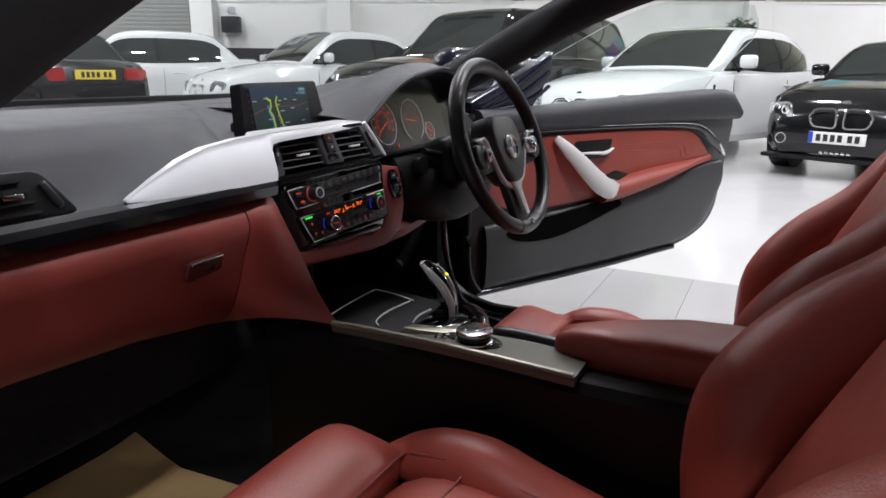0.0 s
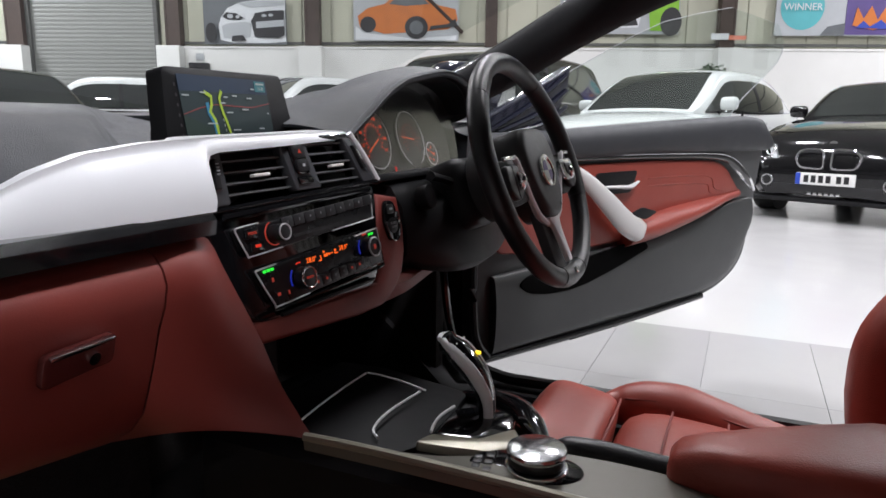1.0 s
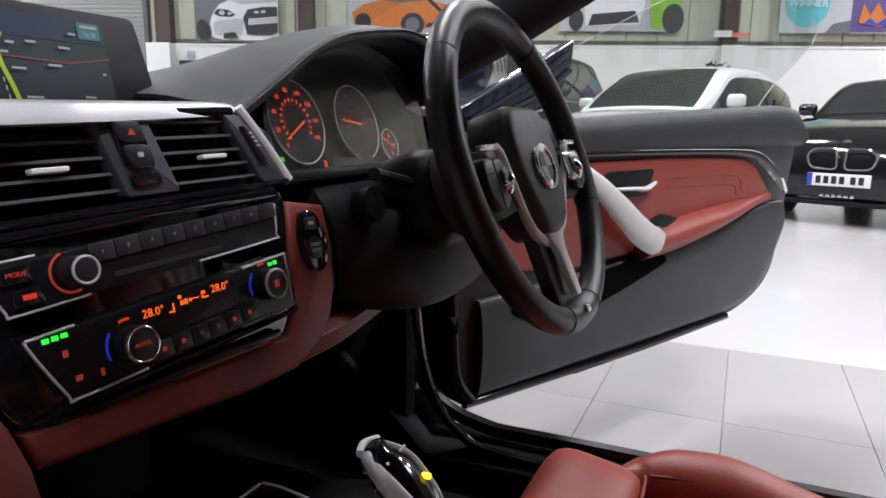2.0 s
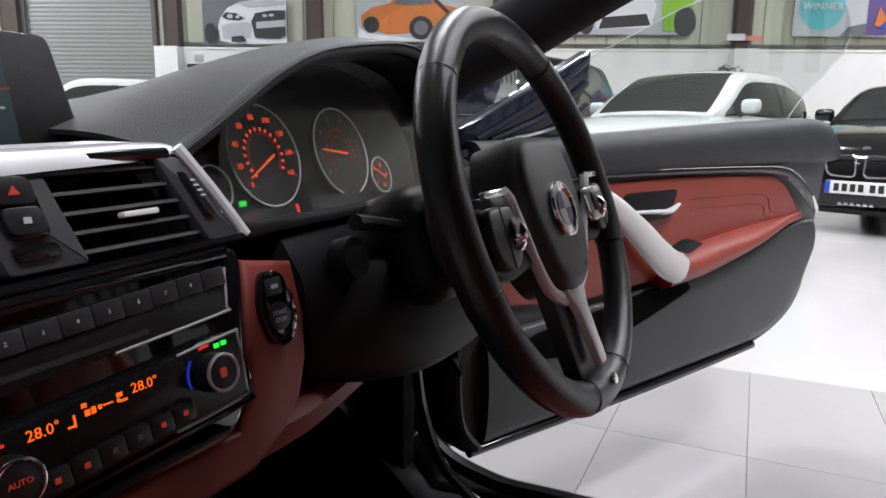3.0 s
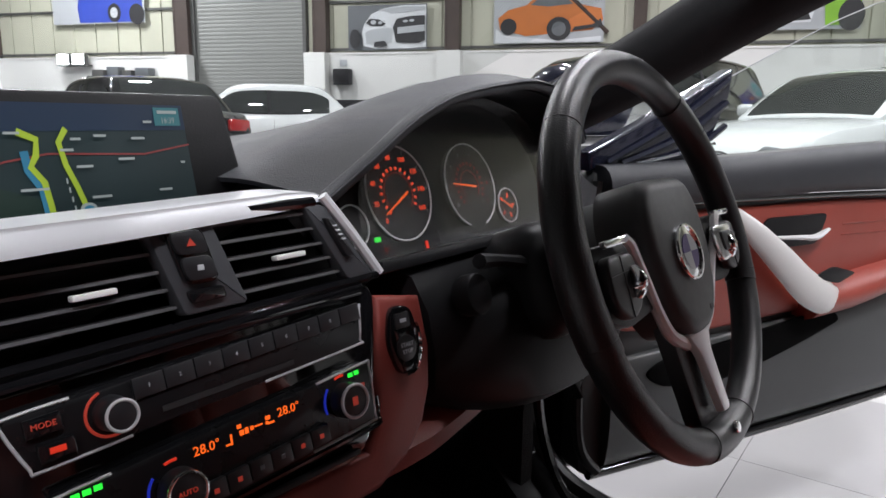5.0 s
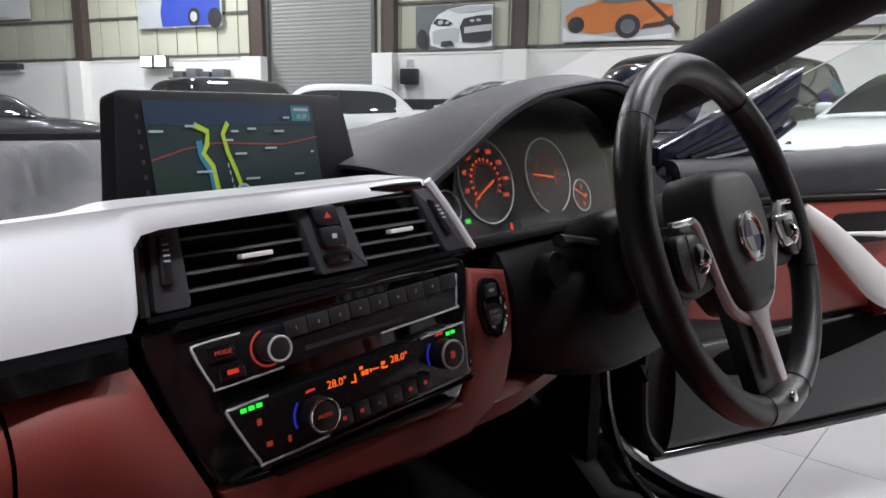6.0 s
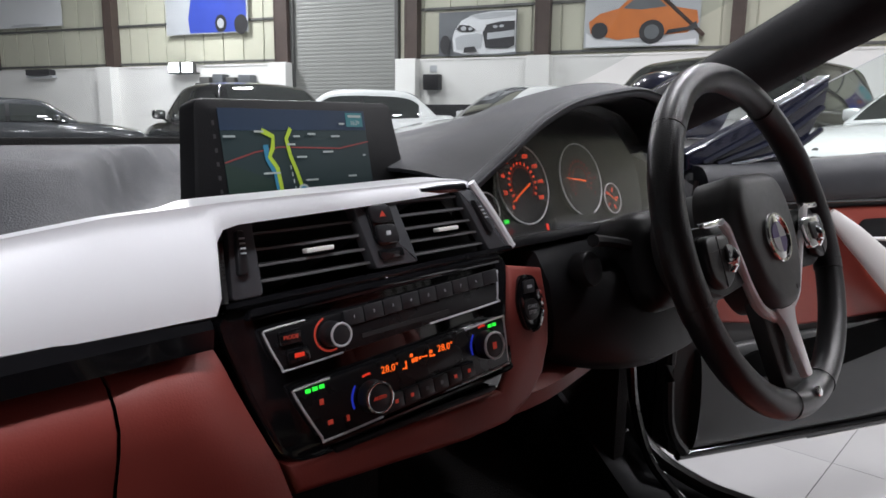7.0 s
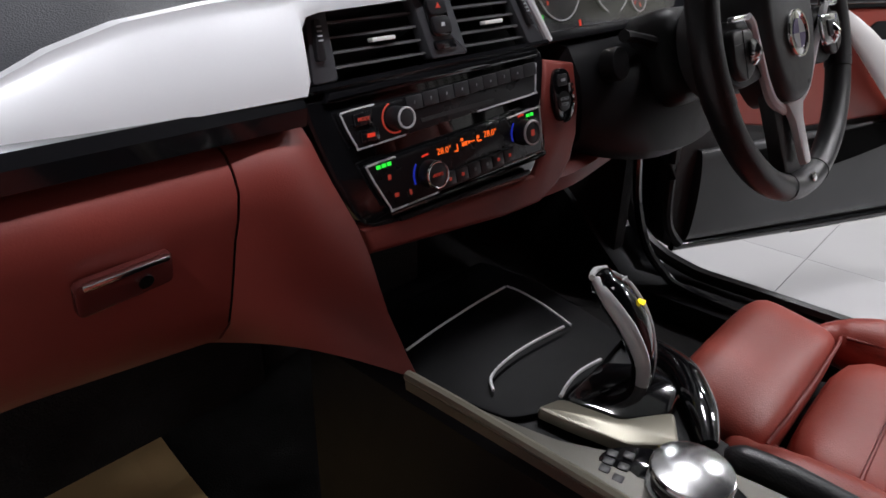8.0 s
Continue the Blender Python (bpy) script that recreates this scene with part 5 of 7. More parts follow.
part("clock_digits", text_bm("16:39", 0.0062, MAPM @ Matrix.Translation((0.0865, 0.0295, 0.0242)), 0.0001), MAPTEXT, SCR, "", False)
part("clock_bar", slab(bmesh.new(), [(0.077, 0.0345), (0.096, 0.0345), (0.096, 0.0368), (0.077, 0.0368)], 0.0003, MAPM @ Matrix.Translation((0, 0, 0.0242))), MAPTEXT, SCR, "", False)
for x, y, w in ((-0.078, 0.017, 0.013), (-0.044, 0.021, 0.011), (0.002, 0.017, 0.008), (0.022, 0.019, 0.010), (0.055, 0.017, 0.012), (0.066, 0.0285, 0.008), (0.006, -0.001, 0.013), (0.042, 0.003, 0.014), (0.074, -0.020, 0.012), (0.016, -0.0215, 0.016), (-0.034, -0.014, 0.020), (0.058, -0.034, 0.011), (0.095, -0.001, 0.004), (0.096, -0.028, 0.006), (-0.006, 0.010, 0.010), (-0.030, -0.052, 0.010)):
    scr([(x - w / 2, y - 0.0008), (x + w / 2, y - 0.0008), (x + w / 2, y + 0.0008), (x - w / 2, y + 0.0008)], MAPTEXT, "map_label_bar", 8)
for k in range(9):
    scr([(-0.0935, 0.030 - 0.011 * k), (-0.0905, 0.030 - 0.011 * k), (-0.0905, 0.0265 - 0.011 * k), (-0.0935, 0.0265 - 0.011 * k)], P_BLACK, "side_icon", 1)
part("screen_foot", boxm(0.005, 0.345, 0.875, 0.15, 0.03, 0.05, 0.006), BLACKP, SCR)

# ---- dials
CM = frame_m((0, 0.25, 0.86), (1, 0, 0), (0, 0.3, 1))


def cp(x, z, out=0.0):
    return CM @ Matrix.Translation((x, (z - 0.86) * 1.044, out))


b = slab(bmesh.new(), [(x, (z - 0.86) * 1.044) for x, z in rounded([(0.195, 0.822), (0.56, 0.822), (0.57, 0.90), (0.52, 0.96), (0.44, 0.978), (0.36, 0.975), (0.28, 0.955), (0.20, 0.90)], 0.03)], 0.01, CM @ Matrix.Translation((0, 0, -0.022)))
DIALS = part("instrument_panel", b, BLACKP, COUPE, "round dials lit orange behind a clear lens")
b = bmesh.new()
box(b, 0.37, (0.8205 - 0.86) * 1.044, 0.012, 0.37, 0.012, 0.05, 0.004, m=CM)
part("lower_lip", b, BLACKP, DIALS)
for x, z, r in ((0.2760, 0.8830, 0.0470), (0.4000, 0.8825, 0.0470), (0.4690, 0.8545, 0.0205), (0.2030, 0.859, 0.0195)):
    b = bmesh.new()
    disc(b, r, 0.004, cp(x, z, -0.010), 40)
    dl = part("dial_face", b, INK, DIALS, "black dial face")
    b = bmesh.new()
    ring(b, r, 0.0009, cp(x, z, -0.004), 56, 8)
    part("dial_ring", b, SATIN, dl, "silver dial ring")
    big = r > 0.03
    if big:
        sp = x < 0.3
        cnt = 9 if sp else 8
        for k in range(cnt):
            a = radians(225 - 254 * k / (cnt - 1)) if sp else radians(214 - 248 * k / (cnt - 1))
            words = str(20 * k) if sp else str(k)
            part("dial_number", text_bm(words, 0.0074 if sp else 0.0066, cp(x + 0.0355 * math.cos(a), z + 0.0342 * math.sin(a), -0.0055), 0.0002), E_DIAL if sp else (P_LIGHT if k < 6 else E_REDDIM), dl, "", False)
            t = cp(x, z, -0.0055) @ Matrix.Rotation(a, 4, "Z")
            part("dial_tick", box(bmesh.new(), 0.0438, 0, 0, 0.0045, 0.0009, 0.0004, m=t), P_LIGHT, dl, "", False)
        bb = bmesh.new()
        for k in range(17):
            a = radians(225 - 254 * k / 16)
            box(bb, 0.0248, 0, 0, 0.0034, 0.0024, 0.0004, m=cp(x, z, -0.0055) @ Matrix.Rotation(a, 4, "Z"))
        part("inner_scale", bb, E_DIAL if sp else E_REDDIM, dl, "", False)
        bb = bmesh.new()
        ring(bb, 0.0205 if sp else 0.017, 0.0004, cp(x, z, -0.0055), 32, 5, -45, 225)
        part("inner_arc", bb, E_REDDIM, dl)
        a = radians(207) if sp else radians(172)
        nb = bmesh.new()
        slab(nb, [(-0.002, -0.0012), (0.041, -0.0005), (0.041, 0.0005), (-0.002, 0.0012)], 0.0006, cp(x + (0.009 if sp else 0.006), z + (-0.001 if sp else -0.002), -0.003) @ Matrix.Rotation(a, 4, "Z"))
        part("needle", nb, E_AMBER, dl, "orange needle", False)
    else:
        for k in range(5 if x > 0.3 else 0):
            a = radians(140 - 70 * k)
            part("dial_tick", box(bmesh.new(), 0.0125, 0, 0, 0.006, 0.003, 0.0004, m=cp(x, z, -0.0055) @ Matrix.Rotation(a, 4, "Z")), E_DIAL if k != 4 else E_RED, dl, "", False)
        if x < 0.3:
            continue
        nb = bmesh.new()
        slab(nb, [(-0.008, -0.001), (0.014, -0.0004), (0.014, 0.0004), (-0.008, 0.001)], 0.0006, cp(x, z, -0.003) @ Matrix.Rotation(radians(148), 4, "Z"))
        part("needle", nb, E_AMBER, dl, "orange needle", False)
part("green_light", box(bmesh.new(), 0.2257, (0.844 - 0.86) * 1.044, 0.0, 0.008, 0.0045, 0.001, m=CM), E_GREEN, DIALS, "green warning light", False)
part("red_light", box(bmesh.new(), 0.2570, (0.8305 - 0.86) * 1.044, 0.030, 0.0035, 0.007, 0.001, m=CM), E_RED, DIALS, "red warning light", False)
part("trip_display", box(bmesh.new(), 0.362, (0.8345 - 0.86) * 1.044, 0.0, 0.09, 0.012, 0.001, m=CM), BUTTON, DIALS, "", False)
# clear lens, leaning back
b = slab(bmesh.new(), [(x, (z - 0.86) * 1.044) for x, z in rounded([(0.198, 0.826), (0.56, 0.826), (0.567, 0.90), (0.52, 0.957), (0.44, 0.974), (0.36, 0.971), (0.285, 0.952), (0.205, 0.90)], 0.03)], 0.001, CM @ Matrix.Translation((0, 0, 0.006)) @ Matrix.Rotation(radians(4), 4, "X"))
ln = part("lens", b, CLUSTERGLASS, DIALS, "clear lens")
ln.visible_shadow = False

# knee panel under the dials, and the red edge below it
rows = []
for i in range(17):
    x = 0.225 + 0.475 * i / 16
    u = i / 16
    d = 0.055 * math.sin(math.pi * u ** 0.8)
    lo = 0.035 * math.sin(math.pi * u ** 0.8)
    rows.append([(x, 0.235, 0.822), (x, 0.205 - d * 0.2, 0.815), (x, 0.186 - d * 0.6, 0.785), (x, 0.178 - d * 0.95, 0.745 - lo * 0.5), (x, 0.178 - d, 0.715 - lo), (x, 0.192 - d * 0.9, 0.700 - lo), (x, 0.25, 0.690), (x, 0.26, 0.80)])
part("knee_panel", loft(bmesh.new(), rows), BLACKP, COUPE, "matt black lower steering panel", angle=50)
rows = []
for i in range(17):
    u = i / 16
    x = 0.110 + 0.40 * u
    z = 0.664 + 0.036 * u
    y = 0.174 + 0.02 * u + 0.022 * (1 - ease(u / 0.3))
    h = 0.016 - 0.007 * u
    rows.append([(x, y, z + h), (x, y - 0.010, z + h * 0.5), (x, y - 0.008, z - h * 0.7), (x, y + 0.02, z - h), (x, y + 0.03, z + h * 0.8)])
part("red_lower_edge", loft(bmesh.new(), rows), REDP, COUPE, "coral red lower edge of the dashboard", angle=50)

# ---- steering wheel
SW = frame_m((0.3936, 0.0353, 0.8364), (0.998, -0.064, 0), (0, 0.355, 0.935))
b = bmesh.new()
ring(b, 0.1770, 0.0158, SW, 72, 16, squash=0.95)
WHEEL = part("steering_wheel", b, WLEATHER, COUPE, "thick black leather steering wheel with a silver lower spoke")
for a in (139, 38, 255, 285, 196, -16):
    b = bmesh.new()
    ar = radians(a)
    sm = SW @ Matrix.Translation((0.1765 * math.cos(ar), 0.1765 * math.sin(ar), 0)) @ Matrix.Rotation(ar, 4, "Z") @ Matrix.Rotation(radians(90), 4, "X")
    ring(b, 0.01585, 0.0006, sm, 28, 6)
    part("seam", b, INK, WHEEL)
# grips
for a0, a1 in ((125, 200), (-20, 55)):
    b = bmesh.new()
    ring(b, 0.1762, 0.0168, SW, 30, 14, a0, a1, 0.95)
    part("grip", b, WLEATHER, WHEEL)
pad = rounded([(-0.050, 0.078), (0.050, 0.078), (0.070, 0.045), (0.072, 0.0), (0.056, -0.052), (0.026, -0.086), (-0.026, -0.086), (-0.056, -0.052), (-0.072, 0.0), (-0.070, 0.045)], 0.025, 5)
b = bmesh.new()
slab(b, pad, 0.050, SW @ Matrix.Translation((0.0, -0.004, -0.034)) @ Matrix.Diagonal((0.93, 0.90, 1, 1)), 0.014, 4)
part("airbag_cover", b, material("grained_airbag_cover", (0.030, 0.030, 0.031), 0.5, var=0.1, scale=20, grain=0.4, grain_scale=700, depth=0.0004), WHEEL, "grained dark grey airbag cover")
b = bmesh.new()
disc(b, 0.0262, 0.004, SW @ Matrix.Translation((0.0, -0.007, 0.0155)), 36, bevel=0.001)
em = part("emblem", b, CHROME, WHEEL, "round chrome emblem")
for k, mt in enumerate((P_LIGHT, P_PURPLE, P_LIGHT, P_PURPLE)):
    q = [(0, 0)] + [(0.0165 * math.cos(radians(90 * k + 15 * j)), 0.0165 * math.sin(radians(90 * k + 15 * j))) for j in range(7)]
    part("emblem_quarter", slab(bmesh.new(), q, 0.0006, SW @ Matrix.Translation((0.0, -0.007, 0.0196))), mt, em, "", False)
b = bmesh.new()
ring(b, 0.0248, 0.0016, SW @ Matrix.Translation((0.0, -0.007, 0.0195)), 36, 6)
part("emblem_ring", b, CHROME, em)
part("airbag_mark", box(bmesh.new(), 0.022, -0.062, 0.0162, 0.008, 0.005, 0.0005, m=SW), INK, WHEEL, "", False)
# side spokes with keys
for s in (1, -1):
    b = bmesh.new()
    slab(b, rounded([(s * 0.060, 0.020), (s * 0.157, 0.020), (s * 0.162, -0.034), (s * 0.118, -0.050), (s * 0.06, -0.044)], 0.012), 0.018, SW @ Matrix.Translation((0, 0, -0.014)), 0.004)
    part("side_spoke", b, BLACKP, WHEEL)
    b = bmesh.new()
    slab(b, rounded([(s * 0.100, 0.010), (s * 0.149, 0.010), (s * 0.152, -0.028), (s * 0.128, -0.044), (s * 0.104, -0.034)], 0.011, 4), 0.009, SW @ Matrix.Translation((0, 0, 0.005)), 0.004, 3)
    kp = part("key_pad", b, BUTTON, WHEEL)
    for x0, y0, x1, y1 in ((0.104, -0.004, 0.149, -0.006), (0.126, 0.008, 0.128, -0.040)):
        b = bmesh.new()
        bar(b, [SW @ Vector((s * x0, y0, 0.0142)), SW @ Vector((s * x1, y1, 0.0142))], 0.0006, 5, 2)
        part("key_gap", b, INK, kp)
    b = bmesh.new()
    bar(b, [SW @ Vector((s * 0.110, -0.004, 0.013)), SW @ Vector((s * 0.113, -0.015, 0.018)), SW @ Vector((s * 0.114, -0.026, 0.013))], [0.005, 0.0075, 0.005], 10, 5)
    part("roller_key", b, CHROME, kp, "chrome roller key")
    if s > 0:
        b = bmesh.new()
        slab(b, rounded([(0.078, 0.008), (0.134, 0.007), (0.130, -0.026), (0.084, -0.030)], 0.010, 4), 0.005, SW @ Matrix.Translation((0, 0, 0.0125)), 0.002)
        part("key_frame", b, ALU, kp, "chrome key frame")
        b = bmesh.new()
        slab(b, rounded([(0.092, 0.001), (0.121, 0.000), (0.118, -0.018), (0.095, -0.020)], 0.005, 4), 0.003, SW @ Matrix.Translation((0, 0, 0.0165)), 0.001)
        part("frame_key", b, BUTTON, kp, "dark key in the frame")
    b = bmesh.new()
    slab(b, rounded([(s * 0.100, 0.0165), (s * 0.145, 0.0165), (s * 0.145, 0.0225), (s * 0.102, 0.0235)], 0.003), 0.005, SW @ Matrix.Translation((0, 0, 0.010)), 0.0015)
    part("chrome_blade", b, CHROME, WHEEL, "chrome blade")
    # silver line from the spoke round the cover to the lower spoke
    b = bmesh.new()
    pts = [(s * 0.108, 0.020, 0.013), (s * 0.100, 0.013, 0.013), (s * 0.091, -0.004, 0.011), (s * 0.078, -0.023, 0.007), (s * 0.064, -0.048, 0.003), (s * 0.046, -0.072, 0.000), (s * 0.016, -0.087, -0.002)]
    bar(b, [SW @ Vector(p) for p in pts], [0.0046, 0.0044, 0.0043, 0.0046, 0.0052, 0.006, 0.0066], 8, 5)
    part("silver_line", b, SATIN, WHEEL, "satin silver line")
b = bmesh.new()
slab(b, rounded([(-0.026, -0.078), (0.026, -0.078), (0.0125, -0.100), (0.0085, -0.155), (-0.0085, -0.155), (-0.0125, -0.100)], 0.006), 0.008, SW @ Matrix.Translation((0, 0, -0.006)) @ Matrix.Rotation(radians(-4), 4, "X"), 0.003)
part("lower_spoke", b, SATIN, WHEEL, "satin silver lower spoke")
b = bmesh.new()
slab(b, rounded([(-0.040, -0.060), (0.040, -0.060), (0.030, -0.164), (-0.030, -0.164)], 0.012), 0.016, SW @ Matrix.Translation((0, 0, -0.018)), 0.004)
part("spoke_back", b, WLEATHER, WHEEL)
b = bmesh.new()
disc(b, 0.0055, 0.004, SW @ Matrix.Translation((0, -0.170, 0.0135)), 20, bevel=0.001)
part("rim_badge", b, CHROME, WHEEL)
b = bmesh.new()
disc(b, 0.062, 0.085, SW @ Matrix.Translation((0, 0, -0.095)), 36, 0.058, 0.006)
part("wheel_boss", b, DOORGREY, WHEEL)
b = bmesh.new()
box(b, 0, 0, -0.155, 0.13, 0.12, 0.13, 0.03, m=SW, segs=3)
COL = part("column_shroud", b, BLACKP, COUPE, "matt black steering column shroud")
for s, dz in ((1, 0.02), (-1, 0.02)):
    b = bmesh.new()
    bar(b, [SW @ Vector((s * 0.05, dz, -0.12)), SW @ Vector((s * 0.10, dz + 0.010, -0.115)), SW @ Vector((s * 0.145, dz + 0.014, -0.105))], [0.008, 0.006, 0.007], 8, 4)
    part("stalk", b, BLACKP, COL, "black column stalk")
b = bmesh.new()
disc(b, 0.019, 0.02, frame_m((0.262, 0.175, 0.795), (1, 0, 0), (0, 0.3, 1)), 24, bevel=0.003)
part("light_switch", b, BLACKP, COL)

# ---- console
rows = []
for y, r in ((0.26, 0.12), (0.12, 0.118), (0.02, 0.100), (-0.04, 0.070), (-0.09, 0.036), (-0.14, 0.022), (-0.30, 0.022), (-0.40, 0.05), (-0.62, 0.06)):
    rows.append([(-0.118, y, 0.20), (-0.118, y, 0.49), (-0.116, y, 0.562), (-0.104, y, 0.575), (r - 0.018, y, 0.572), (r - 0.004, y, 0.560), (r, y, 0.47), (r + 0.01, y, 0.20)])
CON = part("centre_console", loft(bmesh.new(), rows), BLACKP, COUPE, "black centre console with a pearl satin trim", angle=40)
# long pearl strip and plate
rows = []
for i in range(27):
    u = i / 26
    y = 0.118 - 0.40 * u
    z = 0.591 - 0.006 * u + 0.004 * math.sin(math.pi * u)
    xi = interp(u, [(0, -0.1165), (0.11, -0.113), (0.195, -0.108), (0.34, -0.097), (0.456, -0.075), (0.553, -0.046), (0.62, -0.036), (0.75, -0.030), (1.0, -0.028)])
    rows.append([(-0.121, y, z - 0.012), (-0.122, y, z - 0.002), (-0.1185, y, z + 0.002), (xi, y, z - 0.001), (xi, y, z - 0.010)])
part("pearl_trim", loft(bmesh.new(), rows), TRIMSATIN, CON, "pearl satin console trim", angle=40)
b = bmesh.new()
bar(b, [(-0.118, 0.119, 0.592), (-0.1185, 0.05, 0.5945), (-0.1185, -0.1, 0.594), (-0.116, -0.28, 0.587)], 0.0048, 8, 6)
part("trim_edge", b, PEARL, CON)
# open tray in front of the lever
tray = rounded([(-0.108, 0.225), (0.112, 0.225), (0.116, 0.15), (0.086, 0.022), (-0.048, 0.004), (-0.092, 0.030), (-0.106, 0.10)], 0.012)
b = bmesh.new()
slab(b, tray, 0.006, Matrix.Translation((0, 0, 0.5745)), 0.002)
tr = part("tray", b, TRAYBLACK, CON, "satin black tray")
for pts, r in (([(-0.088, 0.150, 0.588), (-0.04, 0.154, 0.589), (0.02, 0.157, 0.589), (0.068, 0.157, 0.589)], 0.0013), ([(0.070, 0.156, 0.589), (0.072, 0.136, 0.588), (0.066, 0.100, 0.587), (0.056, 0.066, 0.586)], 0.0012),
               ([(0.046, 0.068, 0.588), (-0.006, 0.0745, 0.588), (-0.042, 0.074, 0.588), (-0.066, 0.069, 0.587), (-0.076, 0.058, 0.585)], 0.0014)):
    b = bmesh.new()
    bar(b, pts, r, 6, 4)
    part("tray_line", b, SATIN, tr)
# lever with its surround
bez = rounded([(-0.046, 0.008), (0.022, 0.012), (0.050, -0.022), (0.040, -0.055), (-0.004, -0.066), (-0.036, -0.040)], 0.010)
b = bmesh.new()
slab(b, bez, 0.008, Matrix.Translation((0, 0, 0.579)), 0.003)
part("lever_surround", b, PIANO, CON, "gloss black lever surround")
b = bmesh.new()
slab(b, rounded([(-0.073, 0.017), (-0.048, 0.009), (-0.038, -0.040), (-0.012, -0.058), (0.000, -0.068), (-0.034, -0.088), (-0.060, -0.060), (-0.069, -0.016)], 0.006), 0.010, Matrix.Translation((0, 0, 0.5785)), 0.003)
part("surround_edge", b, PEARL, CON, "pearl satin wedge beside the lever")
b = bmesh.new()
bar(b, [(-0.049, 0.009, 0.59), (-0.030, 0.014, 0.59), (-0.008, 0.016, 0.59), (0.020, 0.012, 0.59)], 0.0017, 6, 4)
part("surround_line", b, SATIN, CON)
LEV = [(0.024, -0.026, 0.580), (0.025, -0.024, 0.606), (0.026, -0.010, 0.634), (0.027, 0.012, 0.655), (0.028, 0.030, 0.664)]
b = bmesh.new()
bar(b, LEV, [0.012, 0.014, 0.0195, 0.0215, 0.013], 14, 6, 0.66, up=(0, 1, 0.4))
lev = part("gear_lever", b, PIANO, CON, "gloss black and chrome gear lever")
for s, rr in ((1, [0.003, 0.0034, 0.0040, 0.0040, 0.0030]), (-1, [0.0062, 0.0072, 0.0076, 0.0066, 0.0045])):
    b = bmesh.new()
    bar(b, [(p[0] + s * w, p[1] - 0.004, p[2] + 0.003) for p, w in zip(LEV, (0.008, 0.0100, 0.0155, 0.0175, 0.0100))], rr, 10, 6, 0.8, up=(1, 0, 0))
    part("chrome_side", b, SATIN, lev, "satin chrome side of the lever")
b = bmesh.new()
bar(b, [(0.016, 0.029, 0.6685), (0.028, 0.033, 0.6695), (0.040, 0.029, 0.6685)], 0.0030, 8, 5)
part("chrome_top", b, SATIN, lev)
b = bmesh.new()
bar(b, [(0.014, 0.008, 0.6665), (0.042, 0.010, 0.6665)], 0.0012, 6, 2)
part("chrome_bridge", b, SATIN, lev)
b = bmesh.new()
box(b, 0.033, -0.011, 0.6540, 0.0035, 0.0065, 0.004, 0.001)
part("park_light", b, E_YELLOW, lev, "yellow lit mark")
b = bmesh.new()
bar(b, [(0.086, 0.03, 0.574), (0.080, -0.011, 0.581), (0.062, -0.047, 0.585), (0.024, -0.080, 0.585), (-0.010, -0.102, 0.582)], [0.008, 0.013, 0.015, 0.014, 0.007], 12, 5, 0.75)
part("console_side_rail", b, PIANO, CON)
# controller knob
om = Matrix.Translation((-0.081, -0.104, 0.5875)) @ Matrix.Rotation(radians(-78), 4, "Z")
b = bmesh.new()
slab(b, [(x, y) for x, y in oval(0, 0, 0.054, 0.033, 36)], 0.005, om, 0.0015)
cb = part("controller_base", b, PIANO, CON, "oval gloss black key panel")
for j in range(2):
    for k in range(3):
        part("key", box(bmesh.new(), -0.046 + 0.011 * j, (-0.012 + 0.012 * k) * (0.75 + 0.35 * j), 0.0048, 0.008, 0.008, 0.003, 0.001, m=om), BUTTON, cb)
km = Matrix.Translation((-0.077, -0.113, 0.5885))
b = bmesh.new()
disc(b, 0.0295, 0.007, km, 40, bevel=0.002)
kb = part("controller_knob", b, ALU, CON, "round controller knob with chrome rings")
b = bmesh.new()
disc(b, 0.0262, 0.010, km @ Matrix.Translation((0, 0, 0.0085)), 40, bevel=0.001)
part("knob_grip", b, BUTTON, kb)
b = bmesh.new()
disc(b, 0.0280, 0.007, km @ Matrix.Translation((0, 0, 0.0165)), 44, bevel=0.0015)
part("knob_band", b, ALU, kb)
b = bmesh.new()
ring(b, 0.0265, 0.0020, km @ Matrix.Translation((0, 0, 0.0205)), 44, 8)
part("knob_ring", b, CHROME, kb)
b = bmesh.new()
disc(b, 0.0245, 0.002, km @ Matrix.Translation((0, 0, 0.0202)), 40)
part("knob_top", b, PIANO, kb)
# hand brake
b = bmesh.new()
bar(b, [(-0.016, -0.116, 0.582), (-0.013, -0.128, 0.584), (-0.010, -0.16, 0.584), (-0.010, -0.20, 0.583), (-0.010, -0.28, 0.580)], [0.006, 0.0125, 0.0135, 0.0125, 0.012], 12, 5)
part("hand_brake", b, WLEATHER, COUPE, "black leather hand brake lever")


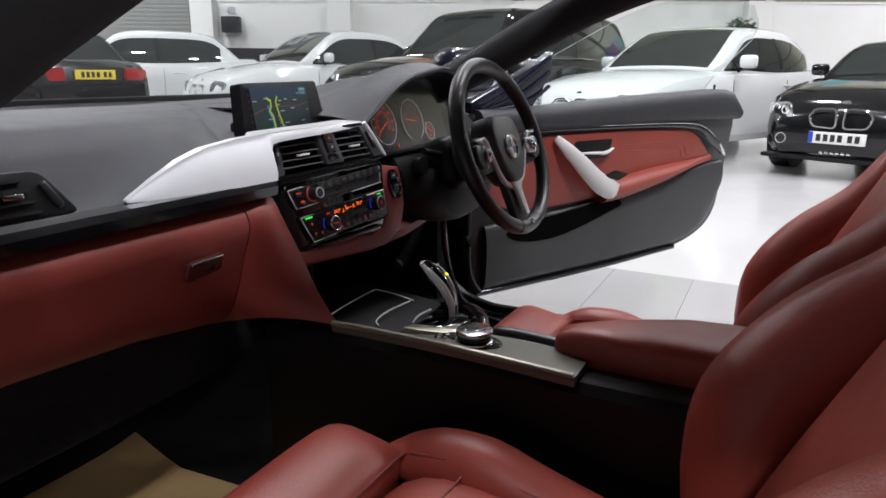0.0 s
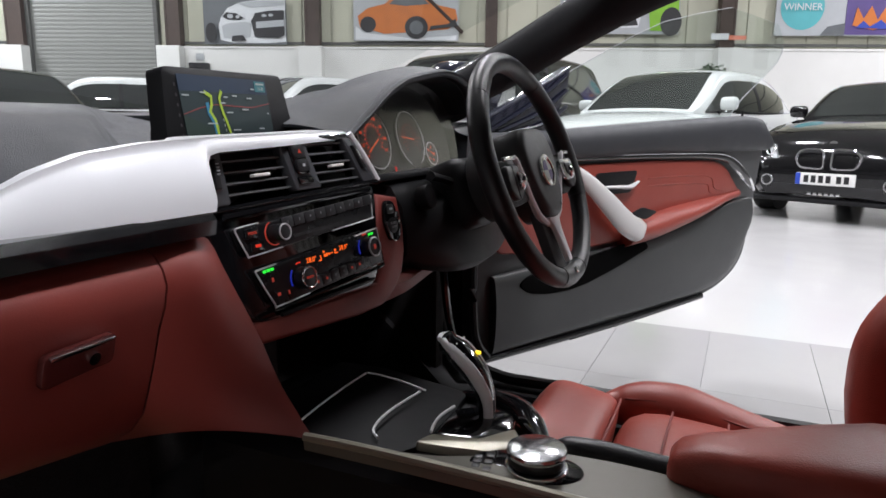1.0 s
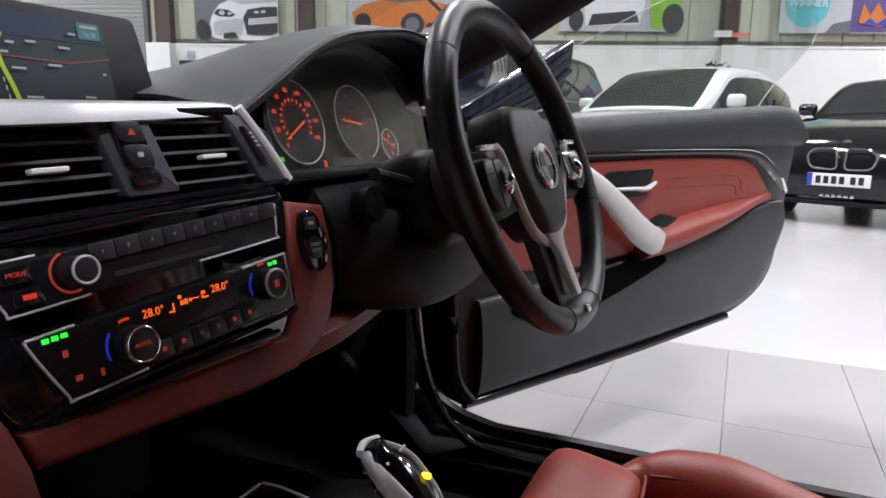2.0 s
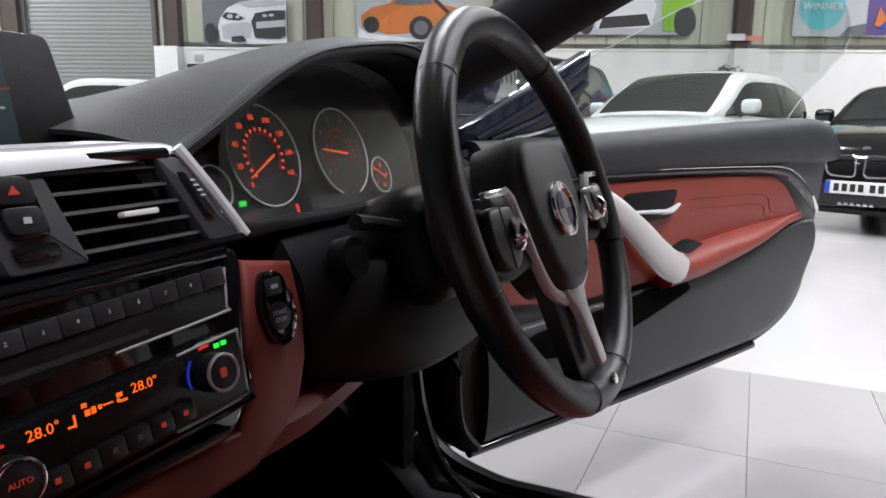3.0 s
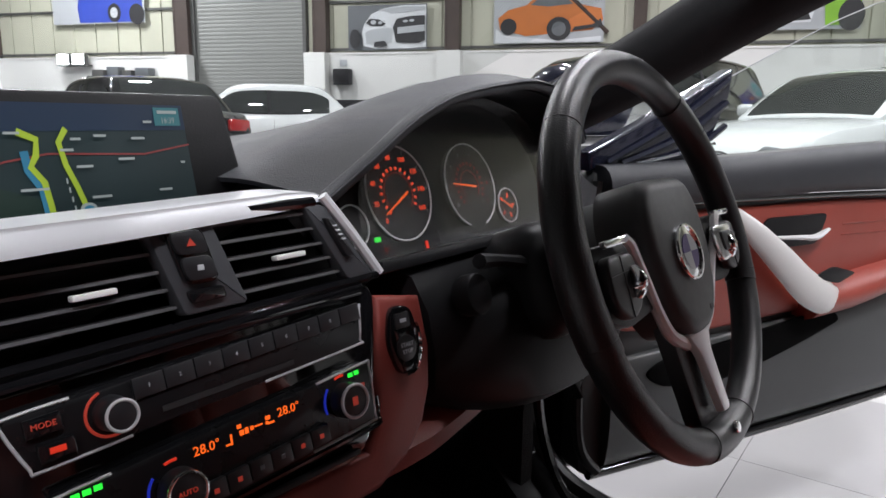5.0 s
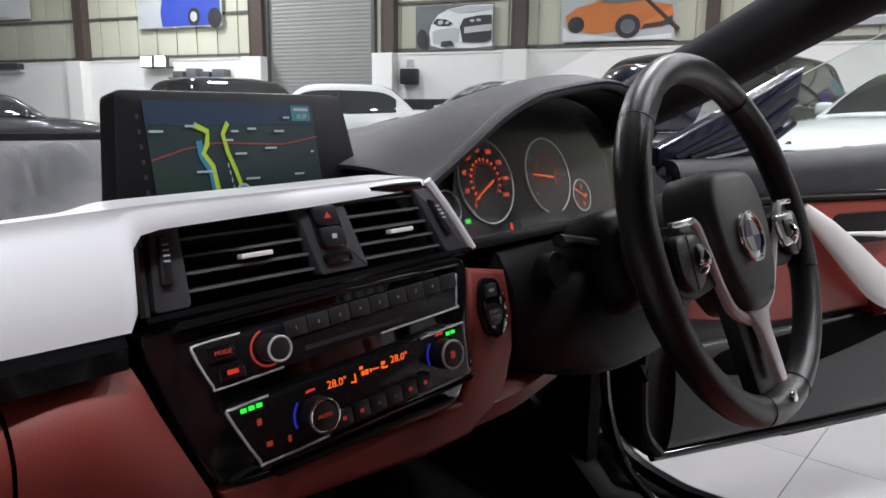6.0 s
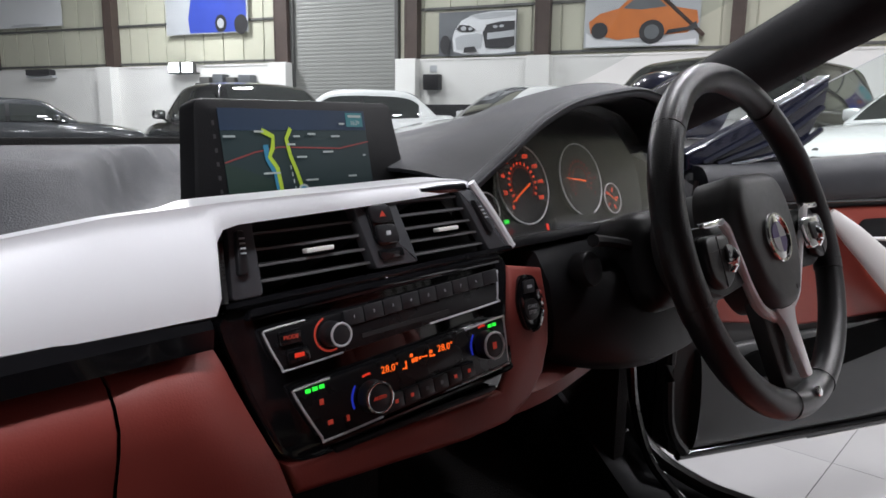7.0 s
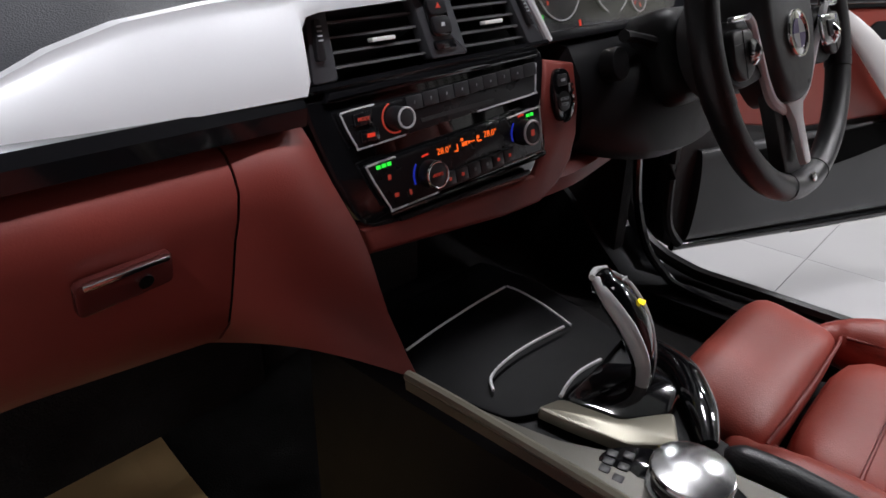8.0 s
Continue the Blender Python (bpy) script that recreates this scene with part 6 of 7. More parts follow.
def cushion(name, mat, parent, cx, cy, cz, sx, sy, sz, bevel, m=None, label="", puff=0.0, crease=True):
    """A soft upholstered block, with rounded edges and a slightly swollen face."""
    b = bmesh.new()
    bmesh.ops.create_cube(b, size=1.0)
    bmesh.ops.scale(b, vec=(sx, sy, sz), verts=b.verts[:])
    bmesh.ops.subdivide_edges(b, edges=b.edges[:], cuts=7, use_grid_fill=True)
    for v in b.verts:
        x, y, z = v.co.x / (sx / 2), v.co.y / (sy / 2), v.co.z / (sz / 2)
        # round the block off towards a super-ellipsoid
        p = 5.0
        k = (abs(x) ** p + abs(y) ** p + abs(z) ** p) ** (-1 / p)
        r = Vector((x * k * sx / 2, y * k * sy / 2, z * k * sz / 2))
        v.co = v.co.lerp(r, 1.0)
        if puff and v.co.z > 0:
            v.co.z += puff * max(0, 1 - x * x) * max(0, 1 - y * y)
    for v in b.verts:
        v.co += Vector((0, 0, 0.0012 * noise.noise(v.co * 18 + Vector((cx, cy, 0)) * 3)))
    mm = Matrix.Translation((cx, cy, cz))
    bmesh.ops.transform(b, matrix=mm @ m if m is not None else mm, verts=b.verts[:])
    return part(name, b, mat, parent, label, angle=80)


# armrest
arm = cushion("armrest", RED, COUPE, 0.03, -0.455, 0.583, 0.160, 0.46, 0.090, 0.03, label="coral red leather armrest")
for v in arm.data.vertices:
    v.co.x = -0.050 + (v.co.x + 0.050) * (0.40 + 0.60 * ease((-0.235 - v.co.y) / 0.20))
b = bmesh.new()
bar(b, [(-0.0440, -0.247, 0.572), (-0.0455, -0.40, 0.574), (-0.0455, -0.60, 0.574)], 0.0016, 6, 4)
part("armrest_seam", b, INK, COUPE)


# ---- seats
def seat(cx, label, move=(0, 0, 0)):
    """A bucket seat: thigh support, cushion, bolsters, and a reclined back."""
    st = part("seat_base", boxm(cx, -0.30, 0.254, 0.42, 0.46, 0.132, 0.03), BLACKP, COUPE, label)
    st.location = move
    cushion("seat_cushion", RED, st, cx, -0.285, 0.353, 0.30, 0.36, 0.12, 0.04, pose(0, 0, 0, 4), puff=0.006)
    cushion("thigh_support", RED, st, cx, -0.030, 0.384, 0.33, 0.140, 0.118, 0.04, pose(0, 0, 0, 9), puff=0.010)
    b = bmesh.new()
    bar(b, [(cx - 0.15, -0.098, 0.418), (cx - 0.10, -0.103, 0.428), (cx, -0.105, 0.431), (cx + 0.10, -0.103, 0.428), (cx + 0.15, -0.098, 0.418)], 0.0024, 6, 5)
    part("thigh_seam", b, REDP, st)
    for k in (1, -1):
        b = bmesh.new()
        bar(b, [(cx + k * 0.150, -0.062, 0.405), (cx + k * 0.172, -0.090, 0.396), (cx + k * 0.186, -0.135, 0.396), (cx + k * 0.188, -0.20, 0.394), (cx + k * 0.184, -0.28, 0.374), (cx + k * 0.18, -0.38, 0.350), (cx + k * 0.17, -0.48, 0.335)], [0.010, 0.034, 0.047, 0.051, 0.050, 0.050, 0.05], 16, 6)
        part("side_bolster", b, RED, st, angle=80)
        b = bmesh.new()
        bar(b, [(cx + k * 0.150, -0.105, 0.420), (cx + k * 0.152, -0.20, 0.424), (cx + k * 0.150, -0.30, 0.406), (cx + k * 0.150, -0.38, 0.395)], 0.0022, 6, 6)
        part("bolster_seam", b, REDP, st)
    for k in (0.085, -0.005, -0.10):
        b = bmesh.new()
        bar(b, [(cx - 0.135, -0.275 + k, 0.4115 + 0.05 * k), (cx, -0.275 + k, 0.419 + 0.07 * k), (cx + 0.135, -0.275 + k, 0.4115 + 0.05 * k)], 0.0022, 6, 4)
        part("cushion_seam", b, REDP, st)
    lean = 25
    cushion("back_centre", RED, st, cx, -0.665, 0.68, 0.29, 0.12, 0.58, 0.05, pose(0, 0, 0, lean))
    for k in (1, -1):
        b = bmesh.new()
        bar(b, [(cx + k * 0.185, -0.525, 0.36), (cx + k * 0.195, -0.522, 0.48), (cx + k * 0.198, -0.530, 0.57), (cx + k * 0.196, -0.582, 0.655), (cx + k * 0.188, -0.672, 0.745), (cx + k * 0.175, -0.765, 0.90), (cx + k * 0.15, -0.80, 0.99)], [0.06, 0.074, 0.074, 0.068, 0.062, 0.056, 0.035], 14, 6, 0.8, up=(1, 0, 0))
        part("back_bolster", b, RED, st, angle=80)
        b = bmesh.new()
        bar(b, [(cx + k * 0.140, -0.555, 0.50), (cx + k * 0.140, -0.625, 0.66), (cx + k * 0.135, -0.70, 0.82)], 0.0022, 6, 6)
        part("back_seam", b, REDP, st)
    cushion("shoulder_pad", RED, st, cx, -0.785, 0.93, 0.36, 0.11, 0.18, 0.05, pose(0, 0, 0, lean))
    part("back_shell", box(bmesh.new(), 0, 0, 0, 0.42, 0.05, 0.66, 0.02, m=pose(cx, -0.76, 0.66, lean)), BLACKP, st)
    for k in (1, -1):
        q = bmesh.new()
        bar(q, [(cx + k * 0.05, -0.80, 0.97), (cx + k * 0.05, -0.835, 1.04)], 0.006, 8, 2)
        part("headrest_post", q, CHROME, st)
    cushion("headrest", RED, st, cx, -0.85, 1.08, 0.25, 0.10, 0.15, 0.04, pose(0, 0, 0, 16))
    return st


seat(0.385, "coral red leather driver seat with deep bolsters")
seat(-0.385, "coral red leather passenger seat with deep bolsters", (0, 0.015, 0.060))

# ---- driver door, standing open
DM = frame_m((0.82, 0.267, 0), (0.881, -0.474, 0), (0, 0, 1))
OUTER = rounded([(-0.03, 0.335), (0.44, 0.336), (0.67, 0.342), (0.95, 0.358), (1.03, 0.374), (1.094, 0.397), (1.145, 0.426), (1.178, 0.462), (1.196, 0.505), (1.222, 0.66), (1.250, 0.80), (1.255, 0.87), (1.205, 0.936), (1.08, 0.936), (0.62, 0.914), (0.26, 0.893), (-0.03, 0.878)], 0.03)
b = bmesh.new()
slab(b, OUTER, 0.05, DM @ Matrix.Translation((0, 0, -0.06)), 0.004)
DOOR = part("driver_door", b, DOORGREY, COUPE, "open driver door with a coral red insert and grey panels")
b = bmesh.new()
slab(b, [(x, z - 0.012) for x, z in OUTER], 0.07, DM @ Matrix.Translation((0, 0, -0.135)), 0.004)
part("outer_skin", b, BLUEPAINT, DOOR, "dark blue outer skin")


def dslab(outline, thick, out=0.0, bevel=0.0, segs=3):
    return slab(bmesh.new(), outline, thick, DM @ Matrix.Translation((0, 0, out)), bevel, segs)


def dloft(pairs, sections):
    """A moulding along the door: pairs (s, z, depth, height) swept with a rounded section."""
    rows = []
    for s_, z, d, h in pairs:
        rows.append([DM @ Vector((s_, z + h * 0.5 * math.cos(a), d * math.sin(a))) for a in [math.pi * k / sections for k in range(sections + 1)]] + [DM @ Vector((s_, z - h * 0.5, -0.02)), DM @ Vector((s_, z + h * 0.5, -0.02))])
    return loft(bmesh.new(), rows)


# upper roll
prs = []
for i in range(25):
    u = i / 24
    s_ = -0.02 + 1.268 * u
    zt = interp(s_, [(-0.02, 0.885), (0.26, 0.894), (0.62, 0.914), (1.08, 0.938), (1.19, 0.934), (1.235, 0.905), (1.252, 0.865)])
    zb = interp(s_, [(-0.02, 0.812), (0.6, 0.821), (1.0, 0.822), (1.252, 0.825)])
    prs.append((s_, (zt + zb) / 2, 0.030, zt - zb))
part("upper_roll", dloft(prs, 8), DASH, DOOR, "dark grey soft upper roll", angle=60)
# red insert
b = dslab(rounded([(0.02, 0.80), (0.60, 0.808), (0.955, 0.798), (1.015, 0.775), (1.115, 0.684), (0.86, 0.640), (0.58, 0.590), (0.25, 0.575), (0.02, 0.60)], 0.03), 0.014, -0.012, 0.006)
part("red_insert", b, RED, DOOR, "coral red leather insert")
for out in ([(0.60, 0.757), (0.90, 0.752), (0.95, 0.710), (1.02, 0.700)], [(0.60, 0.735), (0.885, 0.729), (0.925, 0.698), (1.0, 0.690)]):
    b = bmesh.new()
    bar(b, [DM @ Vector((x, z, 0.0025)) for x, z in out], 0.0013, 6, 5)
    part("insert_seam", b, RED, DOOR)
prs = []
for i in range(17):
    u = i / 16
    s_ = 0.49 + 0.61 * u
    z = interp(s_, [(0.40, 0.604), (0.6, 0.617), (0.86, 0.656), (1.10, 0.686)])
    prs.append((s_, z - 0.004 * (1 - u), 0.052 * (1 - 0.8 * ease((u - 0.5) / 0.5)), 0.074 * (1 - 0.66 * ease((u - 0.2) / 0.8))))
part("armrest_ledge", dloft(prs, 8), RED, DOOR, "coral red leather door armrest", angle=60)
# gloss strip that turns down at its end
b = bmesh.new()
bar(b, [DM @ Vector(p) for p in ((0.0, 0.816, 0.006), (0.40, 0.819, 0.010), (0.80, 0.815, 0.010), (0.965, 0.806, 0.010), (1.04, 0.785, 0.010), (1.11, 0.745, 0.010), (1.165, 0.703, 0.008))], [0.004, 0.0048, 0.0055, 0.009, 0.014, 0.016, 0.009], 8, 6, 0.7, up=(-0.474, -0.881, 0))
part("gloss_strip", b, PIANO, DOOR, "gloss black strip")
b = bmesh.new()
bar(b, [DM @ Vector(p) for p in ((0.05, 0.824, 0.012), (0.40, 0.8265, 0.014), (0.80, 0.823, 0.014), (0.98, 0.815, 0.014), (1.065, 0.788, 0.014), (1.13, 0.745, 0.014), (1.175, 0.702, 0.010))], 0.0013, 6, 6)
part("chrome_line", b, CHROME, DOOR)
b = bmesh.new()
bar(b, [DM @ Vector(p) for p in ((1.135, 0.738, 0.014), (1.168, 0.703, 0.014), (1.173, 0.693, 0.012))], 0.006, 8, 4)
part("chrome_tip", b, CHROME, DOOR, "chrome tip of the strip")
# opener in its recess
part("opener_recess", dslab(rounded([(0.352, 0.742), (0.372, 0.780), (0.545, 0.782), (0.520, 0.722), (0.372, 0.718)], 0.014), 0.006, 0.0015, 0.002), BLACKP, DOOR, "black opener recess")
b = bmesh.new()
bar(b, [DM @ Vector(p) for p in ((0.395, 0.742, 0.012), (0.45, 0.741, 0.022), (0.49, 0.7395, 0.024), (0.535, 0.752, 0.018))], [0.005, 0.007, 0.009, 0.004], 8, 5, 0.7)
part("door_opener", b, SATIN, DOOR, "chrome door opener")
part("grab_cup", dslab(rounded([(0.45, 0.668), (0.51, 0.686), (0.580, 0.668), (0.53, 0.650)], 0.012), 0.003, 0.052, 0.001), BLACKP, DOOR)
# light grey pull handle
b = bmesh.new()
bar(b, [DM @ Vector(p) for p in ((0.280, 0.795, 0.010), (0.325, 0.752, 0.028), (0.380, 0.702, 0.042), (0.445, 0.649, 0.048), (0.505, 0.622, 0.046), (0.550, 0.617, 0.036))], [0.012, 0.024, 0.030, 0.034, 0.034, 0.020], 14, 6, 0.42, up=(-0.474, -0.881, 0))
part("pull_handle", b, PULLGREY, DOOR, "light grey door pull handle")
# lower panel, swelling towards the cabin
prs = []
for i in range(21):
    s_ = 0.015 + 1.165 * i / 20
    zt = interp(s_, [(0.0, 0.545), (0.45, 0.572), (0.62, 0.585), (1.10, 0.668), (1.18, 0.668)])
    zb = interp(s_, [(0.0, 0.352), (0.90, 0.372), (1.03, 0.392), (1.09, 0.420), (1.14, 0.462), (1.18, 0.56)])
    prs.append((s_, (zt + zb) / 2, 0.016, zt - zb))
part("lower_panel", dloft(prs, 10), DOORGREY, DOOR, "dark grey swollen lower door panel", angle=60)
# pocket: a flat black plate, its colour standing in for the shade inside
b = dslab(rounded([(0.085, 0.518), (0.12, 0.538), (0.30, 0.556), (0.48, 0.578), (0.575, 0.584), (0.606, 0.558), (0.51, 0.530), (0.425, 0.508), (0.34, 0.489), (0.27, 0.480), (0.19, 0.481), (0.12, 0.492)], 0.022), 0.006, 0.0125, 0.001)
part("pocket_shade_plate", b, SHADEBLACK, DOOR, "black plate painted as the shade inside the door pocket")
b = bmesh.new()
bar(b, [DM @ Vector(p) for p in ((-0.028, 0.86, 0.0), (-0.05, 0.6, 0.006), (-0.045, 0.42, 0.006), (0.0, 0.348, 0.002))], 0.010, 8, 6)
part("door_seal", b, RUBBER, DOOR, "black rubber door seal")
b = bmesh.new()
bar(b, [DM @ Vector(p) for p in ((-0.01, 0.338, -0.008), (0.44, 0.341, -0.008), (0.67, 0.347, -0.008), (0.94, 0.357, -0.008))], 0.010, 10, 6)
part("lower_seal", b, PIANO, DOOR, "gloss black strip along the lower edge")
# added silver bar, standing in for the glint on the gloss lower strip
b = bmesh.new()
bar(b, [DM @ Vector(p) for p in ((0.30, 0.333, 0.0), (0.60, 0.339, 0.0), (0.94, 0.352, 0.0))], 0.0022, 6, 6)
part("lower_glint", b, ALU, DOOR)
b = bmesh.new()
bar(b, [DM @ Vector((1.093, 0.932, -0.005)), DM @ Vector((1.093, 0.954, -0.005))], 0.004, 8, 1)
part("lock_pin", b, INK, DOOR, "black lock pin")
# frameless window and mirror sail
b = dslab([(0.235, 0.895), (0.265, 1.022), (0.46, 1.106), (0.70, 1.200), (1.05, 1.275), (1.36, 1.250), (1.405, 1.19), (1.372, 1.124), (1.168, 1.0), (1.087, 0.930)], 0.004, -0.05)
wp = part("window_pane", b, GLASS, DOOR, "clear frameless door window", False)
wp.visible_shadow = False
b = bmesh.new()
bar(b, [DM @ Vector((x, z, -0.048)) for x, z in ((1.087, 0.932), (1.168, 1.0), (1.372, 1.124), (1.402, 1.185))], 0.0016, 5, 2)
bar(b, [DM @ Vector((x, z, -0.048)) for x, z in ((0.265, 1.022), (0.46, 1.106), (0.70, 1.200), (1.05, 1.275))], 0.0012, 5, 2)
part("window_edge", b, P_LIGHT, DOOR, "pale cut edge of the glass")
b = dslab([(-0.03, 0.875), (-0.034, 0.905), (0.10, 0.965), (0.275, 1.050), (0.270, 1.0), (0.235, 0.93), (0.20, 0.888)], 0.03, -0.045, 0.006)
sl = part("mirror_sail", b, BLUEPAINT, DOOR, "dark mirror triangle")
for k in range(3):
    b = bmesh.new()
    bar(b, [DM @ Vector((0.0 + 0.03 * k, 0.888 - 0.002 * k, -0.012)), DM @ Vector((0.14 + 0.02 * k, 0.955 - 0.024 * k, -0.010)), DM @ Vector((0.262, 1.030 - 0.04 * k, -0.014))], 0.006, 6, 4)
    part("sail_ridge", b, BLUEPAINT, sl)
b = bmesh.new()
box(b, 0.10, 0.985, -0.20, 0.24, 0.15, 0.13, 0.05, m=DM, segs=3)
om_ = part("mirror_housing", b, BLUEPAINT, DOOR, "dark blue outside mirror")
part("mirror_glass", box(bmesh.new(), 0.10, 0.985, -0.132, 0.19, 0.11, 0.004, 0.001, m=DM), CHROME, om_)

# ---- pillars, roof, glass and shell
PILL = [(0.66, 0.52, 0.875), (0.655, 0.34, 0.940), (0.635, 0.17, 1.018), (0.62, 0.02, 1.095), (0.61, -0.12, 1.152), (0.60, -0.28, 1.197), (0.595, -0.45, 1.214), (0.59, -0.7, 1.216), (0.58, -1.0, 1.20)]
for s in (1, -1):
    pts = [(s * x, y, z if s > 0 else z - 0.035) for x, y, z in PILL]
    b = bmesh.new()
    bar(b, pts, [k * (1 if s > 0 else 1.5) for k in (0.030, 0.038, 0.045, 0.046, 0.044, 0.042, 0.040, 0.040, 0.040)], 12, 6, 0.95)
    part("front_pillar", b, HEADLINER, COUPE, "dark fabric windscreen pillar")
    b = bmesh.new()
    bar(b, [(s * (x + 0.045), y + 0.02, z + 0.018) for x, y, z in PILL], 0.032, 10, 6)
    part("pillar_skin", b, BLUEPAINT, COUPE)
rows = []
for i in range(13):
    u = i / 12
    y = -0.10 - 1.35 * u
    zc = 1.265 + 0.06 * math.sin(math.pi * (0.15 + 0.7 * u))
    rows.append([(-0.58, y, 1.215), (-0.45, y, zc - 0.02), (0, y, zc), (0.45, y, zc - 0.02), (0.58, y, 1.215), (0.60, y, 1.235), (0.45, y, zc + 0.025), (0, y, zc + 0.045), (-0.45, y, zc + 0.025), (-0.60, y, 1.235)])
part("roof", loft(bmesh.new(), rows), HEADLINER, COUPE, "dark headliner and roof", angle=50)
# windscreen
rows = []
for k in range(9):
    u = k / 8
    xw = 0.63 - 0.06 * u
    y0, z0 = 0.82 - 0.92 * u, 0.915 + 0.36 * u - 0.02 * (u - u * u)
    rows.append([(xw * (j / 6 - 1), y0 - 0.10 * (1 - u * 0.3) * (j / 6 - 1) ** 2, z0 - 0.02 * (j / 6 - 1) ** 2) for j in range(13)])
b = bmesh.new()
loft(b, rows, closed=False, caps=False)
ws = part("windscreen", b, GLASS, COUPE, "clear windscreen")
ws.visible_shadow = False
b = bmesh.new()
rows = []
for j in range(25):
    f = j / 12 - 1
    x = 0.66 * f
    y = 0.80 - 0.10 * f * f
    rows.append([(x, y - 0.03, 0.904 - 0.02 * f * f), (x, y, 0.917 - 0.025 * f * f), (x, y + 0.03, 0.914 - 0.025 * f * f), (x, y + 0.03, 0.888 - 0.02 * f * f)])
loft(b, rows)
part("screen_border", b, BLACKP, COUPE, "black border along the foot of the windscreen", angle=60)
# inside mirror
mm = frame_m((0.036, 0.10, 1.153), (1, -0.12, 0), (0, -0.10, 1))
b = bmesh.new()
slab(b, rounded([(-0.115, -0.030), (0.110, -0.034), (0.120, 0.030), (-0.120, 0.034)], 0.028, 5), 0.030, mm @ Matrix.Translation((0, 0, -0.03)), 0.008)
im = part("inside_mirror", b, BLACKP, COUPE, "black inside mirror")
part("mirror_glass", slab(bmesh.new(), rounded([(-0.107, -0.024), (0.103, -0.027), (0.112, 0.024), (-0.112, 0.027)], 0.024, 5), 0.002, mm), CHROME, im)
b = bmesh.new()
bar(b, [(0.02, 0.13, 1.165), (0, 0.14, 1.20), (0, 0.12, 1.255)], [0.012, 0.02, 0.035], 8, 4)
part("mirror_foot", b, BLACKP, im)
# sills, floor, kick panels and bulkhead
def floor_z(y):
    """Height of the carpet: level under the seats, rising as a toe board in front."""
    return 0.245 + 0.5 * max(0.0, y - 0.45)


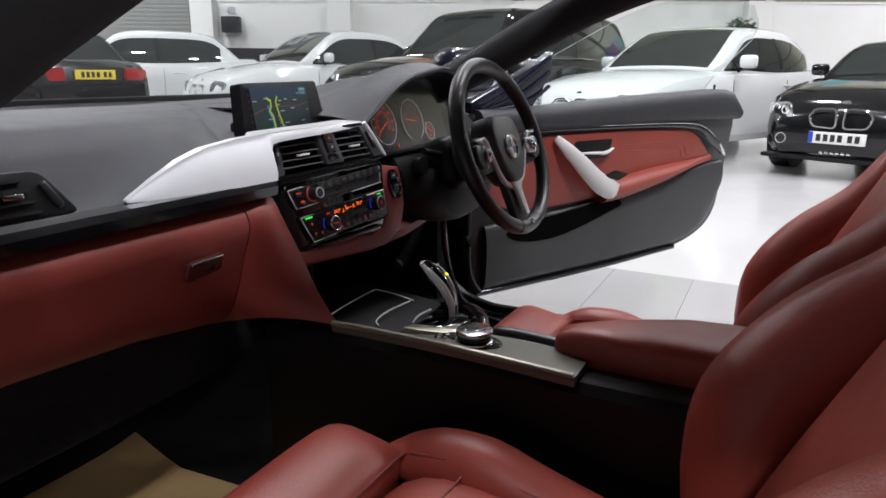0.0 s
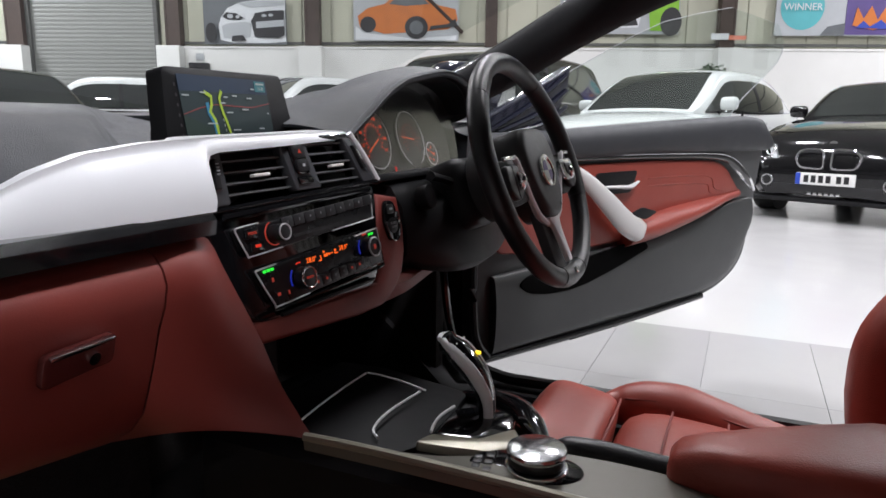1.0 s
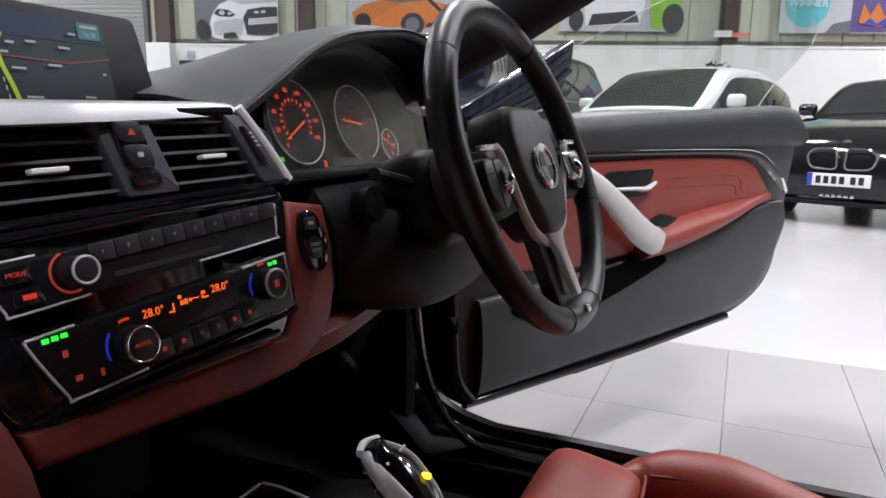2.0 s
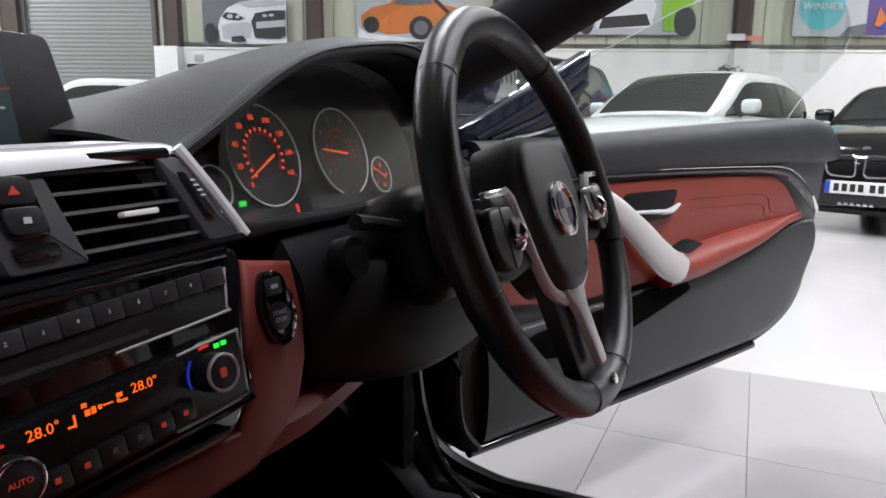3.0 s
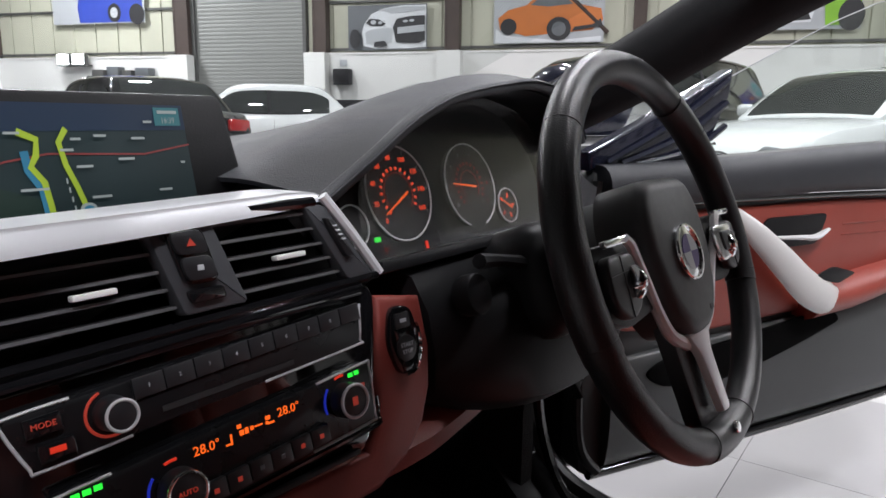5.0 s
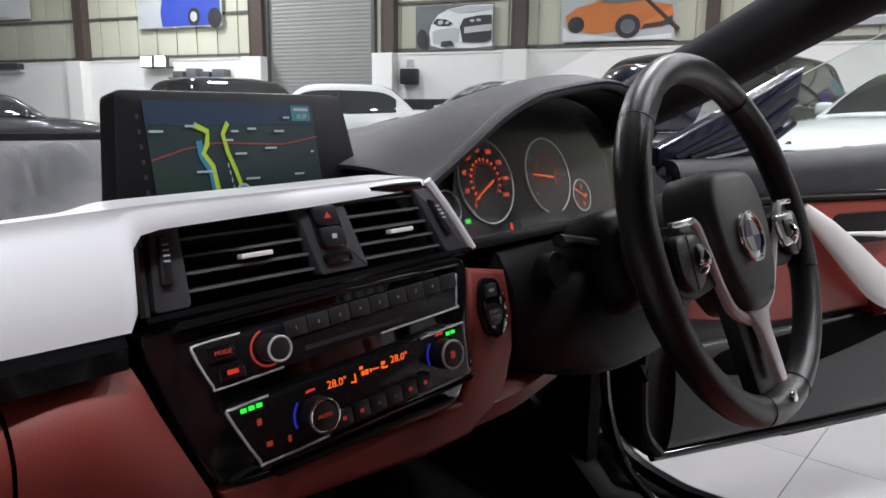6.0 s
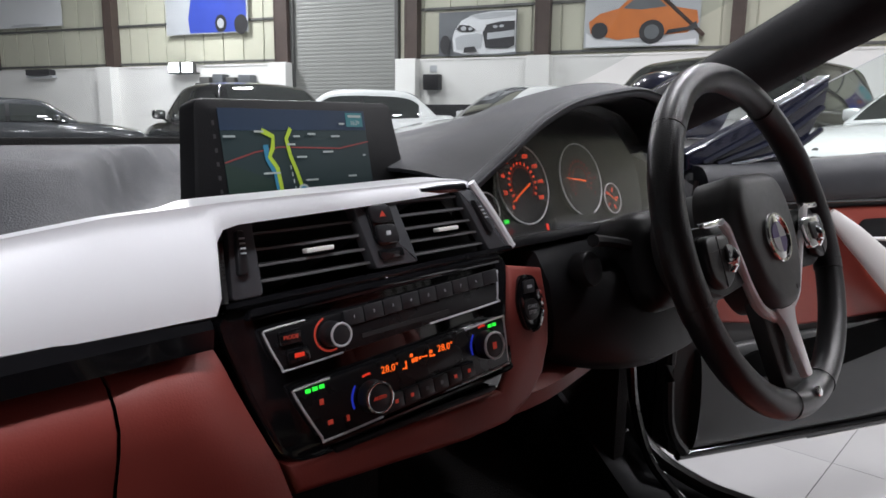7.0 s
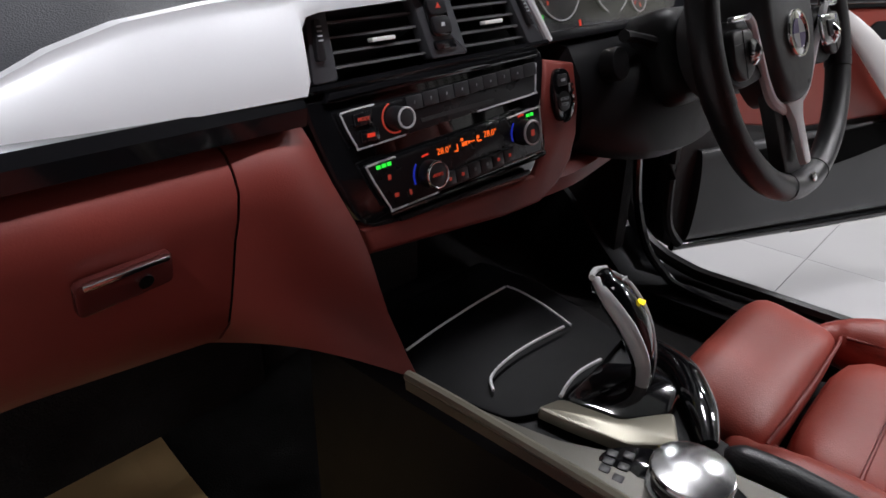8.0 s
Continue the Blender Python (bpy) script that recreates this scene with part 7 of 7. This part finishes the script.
part("cabin_floor", loft(bmesh.new(), [[(-0.75, y, 0.145), (0.75, y, 0.145), (0.75, y, floor_z(y)), (-0.75, y, floor_z(y))] for y in (-1.30, 0.0, 0.45, 0.60, 0.82)]), CARPET, COUPE, "black carpeted cabin floor")
part("bulkhead", boxm(0, 0.83, 0.55, 1.5, 0.05, 0.75), CARPET, COUPE)
part("rear_bulkhead", boxm(0, -1.45, 0.65, 1.4, 0.08, 0.95), CARPET, COUPE)
for s in (1, -1):
    rows = []
    for y in (0.62, 0.45, 0.30, 0.0, -0.5, -1.05):
        lift = 0.28 * ease((y - 0.30) / 0.30)
        rows.append([(s * 0.68, y, 0.17), (s * 0.68, y, 0.295 + lift), (s * 0.71, y, 0.315 + lift), (s * 0.775, y, 0.318 + lift), (s * 0.80, y, 0.30 + lift), (s * 0.84, y, 0.27 + lift * 0.9), (s * 0.86, y, 0.16)])
    part("sill", loft(bmesh.new(), rows), BLACKP, COUPE, "black door sill", angle=40)
    b = bmesh.new()
    bar(b, [(s * 0.745, -1.0, 0.335), (s * 0.745, 0.0, 0.335), (s * 0.745, 0.22, 0.340), (s * 0.745, 0.33, 0.40), (s * 0.745, 0.38, 0.55), (s * 0.735, 0.40, 0.75), (s * 0.72, 0.42, 0.90)], 0.014, 8, 6)
    part("opening_seal", b, RUBBER, COUPE, "black rubber door opening seal")
    b = bmesh.new()
    bar(b, [(s * 0.70, -0.6, 0.305), (s * 0.70, 0.10, 0.308), (s * 0.70, 0.25, 0.345), (s * 0.70, 0.31, 0.45), (s * 0.695, 0.33, 0.60), (s * 0.69, 0.34, 0.72)], 0.009, 8, 6)
    part("trim_seal", b, PIANO, COUPE, "black rubber door opening seal")
    part("kick_panel", boxm(s * 0.715, 0.58, 0.55, 0.05, 0.48, 0.72, 0.02), CARPET, COUPE)
    b = bmesh.new()
    rows = []
    for y, zt in ((0.36, 0.93), (0.6, 0.93), (1.0, 0.90), (1.4, 0.83), (1.62, 0.70)):
        rows.append([(s * 0.80, y, 0.18), (s * 0.90, y, 0.25), (s * 0.915, y, 0.55), (s * 0.88, y, zt - 0.06), (s * 0.74, y, zt), (s * 0.74, y, 0.30)])
    part("front_wing", loft(b, rows), BLUEPAINT, COUPE, "dark blue front wing", angle=50)
    b = bmesh.new()
    rows = []
    for y, zt in ((-1.06, 0.96), (-1.4, 0.98), (-2.0, 0.98), (-2.5, 0.95), (-2.75, 0.80)):
        rows.append([(s * 0.78, y, 0.18), (s * 0.90, y, 0.25), (s * 0.915, y, 0.55), (s * 0.89, y, zt - 0.08), (s * 0.74, y, zt), (s * 0.70, y, 0.30)])
    part("rear_wing", loft(b, rows), BLUEPAINT, COUPE, "dark blue rear wing", angle=50)
    for y in (1.02, -1.79):
        wm = frame_m((s * 0.70, y, 0.325), (0, 1, 0), (0, 0, s))
        b = bmesh.new()
        ring(b, 0.262, 0.062, wm @ Matrix.Translation((0, 0, 0.12)), 36, 10, squash=1.7)
        ty = part("tyre", b, TYRE, COUPE)
        b = bmesh.new()
        disc(b, 0.215, 0.05, wm @ Matrix.Translation((0, 0, 0.14)), 28)
        part("rim", b, ALU, ty)
rows = []
for y, zt in ((0.86, 0.885), (1.2, 0.855), (1.5, 0.78), (1.62, 0.69)):
    rows.append([(-0.745, y, zt - 0.02), (0, y, zt + 0.03), (0.745, y, zt - 0.02), (0.745, y, zt - 0.06), (-0.745, y, zt - 0.06)])
part("bonnet", loft(bmesh.new(), rows), BLUEPAINT, COUPE, "dark blue bonnet", angle=50)
part("front_bumper", boxm(0, 1.66, 0.45, 1.7, 0.12, 0.5, 0.05), BLUEPAINT, COUPE)
part("rear_deck", boxm(0, -2.15, 0.95, 1.46, 1.25, 0.06, 0.02), BLUEPAINT, COUPE)
part("rear_bumper", boxm(0, -2.80, 0.52, 1.7, 0.12, 0.6, 0.05), BLUEPAINT, COUPE)
b = bmesh.new()
loft(b, [[(-0.56, -1.45, 1.235), (0.56, -1.45, 1.235)], [(-0.66, -1.95, 0.975), (0.66, -1.95, 0.975)]], closed=False, caps=False)
bmesh.ops.solidify(b, geom=b.faces[:], thickness=0.006)
part("rear_window", b, CARGLASS, COUPE)
cushion("rear_bench", RED, COUPE, 0, -1.15, 0.42, 1.1, 0.42, 0.2, 0.05, label="coral red rear bench")

# tan paper mat on the passenger floor
rows = []
for i in range(11):
    y = 0.19 + 0.36 * i / 10
    z = floor_z(y) + 0.0015
    xs = [-0.50 + (0.345 - 0.022 * i / 10) * j / 8 for j in range(9)]
    lift = [0.010 * max(0.0, (j - 6) / 2) ** 2 + 0.003 * abs(noise.noise(Vector((x * 6, y * 6, 1)))) for j, x in enumerate(xs)]
    rows.append([(x, y, z + l + 0.003) for x, l in zip(xs, lift)] + [(x, y, z + l) for x, l in zip(reversed(xs), reversed(lift))])
tagged(obj("paper_floor_mat", loft(bmesh.new(), rows), TAN, False), "tan paper mat lying on the black passenger carpet", "floor mat")
